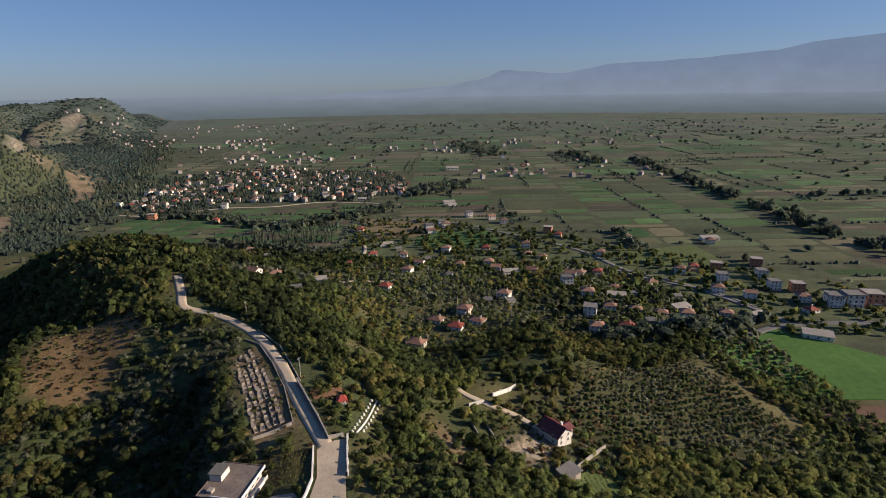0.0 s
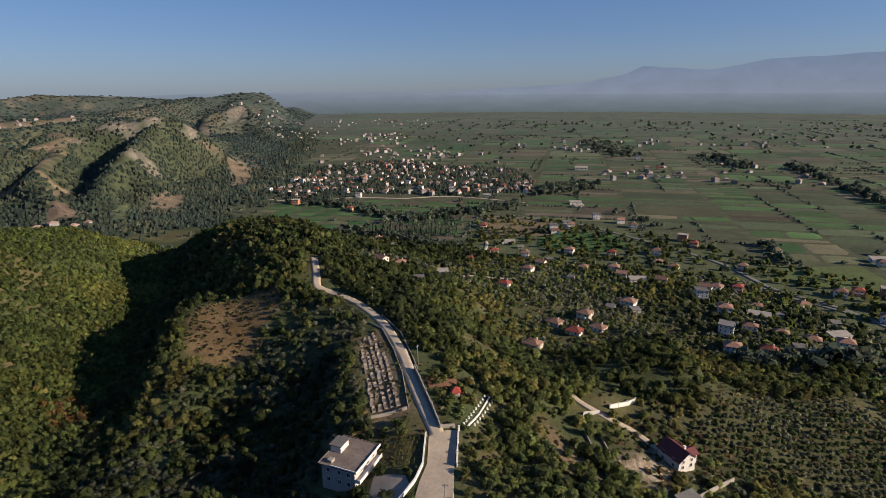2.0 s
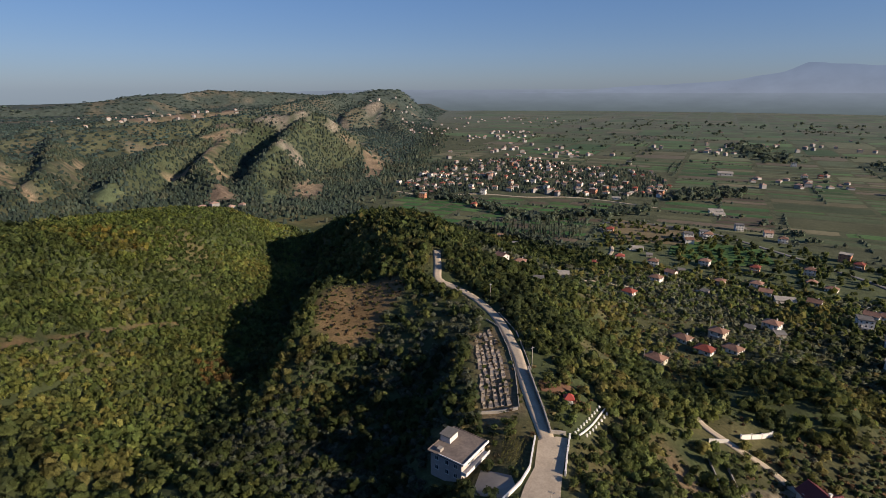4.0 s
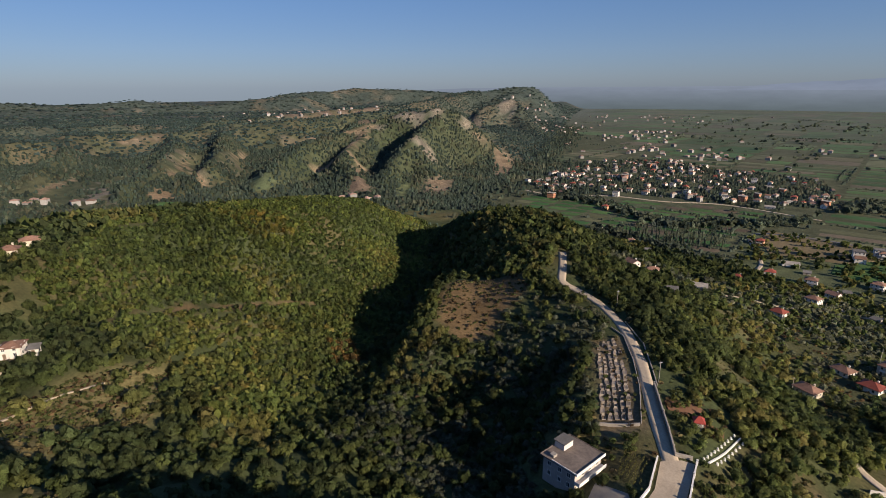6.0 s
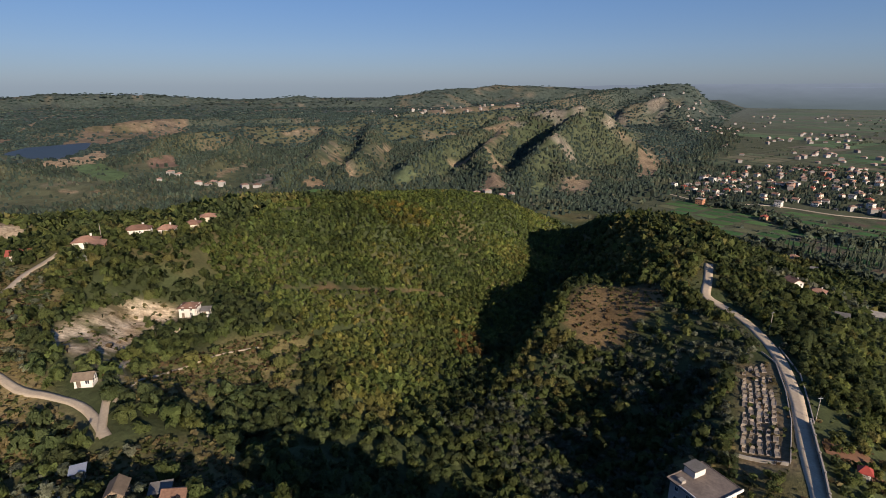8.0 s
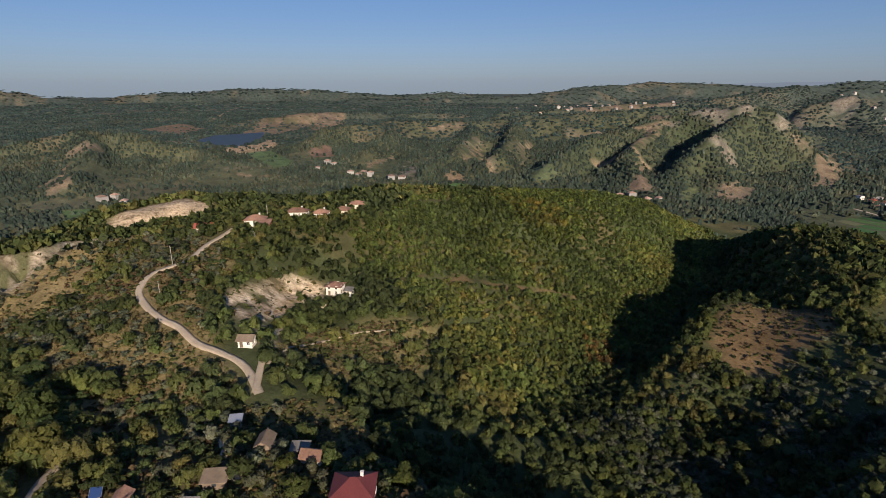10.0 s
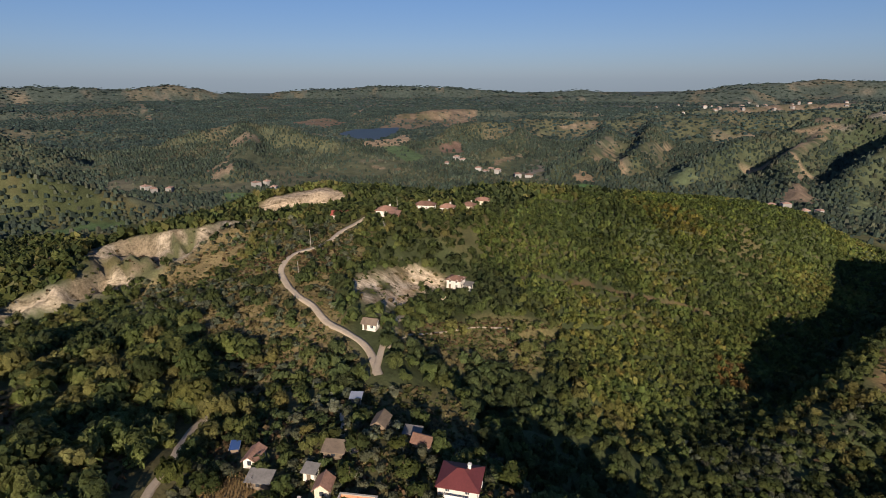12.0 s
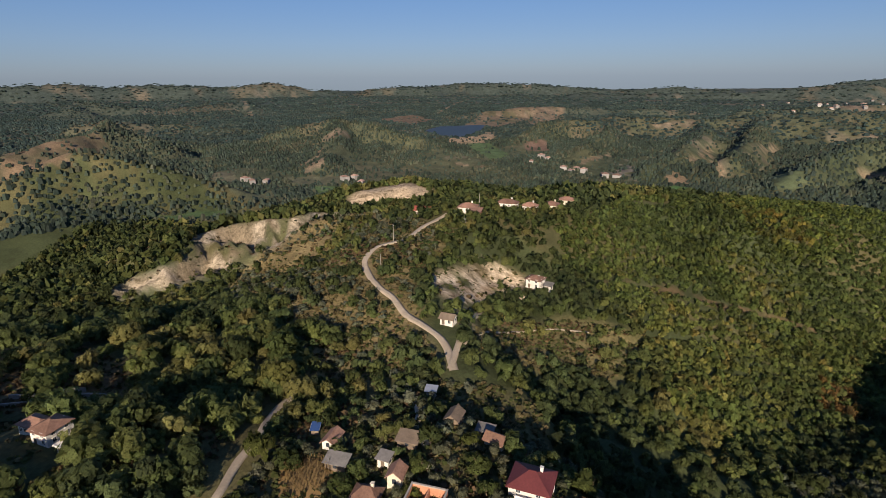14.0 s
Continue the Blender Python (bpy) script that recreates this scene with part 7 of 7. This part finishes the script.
scrubby &= ~single
leaf_mass("wood", p[scrubby], wide[scrubby], tall[scrubby], tints[scrubby], HILL_CROWNS, "dense young green wood covering the hillside", "wood", LEAVES)
leaf_mass("wood", p[close], wide[close], tall[close], tints[close], FINE_CROWNS, "tall broadleaf trees and olives round the hamlet", "wood", LEAVES)
leaf_mass("wood", p[near], wide[near], tall[near], tints[near], NEAR_CROWNS, "mixed green broadleaf wood and olive trees on the near slopes", "wood", LEAVES)
leaf_mass("wood", p[side], wide[side], tall[side], tints[side], SIDE_CROWNS, "dense small olive trees and bushes, leaf colour darkened for the spur's shaded side", "wood", LEAVES)
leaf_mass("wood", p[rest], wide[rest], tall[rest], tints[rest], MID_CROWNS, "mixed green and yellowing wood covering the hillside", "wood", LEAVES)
leaf_mass("wood", p[outer], wide[outer], tall[outer], tints[outer], OUTER_CROWNS, "green wood on the outer slopes of the spur", "wood")

# low scrub and tufts on the open slopes
n = 52000
x, y = rng.uniform(-360, 200, n), rng.uniform(-195, 440, n)
keep = in_view(x, y) & (np.hypot(x, y) < 480) & (np.hypot(x, y) > 50) & ~inside(x, y, PLAIN)
open_ground = np.where((x > -60) & (y > 95), 0.35, 0.0)
for ring, amount in ((VILLAGE_SLOPE, 0.6), (OLIVE_SLOPE, 0.8), (MEADOW_RING, 0.95), (GRASS_EAST, 1.0), (BROWN_FIELD, 1.0), (EAST_WOOD, 0.5), (SPUR_SIDE, 0.3), (SCAR, 0.6), (ROADSIDE_EAST, 0.9), (WHITE_SCARP, 0.2), (YARD_SCARP, 0.3), (CEMETERY, 0.25), (HAMLET, 0.6)):
    open_ground = np.where(inside(x, y, ring), amount, open_ground)
d, _ = near_line(x, y, ROAD)
open_ground = np.where((d > 3.2) & (d < 11), np.maximum(open_ground, 0.5), np.where(d < 3.2, 0, open_ground))
for line in (HILL_ROAD, HAMLET_ROAD):
    open_ground = np.where(near_line(x, y, line)[0] < 3.0, 0, open_ground)
keep &= rng.uniform(size=n) < open_ground
for fx, fy, fr in FREE:
    keep &= np.hypot(x - fx, y - fy) > fr * 0.8
x, y = x[keep], y[keep]
wide = rng.uniform(0.7, 2.2, len(x))
SCRUB = {"straw": ((0.150, 0.122, 0.058), 0.27), "green": ((0.070, 0.080, 0.028), 0.5), "rust": ((0.115, 0.078, 0.042), 0.23)}
leaf_mass("scrub", np.stack([x, y, ground(x, y) - 0.1], -1), wide, wide * rng.uniform(0.5, 0.9, len(x)), tree_tints(len(x), x, y, SCRUB), TUFTS, "low dry scrub and grass tufts", "scrub")

n = 33000
x, y = rng.uniform(-290, -55, n), rng.uniform(-135, 80, n)
open_ground = np.zeros(n)
for ring, amount in ((MEADOW_RING, 0.9), (OLIVE_SLOPE, 0.75), (HAMLET, 1.0), (FARM_GRASS, 0.8), (NEAR_GROVE, 0.75), (YARD_SCARP, 0.10)):
    open_ground = np.where(inside(x, y, ring), amount, open_ground)
for line, reach in ((HILL_ROAD, 2.0), (HAMLET_ROAD, 1.6)):
    open_ground = np.where(near_line(x, y, line)[0] < reach, 0, open_ground)
keep = in_view(x, y) & (rng.uniform(size=n) < open_ground)
for fx, fy, fr in FREE:
    keep &= np.hypot(x - fx, y - fy) > fr * 0.7
x, y = x[keep], y[keep]
wide = rng.uniform(0.6, 1.7, len(x))
leaf_mass("undergrowth", np.stack([x, y, ground(x, y) - 0.1], -1), wide, wide * rng.uniform(0.5, 1.0, len(x)), tree_tints(len(x), x, y, SCRUB), TUFTS, "green and dry undergrowth round the hamlet", "scrub")

# olive orchard in rows
rows_ = [(54 + 3.3 * i * 0.87 - 3.7 * j * 0.35, 172 + 3.3 * i * 0.35 + 3.7 * j * 0.87) for i in range(-2, 34) for j in range(-6, 22)]
x, y = np.array(rows_).T + rng.normal(0, 0.35, (2, len(rows_)))
keep = inside(x, y, ORCHARD_WIDE) & (rng.uniform(size=len(x)) < 0.93)
for fx, fy, fr in FREE:
    keep &= np.hypot(x - fx, y - fy) > fr
x, y = x[keep], y[keep]
wide = rng.uniform(1.9, 3.0, len(x))
leaf_mass("orchard", np.stack([x, y, ground(x, y) - 0.1], -1), wide, wide * 0.9, tree_tints(len(x), x, y, OLIVES), SCRUB_CROWNS, "young olive orchard planted in rows", "orchard")

# dry maize and vines
for name, ring, gap, size, tint, label in (("maize", [(-97, -39), (-97.5, -28), (-88, -28), (-87, -36)], 0.9, (0.5, 0.8, 2.0, 2.6), (0.20, 0.14, 0.06), "dry standing maize"),
                                           ("vines", [(-49, 135.5), (-41.5, 135.5), (-39.5, 124), (-46, 124.5)], 1.3, (0.8, 1.2, 1.5, 2.0), (0.13, 0.125, 0.04), "staked garden vines in rows"),
                                           ("vegetable_rows", [(39, 146), (55, 162), (61, 150), (50, 136), (39, 136)], 1.8, (0.8, 1.3, 0.5, 0.8), (0.075, 0.10, 0.03), "low green vegetable rows")):
    ring_ = np.array(ring)
    gx_, gy_ = np.meshgrid(np.arange(ring_[:, 0].min(), ring_[:, 0].max(), gap), np.arange(ring_[:, 1].min(), ring_[:, 1].max(), 0.7))
    x, y = gx_.ravel() + rng.normal(0, 0.08, gx_.size), gy_.ravel() + rng.normal(0, 0.1, gx_.size)
    keep = inside(x, y, ring)
    x, y = x[keep], y[keep]
    leaf_mass(name, np.stack([x, y, sheet_z(x, y) + 0.15], -1), rng.uniform(size[0], size[1], len(x)), rng.uniform(size[2], size[3], len(x)), np.tile(np.array(tint), (len(x), 1)) *
              rng.uniform(0.8, 1.2, (len(x), 1)), [(q[:9], s[:9]) for q, s in COLUMNS], label, "crop")

# woods of the far hills
def far_wood(cell, lo, hi, size, flatness, seed, label, kinds):
    x_, y_ = scatter(-min(hi, 4000), 100, -min(hi, 3200), min(hi, 3800), cell)
    away_ = np.hypot(x_, y_)
    keep_ = in_view(x_, y_, 1) & (away_ > lo) & (away_ < hi) & ~inside(x_, y_, PLAIN)
    x_, y_ = x_[keep_], y_[keep_]
    cover = np.maximum(smooth(fbm(x_, y_, 110, 4, seed), 0.32, 0.43), 0.12 + 0.45 * (lo > 1000))
    cover = np.where(np.hypot(x_ + 620, y_ - 640) < 260, np.maximum(cover, 0.9), cover)
    for ring, amount in THIN:
        cover = np.where(inside(x_, y_, ring), amount * 0.2, cover)
    for ring in (BARE_TOP, BROWN_HILL_RING, FAR_BROWN, PLATEAU_BROWN, BRIGHT_SHORE, LAKE_RING):
        cover = np.where(inside(x_, y_, ring), 0.0 if ring is LAKE_RING else 0.12, cover)
    for _, ring in VALLEY_PLOTS:
        cover = np.where(inside(x_, y_, ring), 0.05, cover)
    for _, ring in ROCK_RINGS:
        cover = np.where(inside(x_, y_, ring), 0.16, cover)
    for width, line in STREAKS:
        cover = np.where(near_line(x_, y_, line)[0] < 0.8 * width, 0.06 * cover, cover)
    keep_ = rng.uniform(size=len(x_)) < cover
    x_, y_ = x_[keep_], y_[keep_]
    w_ = rng.uniform(*size, len(x_))
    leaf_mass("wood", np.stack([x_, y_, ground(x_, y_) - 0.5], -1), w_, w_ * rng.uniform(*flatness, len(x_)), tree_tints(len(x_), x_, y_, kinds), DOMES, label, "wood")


# beyond 1150 m the leaf colours carry more blue as painted haze
BLUE_HAZE_WOODS = {"dark": ((0.042, 0.065, 0.060), 0.5), "green": ((0.052, 0.076, 0.066), 0.42), "pale": ((0.076, 0.092, 0.072), 0.08)}
far_wood(5.1, 555, 1150, (3.0, 6.6), (0.6, 1.1), 25, "woods over the hills behind the valley", HAZED_WOODS)
far_wood(9.2, 1150, 2400, (6, 12), (0.3, 0.55), 25, "distant dark green woods over the far hills", BLUE_HAZE_WOODS)
far_wood(24.0, 2400, 3900, (14, 26), (0.14, 0.28), 27, "woods on the most distant hills", BLUE_HAZE_WOODS)
